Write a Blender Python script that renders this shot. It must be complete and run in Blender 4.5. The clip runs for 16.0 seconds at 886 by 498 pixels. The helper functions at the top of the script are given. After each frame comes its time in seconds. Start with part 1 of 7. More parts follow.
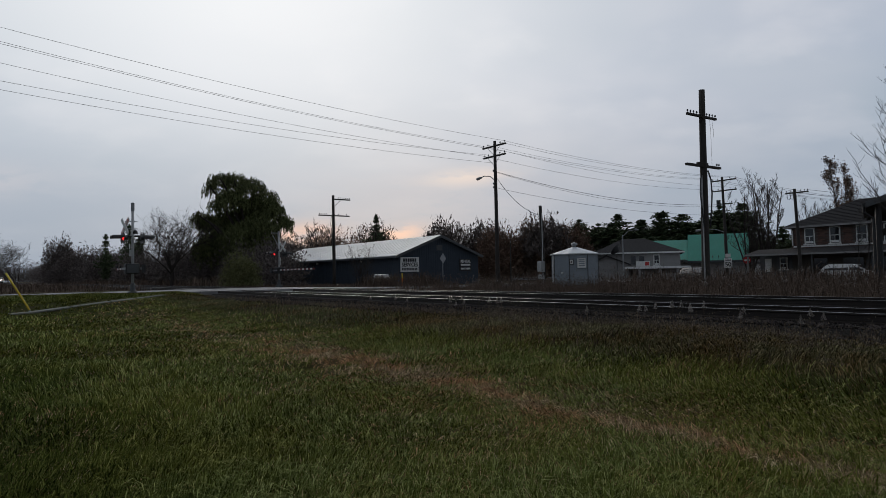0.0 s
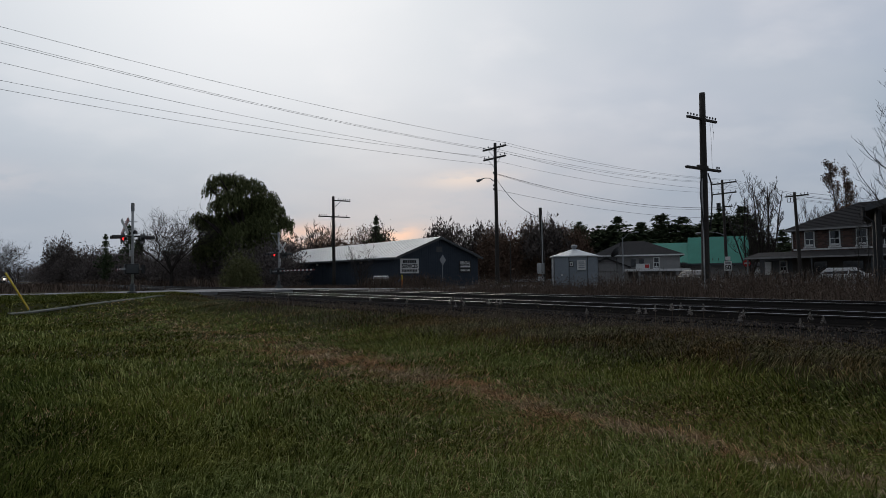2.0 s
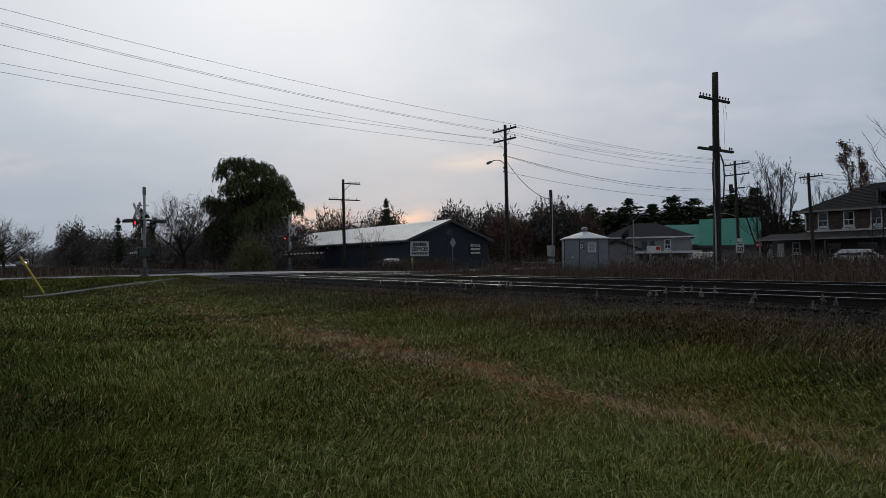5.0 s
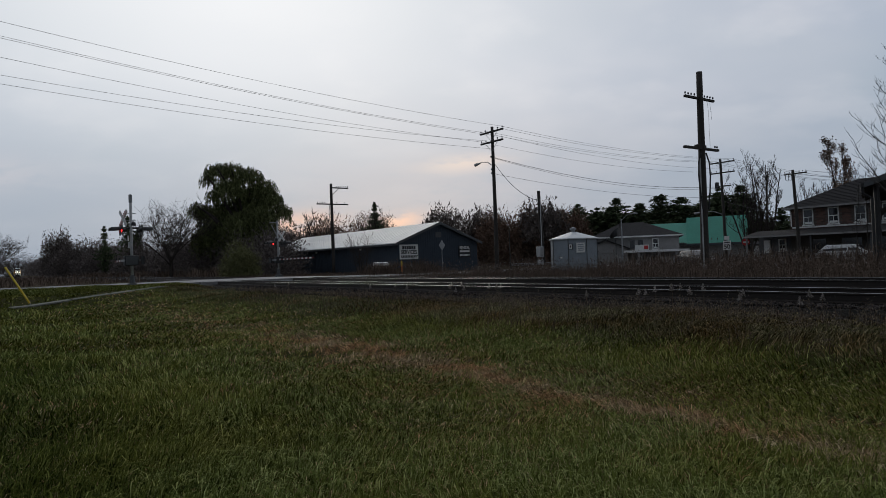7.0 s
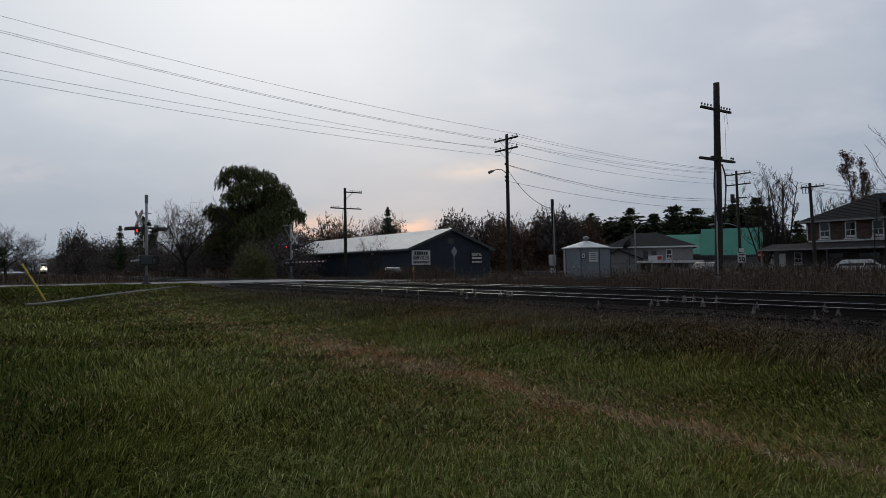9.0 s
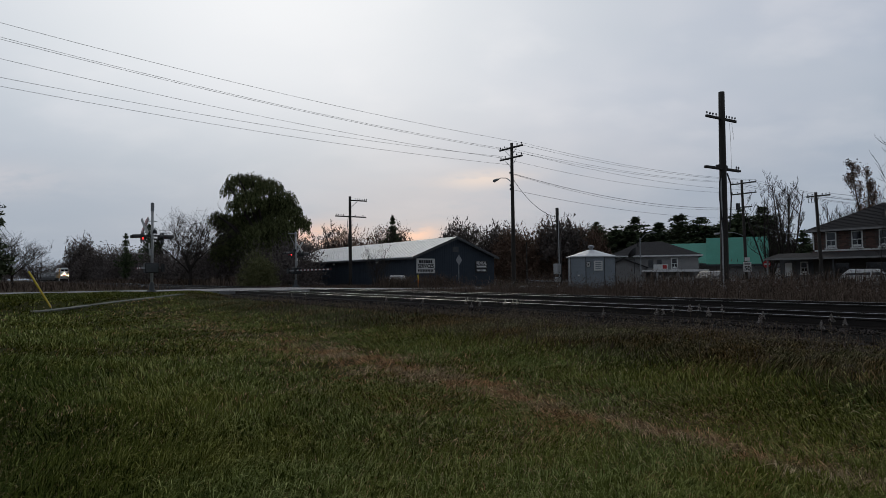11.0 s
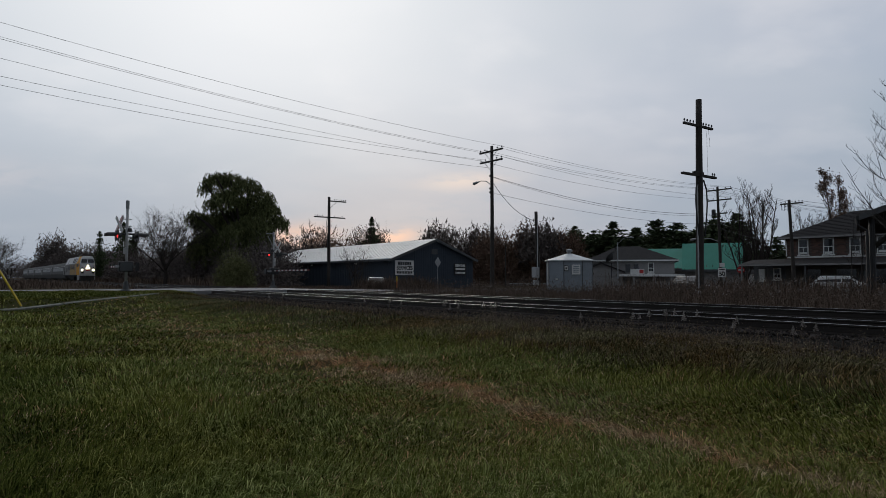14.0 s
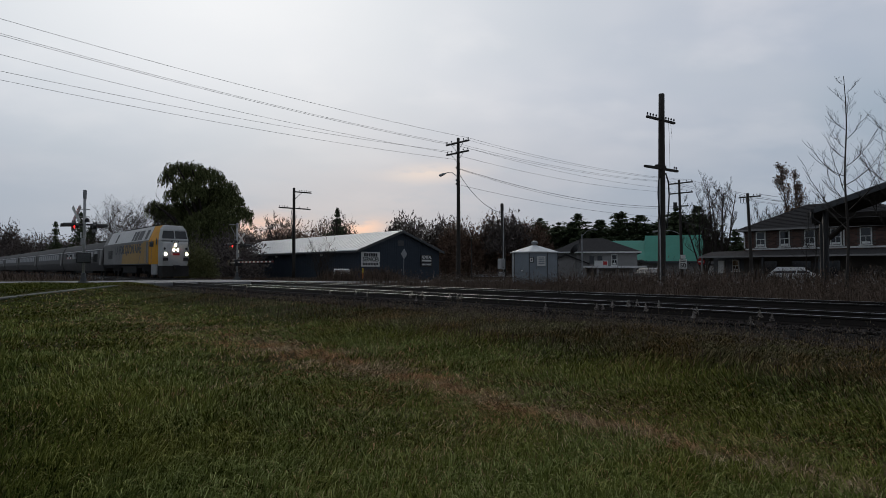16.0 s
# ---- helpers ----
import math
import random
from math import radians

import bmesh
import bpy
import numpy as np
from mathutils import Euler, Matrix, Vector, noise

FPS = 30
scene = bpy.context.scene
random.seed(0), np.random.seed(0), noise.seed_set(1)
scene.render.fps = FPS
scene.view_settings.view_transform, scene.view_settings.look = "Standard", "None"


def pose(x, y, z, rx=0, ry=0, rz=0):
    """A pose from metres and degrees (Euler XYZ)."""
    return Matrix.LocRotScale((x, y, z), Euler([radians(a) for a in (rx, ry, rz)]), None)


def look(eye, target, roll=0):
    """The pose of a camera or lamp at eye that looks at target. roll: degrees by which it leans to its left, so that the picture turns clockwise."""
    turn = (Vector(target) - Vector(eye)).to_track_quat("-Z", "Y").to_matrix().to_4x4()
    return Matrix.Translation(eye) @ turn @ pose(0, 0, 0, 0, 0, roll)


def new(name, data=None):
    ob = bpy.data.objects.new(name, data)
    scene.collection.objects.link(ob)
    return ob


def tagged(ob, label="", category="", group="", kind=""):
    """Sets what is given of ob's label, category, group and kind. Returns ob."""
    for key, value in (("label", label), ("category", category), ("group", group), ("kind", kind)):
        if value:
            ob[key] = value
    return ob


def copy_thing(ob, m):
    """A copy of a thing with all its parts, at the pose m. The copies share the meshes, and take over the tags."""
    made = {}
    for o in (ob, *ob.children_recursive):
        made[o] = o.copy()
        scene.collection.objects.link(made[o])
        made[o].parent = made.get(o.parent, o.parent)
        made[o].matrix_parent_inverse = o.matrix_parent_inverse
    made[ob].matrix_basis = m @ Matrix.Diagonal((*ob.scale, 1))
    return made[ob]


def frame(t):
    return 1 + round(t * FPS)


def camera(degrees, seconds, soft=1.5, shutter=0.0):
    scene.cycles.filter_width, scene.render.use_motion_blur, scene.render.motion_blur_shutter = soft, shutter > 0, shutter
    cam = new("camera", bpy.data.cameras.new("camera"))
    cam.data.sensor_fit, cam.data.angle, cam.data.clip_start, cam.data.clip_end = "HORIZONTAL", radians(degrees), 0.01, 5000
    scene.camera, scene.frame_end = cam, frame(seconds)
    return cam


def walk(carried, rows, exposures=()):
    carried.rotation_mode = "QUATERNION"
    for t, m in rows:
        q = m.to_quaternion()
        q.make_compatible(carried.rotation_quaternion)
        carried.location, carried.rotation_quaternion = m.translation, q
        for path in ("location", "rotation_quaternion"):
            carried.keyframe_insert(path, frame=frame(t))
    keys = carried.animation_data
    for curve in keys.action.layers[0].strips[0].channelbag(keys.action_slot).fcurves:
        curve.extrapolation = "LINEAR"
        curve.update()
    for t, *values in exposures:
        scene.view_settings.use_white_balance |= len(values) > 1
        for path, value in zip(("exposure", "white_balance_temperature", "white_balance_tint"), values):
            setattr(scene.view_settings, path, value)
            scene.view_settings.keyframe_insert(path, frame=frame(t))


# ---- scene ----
PHI = 35.4                       # the tracks run this many degrees to the left of the first view
EYE = 1.6                        # eye height over the lawn
NX, NY = math.cos(radians(PHI)), math.sin(radians(PHI))


def W(s, d, z=0.0):
    """A place from metres along the tracks (s), metres across them (d) and height."""
    return (-NY * s + NX * d, NX * s + NY * d, z)


def at(s, d, z=0.0, turn=0.0):
    """A pose there: local x runs across the tracks, local y along them."""
    return pose(*W(s, d, z), 0, 0, PHI + turn)


# ---- camera and walk ----
cam = camera(68.0, 16.0, soft=0.75)
PATH = [  # seconds, pitch, roll, yaw
    (0, 2.20, 1.00, 0.00), (0.5, 2.49, 0.92, 0.19), (1, 2.62, 0.84, 0.46), (1.5, 2.74, 0.94, 0.44),
    (2, 2.34, 0.74, -0.02), (2.5, 2.09, 0.49, 0.02), (3, 1.54, 0.81, 0.34), (3.5, 1.46, 0.67, 0.45),
    (4, 1.06, 0.69, 0.56), (6.5, 0.79, 1.09, 1.18), (7, 1.05, 1.93, -0.06), (7.5, 1.21, 1.40, 0.28),
    (8, 2.42, 1.07, -0.14), (8.5, 2.03, 0.73, 0.59), (9, 1.62, 0.69, 0.98), (9.5, 1.80, 0.95, 0.70),
    (10, 2.36, 1.09, 1.08), (12.5, 2.32, -0.14, 1.56), (13, 2.09, 0.66, 0.72), (13.5, 2.58, 0.10, -0.81),
    (14, 2.54, -0.10, -0.47), (14.5, 2.34, 0.00, -0.13), (15, 1.37, 0.05, -0.96), (15.5, 1.45, -0.36, -1.63),
    (16, 1.81, -0.08, -3.41)]
walk(cam, [(t, pose(0, 0, EYE, 90 + p, r, y)) for t, p, r, y in PATH])

# ---- world and sun ----
SUN_AZ, SUN_EL = -4.0, 7.0       # a low sun behind cloud
world = bpy.data.worlds.new("overcast_sky")
scene.world = world
world.use_nodes = True


def build_sky():
    nt = world.node_tree
    nt.nodes.clear()
    N, L = nt.nodes.new, nt.links.new
    out, bg = N("ShaderNodeOutputWorld"), N("ShaderNodeBackground")
    sky = N("ShaderNodeTexSky")
    sky.sky_type, sky.sun_disc = "NISHITA", False
    sky.sun_elevation, sky.sun_rotation = radians(SUN_EL), radians(SUN_AZ)
    sky.air_density, sky.dust_density = 1.0, 2.0
    co, sep = N("ShaderNodeTexCoord"), N("ShaderNodeSeparateXYZ")
    L(co.outputs["Generated"], sep.inputs[0])

    def math_node(op, a, b=None, clamp=False):
        m = N("ShaderNodeMath")
        m.operation, m.use_clamp = op, clamp
        for i, val in enumerate((a, b)):
            if val is None:
                continue
            if isinstance(val, (int, float)):
                m.inputs[i].default_value = val
            else:
                L(val, m.inputs[i])
        return m.outputs[0]

    # the cloud deck, stretched towards the horizon as a flat layer is
    up = math_node("MAXIMUM", sep.outputs[2], 0.0)
    den = math_node("ADD", up, 0.30)
    cx, cy = math_node("DIVIDE", sep.outputs[0], den), math_node("DIVIDE", sep.outputs[1], den)
    comb = N("ShaderNodeCombineXYZ")
    L(cx, comb.inputs[0])
    L(cy, comb.inputs[1])

    def clouds(scale, detail, lo, hi, offset):
        mp = N("ShaderNodeMapping")
        mp.inputs["Location"].default_value = (offset, offset * 0.7, 0)
        mp.inputs["Scale"].default_value = (scale, scale * 1.25, 1)
        L(comb.outputs[0], mp.inputs[0])
        no = N("ShaderNodeTexNoise")
        no.inputs["Scale"].default_value, no.inputs["Detail"].default_value = 1.0, detail
        no.inputs["Roughness"].default_value = 0.5
        L(mp.outputs[0], no.inputs["Vector"])
        r = N("ShaderNodeMapRange")
        r.interpolation_type = "SMOOTHSTEP"
        r.inputs["From Min"].default_value, r.inputs["From Max"].default_value = lo, hi
        L(no.outputs["Fac"], r.inputs["Value"])
        return r.outputs[0]

    def mix(fac, a, b):
        m = N("ShaderNodeMix")
        m.data_type = "RGBA"
        if isinstance(fac, (int, float)):
            m.inputs[0].default_value = fac
        else:
            L(fac, m.inputs[0])
        for sock, val in ((m.inputs[6], a), (m.inputs[7], b)):
            if isinstance(val, tuple):
                sock.default_value = (*val, 1)
            else:
                L(val, sock)
        return m.outputs[2]

    # how near a direction lies to the hidden sun, for the glow through the cloud
    dot = N("ShaderNodeVectorMath")
    dot.operation = "DOT_PRODUCT"
    L(co.outputs["Generated"], dot.inputs[0])
    a, e = radians(SUN_AZ - 13), radians(31)
    dot.inputs[1].default_value = (math.sin(a) * math.cos(e), math.cos(a) * math.cos(e), math.sin(e))
    glow = math_node("POWER", math_node("MAXIMUM", dot.outputs["Value"], 0.0), 9.0)
    thick = mix(clouds(0.8, 3, 0.34, 0.66, 3.1), (0.34, 0.415, 0.50), (0.53, 0.555, 0.625))
    deck = mix(math_node("MULTIPLY", clouds(2.0, 3, 0.36, 0.66, 7.7), 0.75), thick, (0.40, 0.455, 0.55))
    deck = mix(math_node("MULTIPLY", clouds(3.0, 4, 0.46, 0.74, 12.4), 0.5), deck, (0.64, 0.65, 0.70))
    lit = mix(math_node("MULTIPLY", glow, 1.0, True), deck, (0.92, 0.93, 0.945))
    # haze towards the horizon
    low = N("ShaderNodeMapRange")
    low.interpolation_type = "SMOOTHSTEP"
    low.inputs["From Min"].default_value, low.inputs["From Max"].default_value = 0.30, 0.03
    L(sep.outputs[2], low.inputs["Value"])
    haze = mix(math_node("MULTIPLY", low.outputs[0], 0.72), lit, (0.285, 0.345, 0.425))
    # breaks in the cloud near the sun where the sky shows warm: bearing, height, spread, strength
    bearing = math_node("MULTIPLY", math_node("ARCTAN2", sep.outputs[0], sep.outputs[1]), 57.2958)
    for a, e, wa, we, power, tint in ((2.4, 0.146, 3.6, 0.013, 0.6, (0.88, 0.72, 0.61)), (-12.0, 0.060, 3.0, 0.018, 0.85, (0.92, 0.58, 0.42)), (-3.8, 0.062, 2.2, 0.014, 0.85, (0.92, 0.60, 0.45)),
                                      (0.0, 0.11, 15.0, 0.060, 0.20, (0.62, 0.56, 0.58)), (-36.0, 0.125, 5.0, 0.022, 0.45, (0.66, 0.62, 0.64)), (12.5, 0.035, 3.0, 0.018, 0.8, (0.95, 0.58, 0.38))):
        u = math_node("DIVIDE", math_node("SUBTRACT", bearing, a), wa)
        v = math_node("DIVIDE", math_node("SUBTRACT", math_node("SUBTRACT", sep.outputs[2], e), math_node("MULTIPLY", u, 0.3 * we)), we)
        mask = math_node("EXPONENT", math_node("MULTIPLY", math_node("ADD", math_node("MULTIPLY", u, u), math_node("MULTIPLY", v, v)), -1.0))
        ragged = math_node("ADD", clouds(7.0, 4, 0.30, 0.62, 1.3 + a), 0.25, True)
        haze = mix(math_node("MULTIPLY", math_node("MULTIPLY", mask, ragged), power, True), haze, tint)
    gain = N("ShaderNodeVectorMath")
    gain.operation = "SCALE"
    L(sky.outputs[0], gain.inputs[0])
    gain.inputs["Scale"].default_value = 0.06
    # the deck is brightest towards the sun's side and duller overhead and behind
    dot3 = N("ShaderNodeVectorMath")
    dot3.operation = "DOT_PRODUCT"
    L(co.outputs["Generated"], dot3.inputs[0])
    dot3.inputs[1].default_value = (0.0, 0.966, 0.259)
    dull = N("ShaderNodeMapRange")
    dull.interpolation_type = "SMOOTHSTEP"
    for key, val in (("From Min", -0.3), ("From Max", 0.84), ("To Min", 0.50), ("To Max", 1.0)):
        dull.inputs[key].default_value = val
    L(dot3.outputs["Value"], dull.inputs["Value"])
    fall = N("ShaderNodeVectorMath")
    fall.operation = "SCALE"
    L(haze, fall.inputs[0])
    L(dull.outputs[0], fall.inputs["Scale"])
    final = mix(0.97, gain.outputs[0], fall.outputs[0])
    L(final, bg.inputs["Color"])
    bg.inputs["Strength"].default_value = 1.05
    L(bg.outputs[0], out.inputs["Surface"])


build_sky()
sun = new("sun", bpy.data.lights.new("sun", "SUN"))
sun.data.energy, sun.data.angle, sun.data.color = 0.5, radians(25), (1.0, 0.90, 0.78)
sa, se = radians(SUN_AZ), radians(SUN_EL + 8)
sun.matrix_world = look((math.sin(sa) * math.cos(se) * 50, math.cos(sa) * math.cos(se) * 50, math.sin(se) * 50 + 20), (0, 0, 20))
scene.view_settings.exposure = 0.0


# ---- materials ----
def material(name, low, high, rough=0.85, scale=3.0, bump=0.3, metal=0.0, per="", fine=8.0, stretch=(1, 1, 1), distance=0.02, vary=0.55):
    """Two scales of noise between two colours, with relief. per: 'object' or 'island' adds a random shade a piece."""
    m = bpy.data.materials.new(name)
    m.use_nodes = True
    nt = m.node_tree
    N, L = nt.nodes.new, nt.links.new
    b = nt.nodes["Principled BSDF"]
    b.inputs["Roughness"].default_value, b.inputs["Metallic"].default_value = rough, metal
    co, mp = N("ShaderNodeTexCoord"), N("ShaderNodeMapping")
    mp.inputs["Scale"].default_value = stretch
    L(co.outputs["Object"], mp.inputs[0])
    big, small = N("ShaderNodeTexNoise"), N("ShaderNodeTexNoise")
    for no, sc, de in ((big, scale, 4), (small, scale * fine, 5)):
        no.inputs["Scale"].default_value, no.inputs["Detail"].default_value = sc, de
        L(mp.outputs[0], no.inputs["Vector"])
    add = N("ShaderNodeMath")
    add.operation = "MULTIPLY_ADD"
    L(small.outputs["Fac"], add.inputs[0])
    add.inputs[1].default_value = 0.6
    half = N("ShaderNodeMath")
    half.operation = "MULTIPLY"
    half.inputs[1].default_value = 0.4
    L(big.outputs["Fac"], half.inputs[0])
    L(half.outputs[0], add.inputs[2])
    fac = add.outputs[0]
    if per:
        if per == "island":
            src = N("ShaderNodeNewGeometry").outputs["Random Per Island"]
        else:
            src = N("ShaderNodeObjectInfo").outputs["Random"]
        k = N("ShaderNodeMath")
        k.operation = "MULTIPLY_ADD"
        L(src, k.inputs[0])
        k.inputs[1].default_value = vary
        L(fac, k.inputs[2])
        k2 = N("ShaderNodeMath")
        k2.operation = "SUBTRACT"
        L(k.outputs[0], k2.inputs[0])
        k2.inputs[1].default_value = vary * 0.5
        fac = k2.outputs[0]
    ramp = N("ShaderNodeMapRange")
    ramp.inputs["From Min"].default_value, ramp.inputs["From Max"].default_value = 0.3, 0.7
    L(fac, ramp.inputs["Value"])
    mx = N("ShaderNodeMix")
    mx.data_type = "RGBA"
    L(ramp.outputs[0], mx.inputs[0])
    mx.inputs[6].default_value, mx.inputs[7].default_value = (*low, 1), (*high, 1)
    L(mx.outputs[2], b.inputs["Base Color"])
    if bump:
        bp = N("ShaderNodeBump")
        bp.inputs["Strength"].default_value, bp.inputs["Distance"].default_value = bump, distance
        L(small.outputs["Fac"], bp.inputs["Height"])
        L(bp.outputs[0], b.inputs["Normal"])
    return m


def glow_material(name, colour, strength):
    m = bpy.data.materials.new(name)
    m.use_nodes = True
    b = m.node_tree.nodes["Principled BSDF"]
    b.inputs["Base Color"].default_value = (*colour, 1)
    b.inputs["Emission Color"].default_value, b.inputs["Emission Strength"].default_value = (*colour, 1), strength
    return m


def glass_material(name, tint):
    m = material(name, tint, tuple(c * 1.5 for c in tint), 0.08, 1.0, 0)
    m.node_tree.nodes["Principled BSDF"].inputs["Specular IOR Level"].default_value = 0.7
    return m


MAT = {
    "wood": material("weathered_pole_wood", (0.020, 0.018, 0.016), (0.055, 0.047, 0.041), 0.9, 2.0, 0.6, stretch=(6, 6, 0.4)),
    "insulator": material("dark_glass_insulator", (0.02, 0.02, 0.022), (0.05, 0.05, 0.055), 0.3, 8.0, 0),
    "wire": material("wire", (0.05, 0.05, 0.05), (0.09, 0.09, 0.09), 0.6, 2.0, 0),
    "galv": material("galvanised_steel", (0.20, 0.21, 0.22), (0.34, 0.35, 0.36), 0.5, 3.0, 0.1, 0.5),
    "alu": material("aluminium_paint", (0.30, 0.31, 0.31), (0.48, 0.48, 0.48), 0.55, 3.0, 0.15, 0.2),
    "black": material("black_painted_metal", (0.010, 0.010, 0.011), (0.026, 0.026, 0.028), 0.55, 4.0, 0.1),
    "white": material("white_paint", (0.55, 0.55, 0.54), (0.80, 0.80, 0.78), 0.6, 2.0, 0.1),
    "red": material("red_reflective_sheet", (0.35, 0.015, 0.015), (0.50, 0.03, 0.03), 0.5, 3.0, 0),
    "yellow": material("yellow_plastic", (0.55, 0.38, 0.02), (0.72, 0.52, 0.05), 0.55, 4.0, 0.1),
    "orange": material("orange_plastic", (0.60, 0.16, 0.02), (0.75, 0.24, 0.04), 0.55, 4.0, 0.1),
    "rail_steel": material("worn_rail_steel", (0.008, 0.006, 0.005), (0.024, 0.016, 0.012), 0.6, 6.0, 0.2, 0.3),
    "rail_head": material("polished_rail_head", (0.24, 0.24, 0.25), (0.38, 0.38, 0.39), 0.34, 6.0, 0.0, 0.9),
    "tie": material("creosoted_tie", (0.006, 0.005, 0.0045), (0.024, 0.019, 0.016), 0.95, 3.0, 0.7, per="object", stretch=(1, 5, 5)),
    "ballast": material("crushed_stone_ballast", (0.010, 0.008, 0.007), (0.050, 0.041, 0.038), 0.95, 6.0, 1.0, per="island", fine=5),
    "oily_bed": material("oil_soaked_ballast", (0.004, 0.0035, 0.003), (0.018, 0.015, 0.013), 1.0, 6.0, 1.0, fine=5),
    "asphalt": material("old_asphalt", (0.16, 0.16, 0.165), (0.27, 0.27, 0.275), 0.85, 1.2, 0.3, fine=25),
    "old_concrete": material("grassy_old_concrete", (0.11, 0.115, 0.095), (0.21, 0.21, 0.185), 0.95, 2.0, 0.4),
    "siding": material("dark_blue_grey_siding", (0.030, 0.040, 0.055), (0.050, 0.063, 0.082), 0.55, 1.0, 0.1, stretch=(1, 1, 4)),
    "barn_roof": material("pale_metal_roofing", (0.50, 0.52, 0.53), (0.66, 0.68, 0.69), 0.45, 0.6, 0.1, 0.1),
    "trim": material("dark_trim", (0.05, 0.055, 0.06), (0.09, 0.095, 0.10), 0.6, 2.0, 0.1),
    "green_roof": material("green_metal_roofing", (0.012, 0.20, 0.135), (0.025, 0.27, 0.19), 0.5, 0.6, 0.1),
    "shingle": material("asphalt_shingles", (0.026, 0.025, 0.026), (0.055, 0.052, 0.052), 1.0, 2.5, 0.6, stretch=(1, 1, 5)),
    "brick": material("brown_brick", (0.066, 0.040, 0.033), (0.135, 0.076, 0.060), 0.9, 3.0, 0.5, per="island"),
    "mortar": material("mortar", (0.07, 0.062, 0.055), (0.12, 0.11, 0.10), 0.95, 8.0, 0.4),
    "stucco": material("grey_stucco", (0.20, 0.20, 0.20), (0.31, 0.30, 0.295), 0.9, 1.5, 0.4),
    "grey_metal": material("grey_blue_steel_panel", (0.19, 0.22, 0.25), (0.27, 0.305, 0.335), 0.5, 1.5, 0.05, 0.1),
    "glass": glass_material("dark_window_glass", (0.012, 0.014, 0.017)),
    "bark": material("grey_brown_bark", (0.026, 0.021, 0.019), (0.068, 0.057, 0.050), 0.95, 4.0, 0.6, stretch=(3, 3, 0.6)),
    "twig": material("brown_twigs", (0.070, 0.058, 0.053), (0.180, 0.150, 0.137), 0.95, 3.0, 0.0, per="island"),
    "willow": material("willow_leaves", (0.048, 0.058, 0.020), (0.150, 0.165, 0.068), 0.9, 0.5, 0.0, per="island"),
    "shrub": material("olive_shrub_leaves", (0.09, 0.095, 0.036), (0.20, 0.20, 0.09), 0.8, 0.8, 0.0, per="island"),
    "spruce": material("dark_spruce_needles", (0.034, 0.048, 0.024), (0.098, 0.122, 0.060), 0.85, 0.8, 0.0, per="island"),
    "russet": material("russet_autumn_leaves", (0.085, 0.054, 0.040), (0.21, 0.135, 0.098), 0.85, 0.5, 0.0, per="island"),
    "brush": material("grey_brown_brush", (0.070, 0.058, 0.054), (0.185, 0.157, 0.146), 0.95, 0.3, 0.0, per="island"),
    "weed": material("dead_brown_weeds", (0.052, 0.038, 0.030), (0.165, 0.120, 0.092), 0.95, 0.4, 0.0, per="island"),
    "forb": material("dry_leafy_forbs", (0.064, 0.050, 0.036), (0.235, 0.187, 0.134), 1.0, 0.6, 0.0, per="island", vary=0.9),
    "fluff": material("pale_seed_heads", (0.16, 0.14, 0.13), (0.34, 0.31, 0.29), 0.95, 3.0, 0.0, per="island"),
    "loco_grey": material("loco_grey_paint", (0.150, 0.148, 0.140), (0.235, 0.230, 0.218), 0.65, 1.0, 0.05),
    "loco_white": material("loco_silver_white_paint", (0.44, 0.44, 0.43), (0.58, 0.58, 0.57), 0.5, 1.5, 0.05),
    "loco_yellow": material("loco_yellow_paint", (0.66, 0.29, 0.004), (0.80, 0.37, 0.01), 0.6, 1.0, 0.05),
    "loco_ochre": material("loco_ochre_paint", (0.36, 0.22, 0.060), (0.45, 0.28, 0.080), 0.65, 1.0, 0.05),
    "coach": material("ribbed_coach_steel", (0.036, 0.034, 0.032), (0.074, 0.070, 0.066), 0.7, 1.0, 0.1),
    # pale base colour paints in the sky reflected by the coach windows
    "coach_glass": material("sky_reflection_coach_glass", (0.12, 0.12, 0.118), (0.19, 0.188, 0.182), 0.4, 1.0, 0.0),
    "underframe": material("sooty_underframe", (0.008, 0.008, 0.008), (0.022, 0.021, 0.020), 0.9, 3.0, 0.3),
    "car_white": material("white_car_paint", (0.60, 0.60, 0.60), (0.72, 0.72, 0.72), 0.3, 1.0, 0),
    "car_dark": material("dark_car_paint", (0.02, 0.022, 0.026), (0.04, 0.042, 0.048), 0.3, 1.0, 0),
    "tyre": material("tyre_rubber", (0.012, 0.012, 0.012), (0.025, 0.025, 0.025), 0.9, 6.0, 0.2),
    "blue": material("blue_plastic_sheet", (0.03, 0.12, 0.38), (0.06, 0.20, 0.50), 0.55, 2.0, 0.2),
    "stripe_red": material("faded_red_stripe", (0.10, 0.012, 0.012), (0.17, 0.025, 0.025), 0.6, 4.0, 0),
    "lamp_red": glow_material("lit_red_lamp", (1.0, 0.03, 0.03), 2.2),
    "headlight": glow_material("lit_headlight", (1.0, 0.78, 0.48), 55.0),
}

MAT["shingle"].node_tree.nodes["Principled BSDF"].inputs["Specular IOR Level"].default_value = 0.15
for key in ("brush", "twig", "weed", "russet", "spruce", "bark", "siding", "tie", "oily_bed", "forb", "fluff", "willow", "shrub", "ballast"):
    MAT[key].node_tree.nodes["Principled BSDF"].inputs["Specular IOR Level"].default_value = 0.2


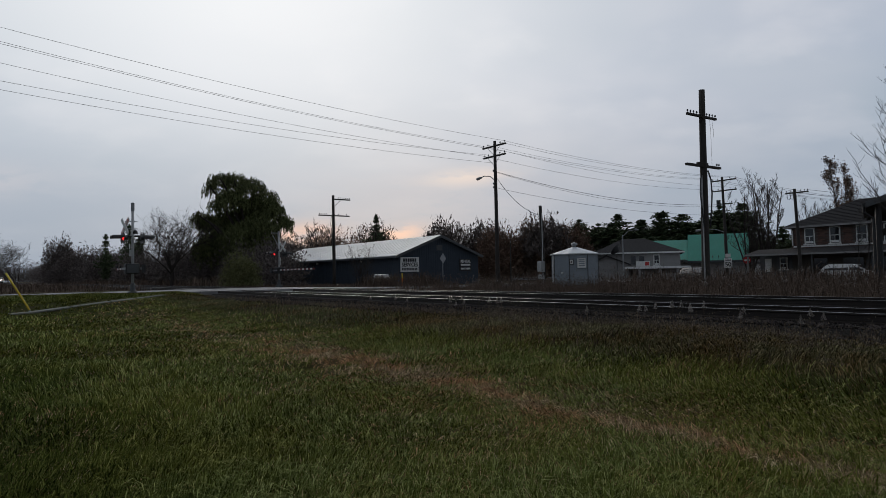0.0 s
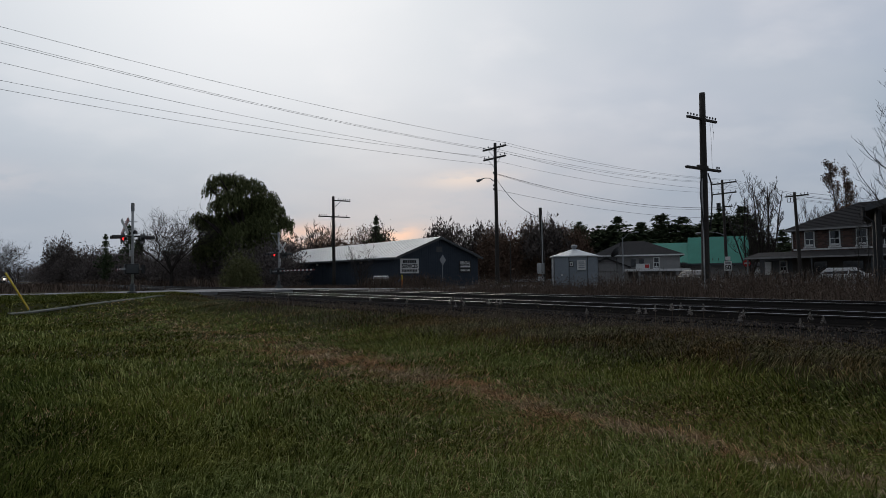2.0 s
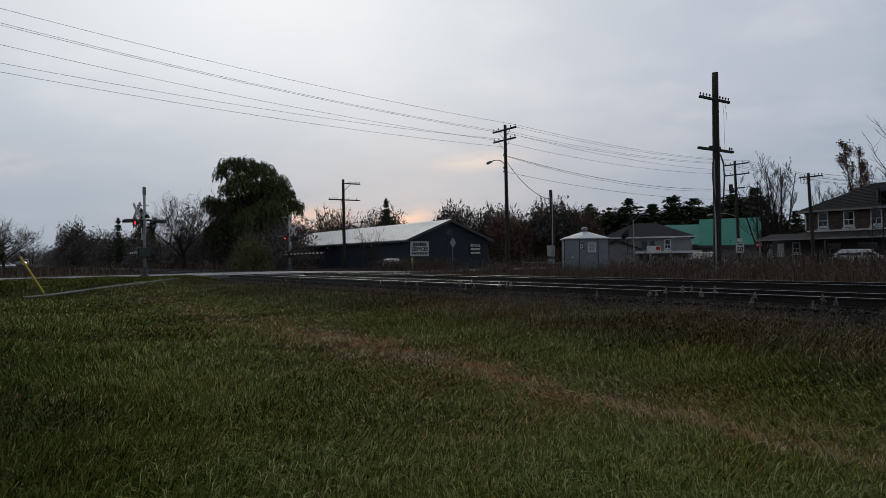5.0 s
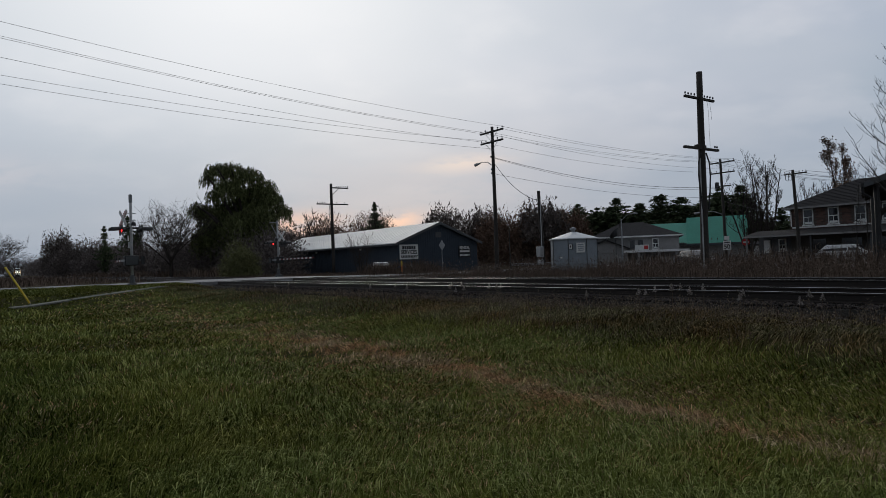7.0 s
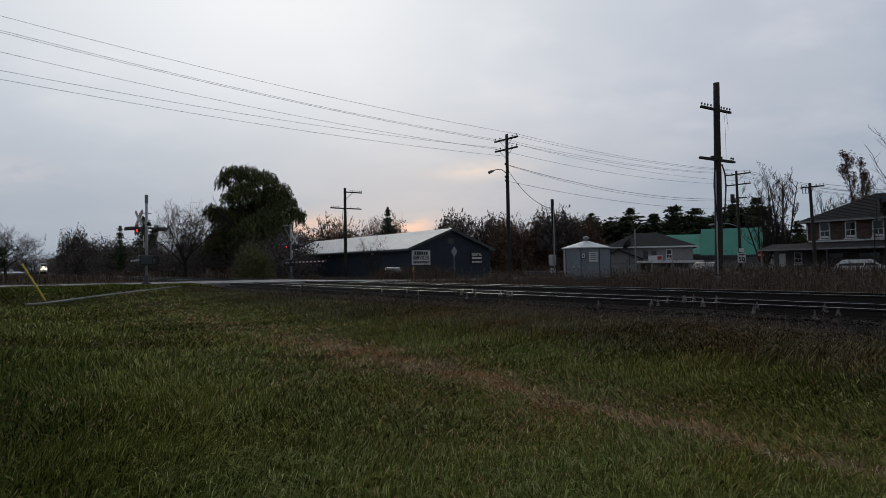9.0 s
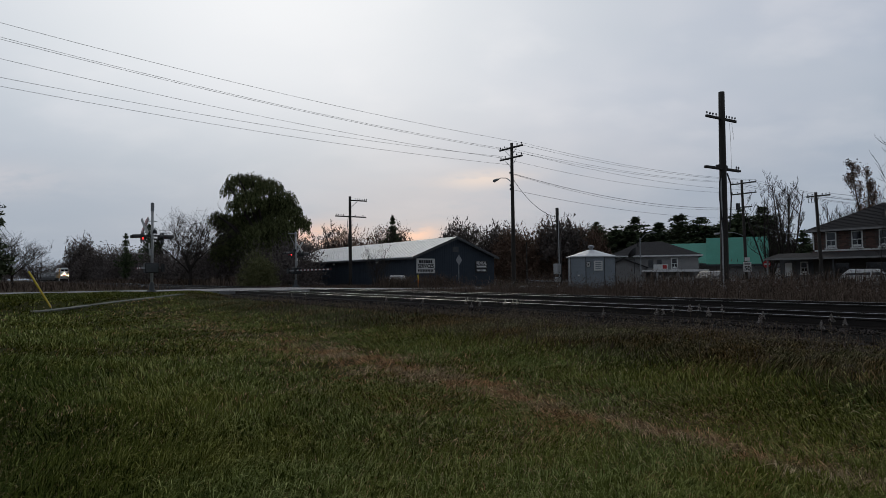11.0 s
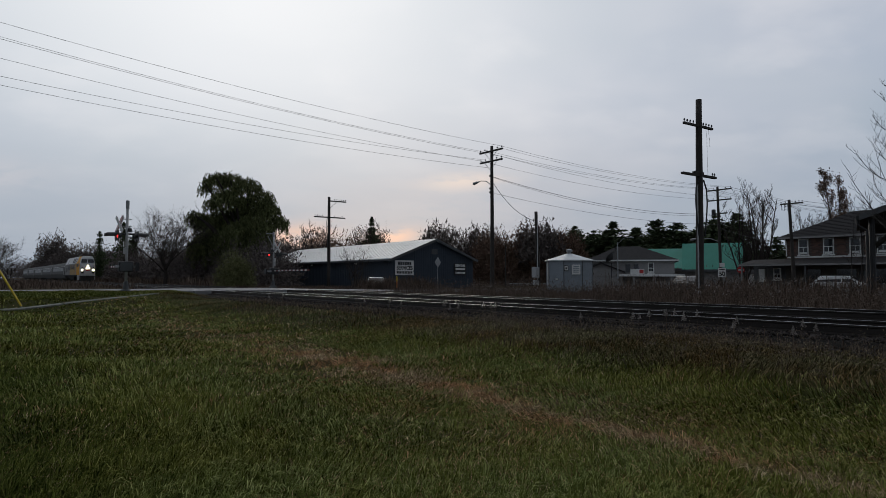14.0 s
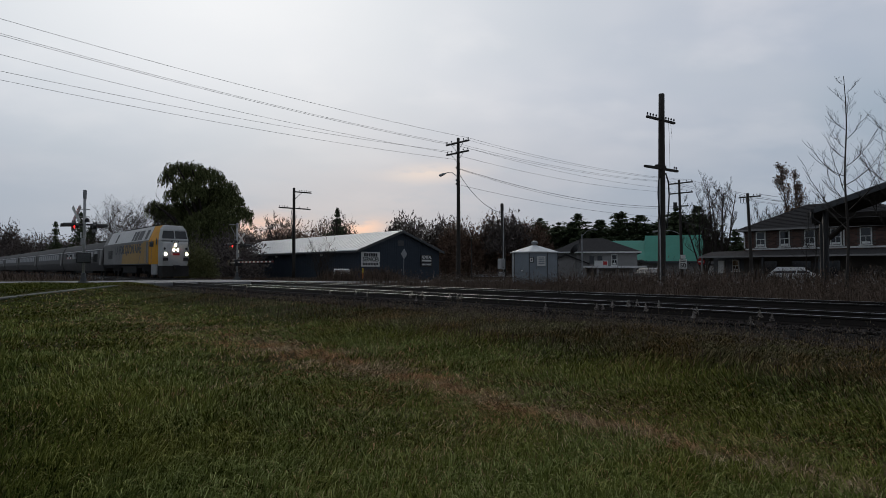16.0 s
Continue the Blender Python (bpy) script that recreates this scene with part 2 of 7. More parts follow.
# ---- mesh helpers ----
class Build:
    """Collects faces of one mesh."""

    def __init__(self):
        self.v, self.f = [], []

    def face(self, *pts):
        k = len(self.v)
        self.v += [tuple(p) for p in pts]
        self.f.append(tuple(range(k, k + len(pts))))
        return self

    def box(self, x0, y0, z0, x1, y1, z1, m=None):
        k = len(self.v)
        pts = [(x, y, z) for z in (z0, z1) for x, y in ((x0, y0), (x1, y0), (x1, y1), (x0, y1))]
        self.v += [tuple(m @ Vector(p)) for p in pts] if m is not None else pts
        self.f += [tuple(k + i for i in q) for q in
                   ((3, 2, 1, 0), (4, 5, 6, 7), (0, 1, 5, 4), (1, 2, 6, 5), (2, 3, 7, 6), (3, 0, 4, 7))]
        return self

    def tube(self, pts, radii, n=8, caps=True):
        """A round bar through pts."""
        pts = [Vector(p) for p in pts]
        if isinstance(radii, (int, float)):
            radii = [radii] * len(pts)
        k = len(self.v)
        for i, p in enumerate(pts):
            t = (pts[min(i + 1, len(pts) - 1)] - pts[max(i - 1, 0)]).normalized()
            a = t.cross(Vector((0, 0, 1) if abs(t.z) < 0.9 else (1, 0, 0))).normalized()
            b = t.cross(a)
            for j in range(n):
                w = 2 * math.pi * j / n
                self.v.append(tuple(p + (a * math.cos(w) + b * math.sin(w)) * radii[i]))
        for i in range(len(pts) - 1):
            for j in range(n):
                q = (j + 1) % n
                self.f.append((k + i * n + j, k + i * n + q, k + (i + 1) * n + q, k + (i + 1) * n + j))
        if caps:
            self.f.append(tuple(k + j for j in range(n)))
            e = k + (len(pts) - 1) * n
            self.f.append(tuple(e + j for j in reversed(range(n))))
        return self

    def prism(self, poly, lo, hi, axis="y"):
        """A closed outline drawn out along an axis; poly is (x, z) for y, (y, z) for x, (x, y) for z."""
        def put(a, b, h):
            return {"y": (a, h, b), "x": (h, a, b), "z": (a, b, h)}[axis]
        k, n = len(self.v), len(poly)
        self.v += [put(a, b, lo) for a, b in poly] + [put(a, b, hi) for a, b in poly]
        self.f += [tuple(range(k, k + n)), tuple(reversed(range(k + n, k + 2 * n)))]
        self.f += [(k + j, k + n + j, k + n + (j + 1) % n, k + (j + 1) % n) for j in range(n)]
        return self

    def mesh(self, name, mat, smooth=False):
        me = bpy.data.meshes.new(name)
        me.from_pydata(self.v, [], self.f)
        bm = bmesh.new()
        bm.from_mesh(me)
        if len(self.f) < 20000:
            bmesh.ops.recalc_face_normals(bm, faces=bm.faces)
        bm.to_mesh(me)
        bm.free()
        me.materials.append(MAT[mat])
        if smooth:
            me.polygons.foreach_set("use_smooth", [True] * len(me.polygons))
        return me


def part(name, b, mat, parent=None, label="", smooth=False, bevel=0.0):
    ob = new(name, b.mesh(name, mat, smooth) if isinstance(b, Build) else b)
    ob.parent = parent
    if bevel:
        mod = ob.modifiers.new("worn_edges", "BEVEL")
        mod.width, mod.segments, mod.limit_method = bevel, 2, "ANGLE"
    return tagged(ob, label) if label else ob


def thing(name, m, label, category, group="", kind=""):
    ob = new(name)
    ob.matrix_world = m
    return tagged(ob, label, category, group, kind)


def text(name, words, size, mat, parent, m, label="", squeeze=1.0):
    cu = bpy.data.curves.new(name, "FONT")
    cu.body, cu.size, cu.align_x, cu.align_y, cu.extrude = words, size, "CENTER", "CENTER", 0.004
    cu.offset = size * 0.03
    cu.materials.append(MAT[mat])
    ob = new(name, cu)
    ob.parent = parent
    ob.matrix_local = m @ Matrix.Diagonal((squeeze, 1, 1, 1))
    return tagged(ob, label) if label else ob


def smooth_step(x, a, b):
    t = np.clip((x - a) / (b - a), 0, 1)
    return t * t * (3 - 2 * t)
# ---- ground ----
TRACKS = (13.05, 17.95)            # centre lines of the two tracks
RAIL_TOP = 0.81
ROAD = (41.6, 50.4)              # the road crosses the tracks at right angles


def rut(s, d):
    """A short hollow worn across the lawn: 1 along its middle, 0 outside."""
    middle = 11.15 + 0.5 * np.clip(4.7 - d, 0, 3) - 0.2 * np.sin(d * 3)
    return np.exp(-((s - middle) / 0.30) ** 2) * smooth_step(d, 3.3, 4.3) * (1 - smooth_step(d, 5.3, 5.9))


def height(s, d):
    """Ground height over the lawn."""
    s, d = np.asarray(s, float), np.asarray(d, float)
    bank = 0.52 * smooth_step(d, 6.0, 10.2) - 0.04 * smooth_step(d, 10.4, 11.0)
    far = 0.54 - 0.12 * smooth_step(d, 19.5, 22.5)
    z = np.where(d < 15, bank, far)
    foot = 34.0 - 1.6 * np.clip(d - 3, 0, 6)
    t = np.clip((s - foot) / (ROAD[0] - 0.5 - foot), 0, 1)
    rise = 0.78 * t * t * (3 - 2 * t)
    z = np.where(d < 11, np.maximum(z, rise * (1 - 0.22 * smooth_step(d, 9.5, 11))), z)
    lump = 0.05 * np.sin(s * 0.9 + 1.3 * np.sin(d * 0.7)) * np.sin(d * 1.1 + 0.6 * s)
    z = z - 0.16 * rut(s, d)
    return z + lump * np.where((d > 10) & (d < 20), 0.1, 0.6)


def grid_mesh(name, ss, dd, zz, mat):
    me = bpy.data.meshes.new(name)
    n, m = zz.shape
    x = -NY * ss[:, None] + NX * dd[None, :] + 0 * zz
    y = NX * ss[:, None] + NY * dd[None, :] + 0 * zz
    verts = np.stack([x, y, zz], -1).reshape(-1, 3)
    i = (np.arange(n - 1)[:, None] * m + np.arange(m - 1)[None, :]).ravel()
    faces = np.stack([i, i + 1, i + m + 1, i + m], 1)
    me.from_pydata(verts.tolist(), [], faces[:, ::-1].tolist())
    me.polygons.foreach_set("use_smooth", [True] * len(me.polygons))
    me.materials.append(mat)
    return me


def ground_material():
    """Lawn, a band of dry straw along the tracks, stony bank and dull far fields, by place."""
    m = bpy.data.materials.new("lawn_and_verge")
    m.use_nodes = True
    nt = m.node_tree
    N, L = nt.nodes.new, nt.links.new
    b = nt.nodes["Principled BSDF"]
    b.inputs["Roughness"].default_value = 1.0
    b.inputs["Specular IOR Level"].default_value = 0.02
    co, mp, sep = N("ShaderNodeTexCoord"), N("ShaderNodeMapping"), N("ShaderNodeSeparateXYZ")
    mp.vector_type = "TEXTURE"
    mp.inputs["Rotation"].default_value = (0, 0, radians(PHI))
    L(co.outputs["Object"], mp.inputs[0])
    L(mp.outputs[0], sep.inputs[0])
    d, s = sep.outputs[0], sep.outputs[1]

    def noise_at(scale, detail, stretch=(1, 1, 1)):
        q = N("ShaderNodeMapping")
        q.inputs["Scale"].default_value = stretch
        L(mp.outputs[0], q.inputs[0])
        no = N("ShaderNodeTexNoise")
        no.inputs["Scale"].default_value, no.inputs["Detail"].default_value = scale, detail
        L(q.outputs[0], no.inputs["Vector"])
        return no.outputs["Fac"]

    def rng(v, a, c, lo=0.0, hi=1.0):
        r = N("ShaderNodeMapRange")
        r.interpolation_type = "SMOOTHSTEP"
        for key, val in (("From Min", a), ("From Max", c), ("To Min", lo), ("To Max", hi)):
            r.inputs[key].default_value = val
        L(v, r.inputs["Value"])
        return r.outputs[0]

    def op(kind, a, c):
        k = N("ShaderNodeMath")
        k.operation = kind
        for i, val in enumerate((a, c)):
            if isinstance(val, (int, float)):
                k.inputs[i].default_value = val
            else:
                L(val, k.inputs[i])
        return k.outputs[0]

    def mix(f, a, c):
        k = N("ShaderNodeMix")
        k.data_type = "RGBA"
        L(f, k.inputs[0])
        for sock, val in ((k.inputs[6], a), (k.inputs[7], c)):
            if isinstance(val, tuple):
                sock.default_value = (*val, 1)
            else:
                L(val, sock)
        return k.outputs[2]

    fine, mid, wide = noise_at(28, 6), noise_at(2.2, 5, (1.6, 0.7, 1)), noise_at(0.35, 3)
    grass = mix(rng(fine, 0.35, 0.65), (0.026, 0.032, 0.008), (0.060, 0.068, 0.018))
    grass = mix(rng(mid, 0.45, 0.72), grass, (0.052, 0.046, 0.020))
    grass = mix(op("MULTIPLY", rng(wide, 0.45, 0.7), 0.5), grass, (0.034, 0.028, 0.014))
    shifted = op("ADD", d, op("MULTIPLY", op("SUBTRACT", noise_at(0.8, 4), 0.5), 1.3))
    band = op("MULTIPLY", op("MULTIPLY", rng(shifted, 5.15, 5.75), rng(shifted, 6.65, 6.15)), rng(s, 17.0, 10.0))
    straw = op("MULTIPLY", band, rng(noise_at(9, 5, (2.5, 0.5, 1)), 0.30, 0.58))
    grass = mix(straw, grass, (0.12, 0.085, 0.048))
    stone = op("MULTIPLY", rng(shifted, 9.9, 10.6), rng(shifted, 21.3, 20.7))
    both = mix(stone, grass, mix(rng(fine, 0.35, 0.7), (0.013, 0.010, 0.008), (0.048, 0.037, 0.029)))
    weedy = op("MAXIMUM", rng(shifted, 20.6, 22.0), op("MULTIPLY", rng(s, 50.6, 52.0), rng(stone, 0.6, 0.2)))
    both = mix(weedy, both, mix(rng(mid, 0.35, 0.65), (0.040, 0.032, 0.020), (0.080, 0.062, 0.040)))
    L(both, b.inputs["Base Color"])
    bp = N("ShaderNodeBump")
    bp.inputs["Strength"].default_value, bp.inputs["Distance"].default_value = 0.8, 0.04
    L(fine, bp.inputs["Height"])
    L(bp.outputs[0], b.inputs["Normal"])
    return m


def spread(lo, hi, fine_lo, fine_hi, step):
    inner = np.arange(fine_lo, fine_hi + step, step)
    a = fine_lo - np.geomspace(step, fine_lo - lo, 24)[::-1]
    b = fine_hi + np.geomspace(step * 2, hi - fine_hi, 24)
    return np.concatenate([a, inner, b])


def build_ground():
    ss, dd = spread(-2500, 2500, -14, 62, 0.2), spread(-2500, 2500, -24, 26, 0.25)
    zz = height(ss[:, None], dd[None, :])
    tagged(new("ground", grid_mesh("ground", ss, dd, zz, ground_material())), "short autumn lawn with straw patches rising to a stony bank", "ground", kind="stuff")
    # the road: a slab over the rise, with a crown
    road = Build()
    for d0, d1 in ((-400, -60), (-60, -20), (-20, 0), (0, 9), (9, 11.2), (19.4, 24), (24, 32), (32, 60), (60, 400)):
        za, zb = [0.80 if d < 20 else 0.74 - 0.2 * min((d - 20) / 12, 1) for d in (d0, d1)]
        road.face(W(ROAD[0], d0, za), W(ROAD[0], d1, zb), W(ROAD[1], d1, zb), W(ROAD[1], d0, za))
        road.face(W(ROAD[0], d0, za - 0.4), W(ROAD[0], d1, zb - 0.4), W(ROAD[0], d1, zb), W(ROAD[0], d0, za))
    tagged(part("road", road, "asphalt"), "worn pale asphalt road over the level crossing", "road", kind="structure")
    plank = Build()
    for d0, d1 in ((11.2, 12.2), (12.42, 13.68), (13.9, 17.1), (17.32, 18.58), (18.8, 19.4)):
        plank.box(ROAD[0] - 0.4, d0, 0.3, ROAD[1] + 0.4, d1, 0.806, Matrix(((-NY, NX, 0, 0), (NX, NY, 0, 0), (0, 0, 1, 0), (0, 0, 0, 1))))
    tagged(part("crossing_deck", plank, "asphalt"), "asphalt deck between the rails of the crossing", "crossing", kind="structure")
    walkway = Build()
    way = [(35.9, 1.2), (36.1, 2.0), (36.6, 5.5), (38.0, 8.2), (40.6, 10.0)]
    for (s0, d0), (s1, d1) in zip(way, way[1:]):
        n = max(2, int((d1 - d0) / 1.4))
        for k in range(n):
            row = []
            for t in (k / n, (k + 0.97) / n):
                q, e = s0 + (s1 - s0) * t, d0 + (d1 - d0) * t
                z = float(height(q, e)) + 0.04
                row.append((W(q - 0.2, e + 0.07, z - 0.02), W(q + 0.2, e - 0.07, z + 0.01), W(q - 0.2, e + 0.07, z - 0.08)))
            walkway.face(row[0][0], row[1][0], row[1][1], row[0][1]).face(row[0][2], row[1][2], row[1][0], row[0][0])
    tagged(part("pavement", walkway, "old_concrete"), "narrow concrete footpath beside the road", "pavement", kind="structure")


def build_tracks():
    prof = ((-0.075, 0), (0.075, 0), (0.075, 0.012), (0.012, 0.035), (0.010, 0.135), (0.036, 0.150), (0.036, 0.178),
            (-0.036, 0.178), (-0.036, 0.150), (-0.010, 0.135), (-0.012, 0.035), (-0.075, 0.012))
    s0, s1 = -60.0, 900.0
    tie_mesh = None
    for c in TRACKS:
        track = thing("railway_track", at(0, c, 0), "straight railway track with polished rail heads and dark wooden ties", "railway track", "railway tracks", "structure")
        for side in (-0.7525, 0.7525):
            b = Build().prism([(x + side, z + RAIL_TOP - 0.178) for x, z in prof], s0, s1)
            rail = part("rail", b, "rail_steel", track)
            part("rail_head", Build().box(side - 0.034, s0, RAIL_TOP - 0.026, side + 0.034, s1, RAIL_TOP + 0.002), "rail_head", rail, "polished steel running surface")
        if tie_mesh is None:
            tb = Build().box(-1.3, -0.115, -0.17, 1.3, 0.115, 0.0)
            for side in (-0.7525, 0.7525):
                tb.box(side - 0.16, -0.1, 0.0, side + 0.16, 0.1, 0.012)
            tie_mesh = tb.mesh("tie", "tie")
        for k in range(130):
            ob = new("tie", tie_mesh)
            ob.parent = track
            ob.matrix_local = pose(random.uniform(-0.05, 0.05), -8 + k * 0.56 + random.uniform(-0.03, 0.03), RAIL_TOP - 0.186, 0, 0, random.uniform(-1.5, 1.5))
    # ballast stones
    rng = np.random.default_rng(5)
    n = 36000
    s, d = rng.uniform(-6, 40, n), rng.uniform(10.1, 20.6, n)
    s[: n // 2] = rng.uniform(-5, 36, n // 2)
    d[: n // 2] = rng.uniform(10.1, 12.3, n // 2)
    z = np.where((d > 11.45) & (d < 19.55), RAIL_TOP - 0.20, height(s, d)) + rng.uniform(-0.02, 0.02, n)
    r = rng.uniform(0.02, 0.055, n)
    r[: n // 4] = rng.uniform(0.035, 0.075, n // 4)
    base = np.array([(1, 0, 0), (-0.5, 0.87, 0), (-0.5, -0.87, 0), (0, 0, 0.9), (0, 0, -0.9)])
    tri = np.array([(0, 1, 3), (1, 2, 3), (2, 0, 3), (1, 0, 4), (2, 1, 4), (0, 2, 4)])
    a = rng.uniform(0, 6.28, n)
    vx = base[None, :, 0] * np.cos(a)[:, None] - base[None, :, 1] * np.sin(a)[:, None]
    vy = base[None, :, 0] * np.sin(a)[:, None] + base[None, :, 1] * np.cos(a)[:, None]
    p = np.stack([(-NY * s + NX * d)[:, None] + vx * r[:, None], (NX * s + NY * d)[:, None] + vy * r[:, None], z[:, None] + base[None, :, 2] * r[:, None] * 0.8], -1)
    fast_mesh("ballast_stones", p.reshape(-1, 3), (tri[None] + 5 * np.arange(n)[:, None, None]).reshape(-1, 3), "ballast", "loose grey crushed stone along the railway tracks", "gravel")
    bed = Build()
    m = Matrix(((-NY, NX, 0, 0), (NX, NY, 0, 0), (0, 0, 1, 0), (0, 0, 0, 1)))
    bed.v = [tuple(m @ Vector((y, x, z))) for y in (-60, 900) for x, z in ((10.9, 0.34), (11.45, RAIL_TOP - 0.215), (19.55, RAIL_TOP - 0.215), (20.6, 0.30))]
    bed.f = [(0, 1, 5, 4), (1, 2, 6, 5), (2, 3, 7, 6)]
    tagged(part("ballast_bed", bed, "oily_bed"), "dark ballast bed under both railway tracks", "ballast", kind="structure")


def fast_mesh(name, verts, faces, mat, label="", category="", kind="stuff"):
    """One object from arrays of triangles or quads."""
    me = bpy.data.meshes.new(name)
    n, k = faces.shape
    me.vertices.add(len(verts))
    me.vertices.foreach_set("co", np.asarray(verts, np.float32).ravel())
    me.loops.add(n * k)
    me.loops.foreach_set("vertex_index", np.asarray(faces, np.int32).ravel())
    me.polygons.add(n)
    me.polygons.foreach_set("loop_start", np.arange(n, dtype=np.int32) * k)
    me.polygons.foreach_set("loop_total", np.full(n, k, np.int32))
    me.update(calc_edges=True)
    me.materials.append(MAT[mat] if isinstance(mat, str) else mat)
    if not label:
        return me
    return tagged(new(name, me), label, category, kind=kind)


build_ground()
build_tracks()
# ---- buildings ----
def build_barn():
    """Long dark-sided warehouse; local x across the gable, y along the building."""
    wd, ln, hh, rise = 10.8, 37.0, 3.45, 2.1
    barn = thing("warehouse", at(59.8, 36.7, 0.25), "long dark blue-grey metal warehouse with a pale low-pitched roof", "warehouse")
    part("gable_wall", Build().prism([(0, 0), (wd, 0), (wd, hh), (wd / 2, hh + rise), (0, hh)], 0.0, 0.2), "siding", barn)
    part("gable_wall", Build().prism([(0, 0), (wd, 0), (wd, hh), (wd / 2, hh + rise), (0, hh)], ln - 0.2, ln), "siding", barn)
    for x in (0.0, wd - 0.2):
        part("side_wall", Build().box(x, 0.2, 0, x + 0.2, ln - 0.2, hh), "siding", barn)
    for sgn in (0, 1):
        b = Build()
        x0, x1 = (-0.45, wd / 2) if sgn == 0 else (wd + 0.45, wd / 2)
        z0 = hh - 0.45 * rise / (wd / 2) + 0.05
        b.prism([(x0, z0), (x1, hh + rise + 0.05), (x1, hh + rise + 0.17), (x0, z0 + 0.12)], -0.4, ln + 0.4)
        roof = part("roof", b, "barn_roof", barn, "pale metal roofing sheet")
        ribs = Build()
        for y in np.arange(0, ln, 0.9):
            ribs.prism([(x0, z0 + 0.12), (x1, hh + rise + 0.17), (x1, hh + rise + 0.20), (x0, z0 + 0.15)], y, y + 0.05)
        part("roof_rib", ribs, "barn_roof", roof)
        part("fascia", Build().prism([(x0, z0 - 0.16), (x1, hh + rise - 0.11), (x1, hh + rise + 0.18), (x0, z0 + 0.13)], -0.46, -0.40), "trim", barn)
    part("eave_gutter", Build().box(-0.58, -0.4, hh - 0.28, -0.46, ln + 0.4, hh - 0.10), "trim", barn)
    sx = Build()
    for x in np.arange(0.3, wd, 0.3):
        top = hh + rise * (1 - abs(x - wd / 2) / (wd / 2)) - 0.1
        sx.box(x, -0.02, 0.1, x + 0.03, 0.0, top)
    part("siding_rib", sx, "siding", barn)
    sy = Build()
    for y in np.arange(0.3, ln, 0.45):
        sy.box(-0.02, y, 0.1, 0.0, y + 0.04, hh - 0.1)
    part("siding_rib", sy, "siding", barn)
    part("vent", Build().box(wd / 2 - 0.45, -0.05, hh + 0.55, wd / 2 + 0.35, -0.021, hh + 1.15), "trim", barn)
    part("door", Build().box(-0.06, 33.5, 0, -0.021, 34.6, 2.1), "stucco", barn, "pale grey side door")
    for y in (8, 20):
        part("wall_lamp", Build().box(-0.25, y, hh - 0.55, -0.022, y + 0.22, hh - 0.35), "white", barn)
    # two signs on the gable
    rot = pose(0, 0, 0, 90, 0, 0)
    sign = thing("sign_board", at(59.8, 36.7, 0.25) @ Matrix.Translation((1.35, -0.07, 2.45)), "white sign board with black lettering on the warehouse gable", "sign")
    part("board", Build().box(-1.15, -0.04, -0.78, 1.2, 0.03, 0.80), "white", sign, bevel=0.01)
    for k in range(6):
        part("logo_bar", Build().box(-0.83 + k * 0.29, -0.052, 0.30, -0.60 + k * 0.29, -0.042, 0.66), "black", sign, "black bar")
    text("lettering", "SERVICES", 0.60, "black", sign, pose(0.02, -0.05, -0.02) @ rot, squeeze=0.82)
    for k in range(10):
        x = -0.98 + k * 0.2
        part("number_bar", Build().box(x, -0.052, -0.62, x + 0.14, -0.042, -0.36), "black", sign)
    sign = thing("sign_board", at(59.8, 36.7, 0.25) @ Matrix.Translation((8.9, -0.07, 2.35)), "black sign board with white lettering on the warehouse gable", "sign")
    part("board", Build().box(-0.85, -0.04, -0.66, 0.85, 0.03, 0.70), "black", sign, bevel=0.01)
    text("lettering", "RENTAL", 0.46, "white", sign, pose(0, -0.05, 0.42) @ rot, squeeze=0.85)
    part("word_bar", Build().box(-0.68, -0.052, -0.06, 0.68, -0.042, 0.14), "white", sign)
    for k in range(8):
        x = -0.68 + k * 0.175
        part("number_bar", Build().box(x, -0.052, -0.50, x + 0.12, -0.042, -0.30), "white", sign)


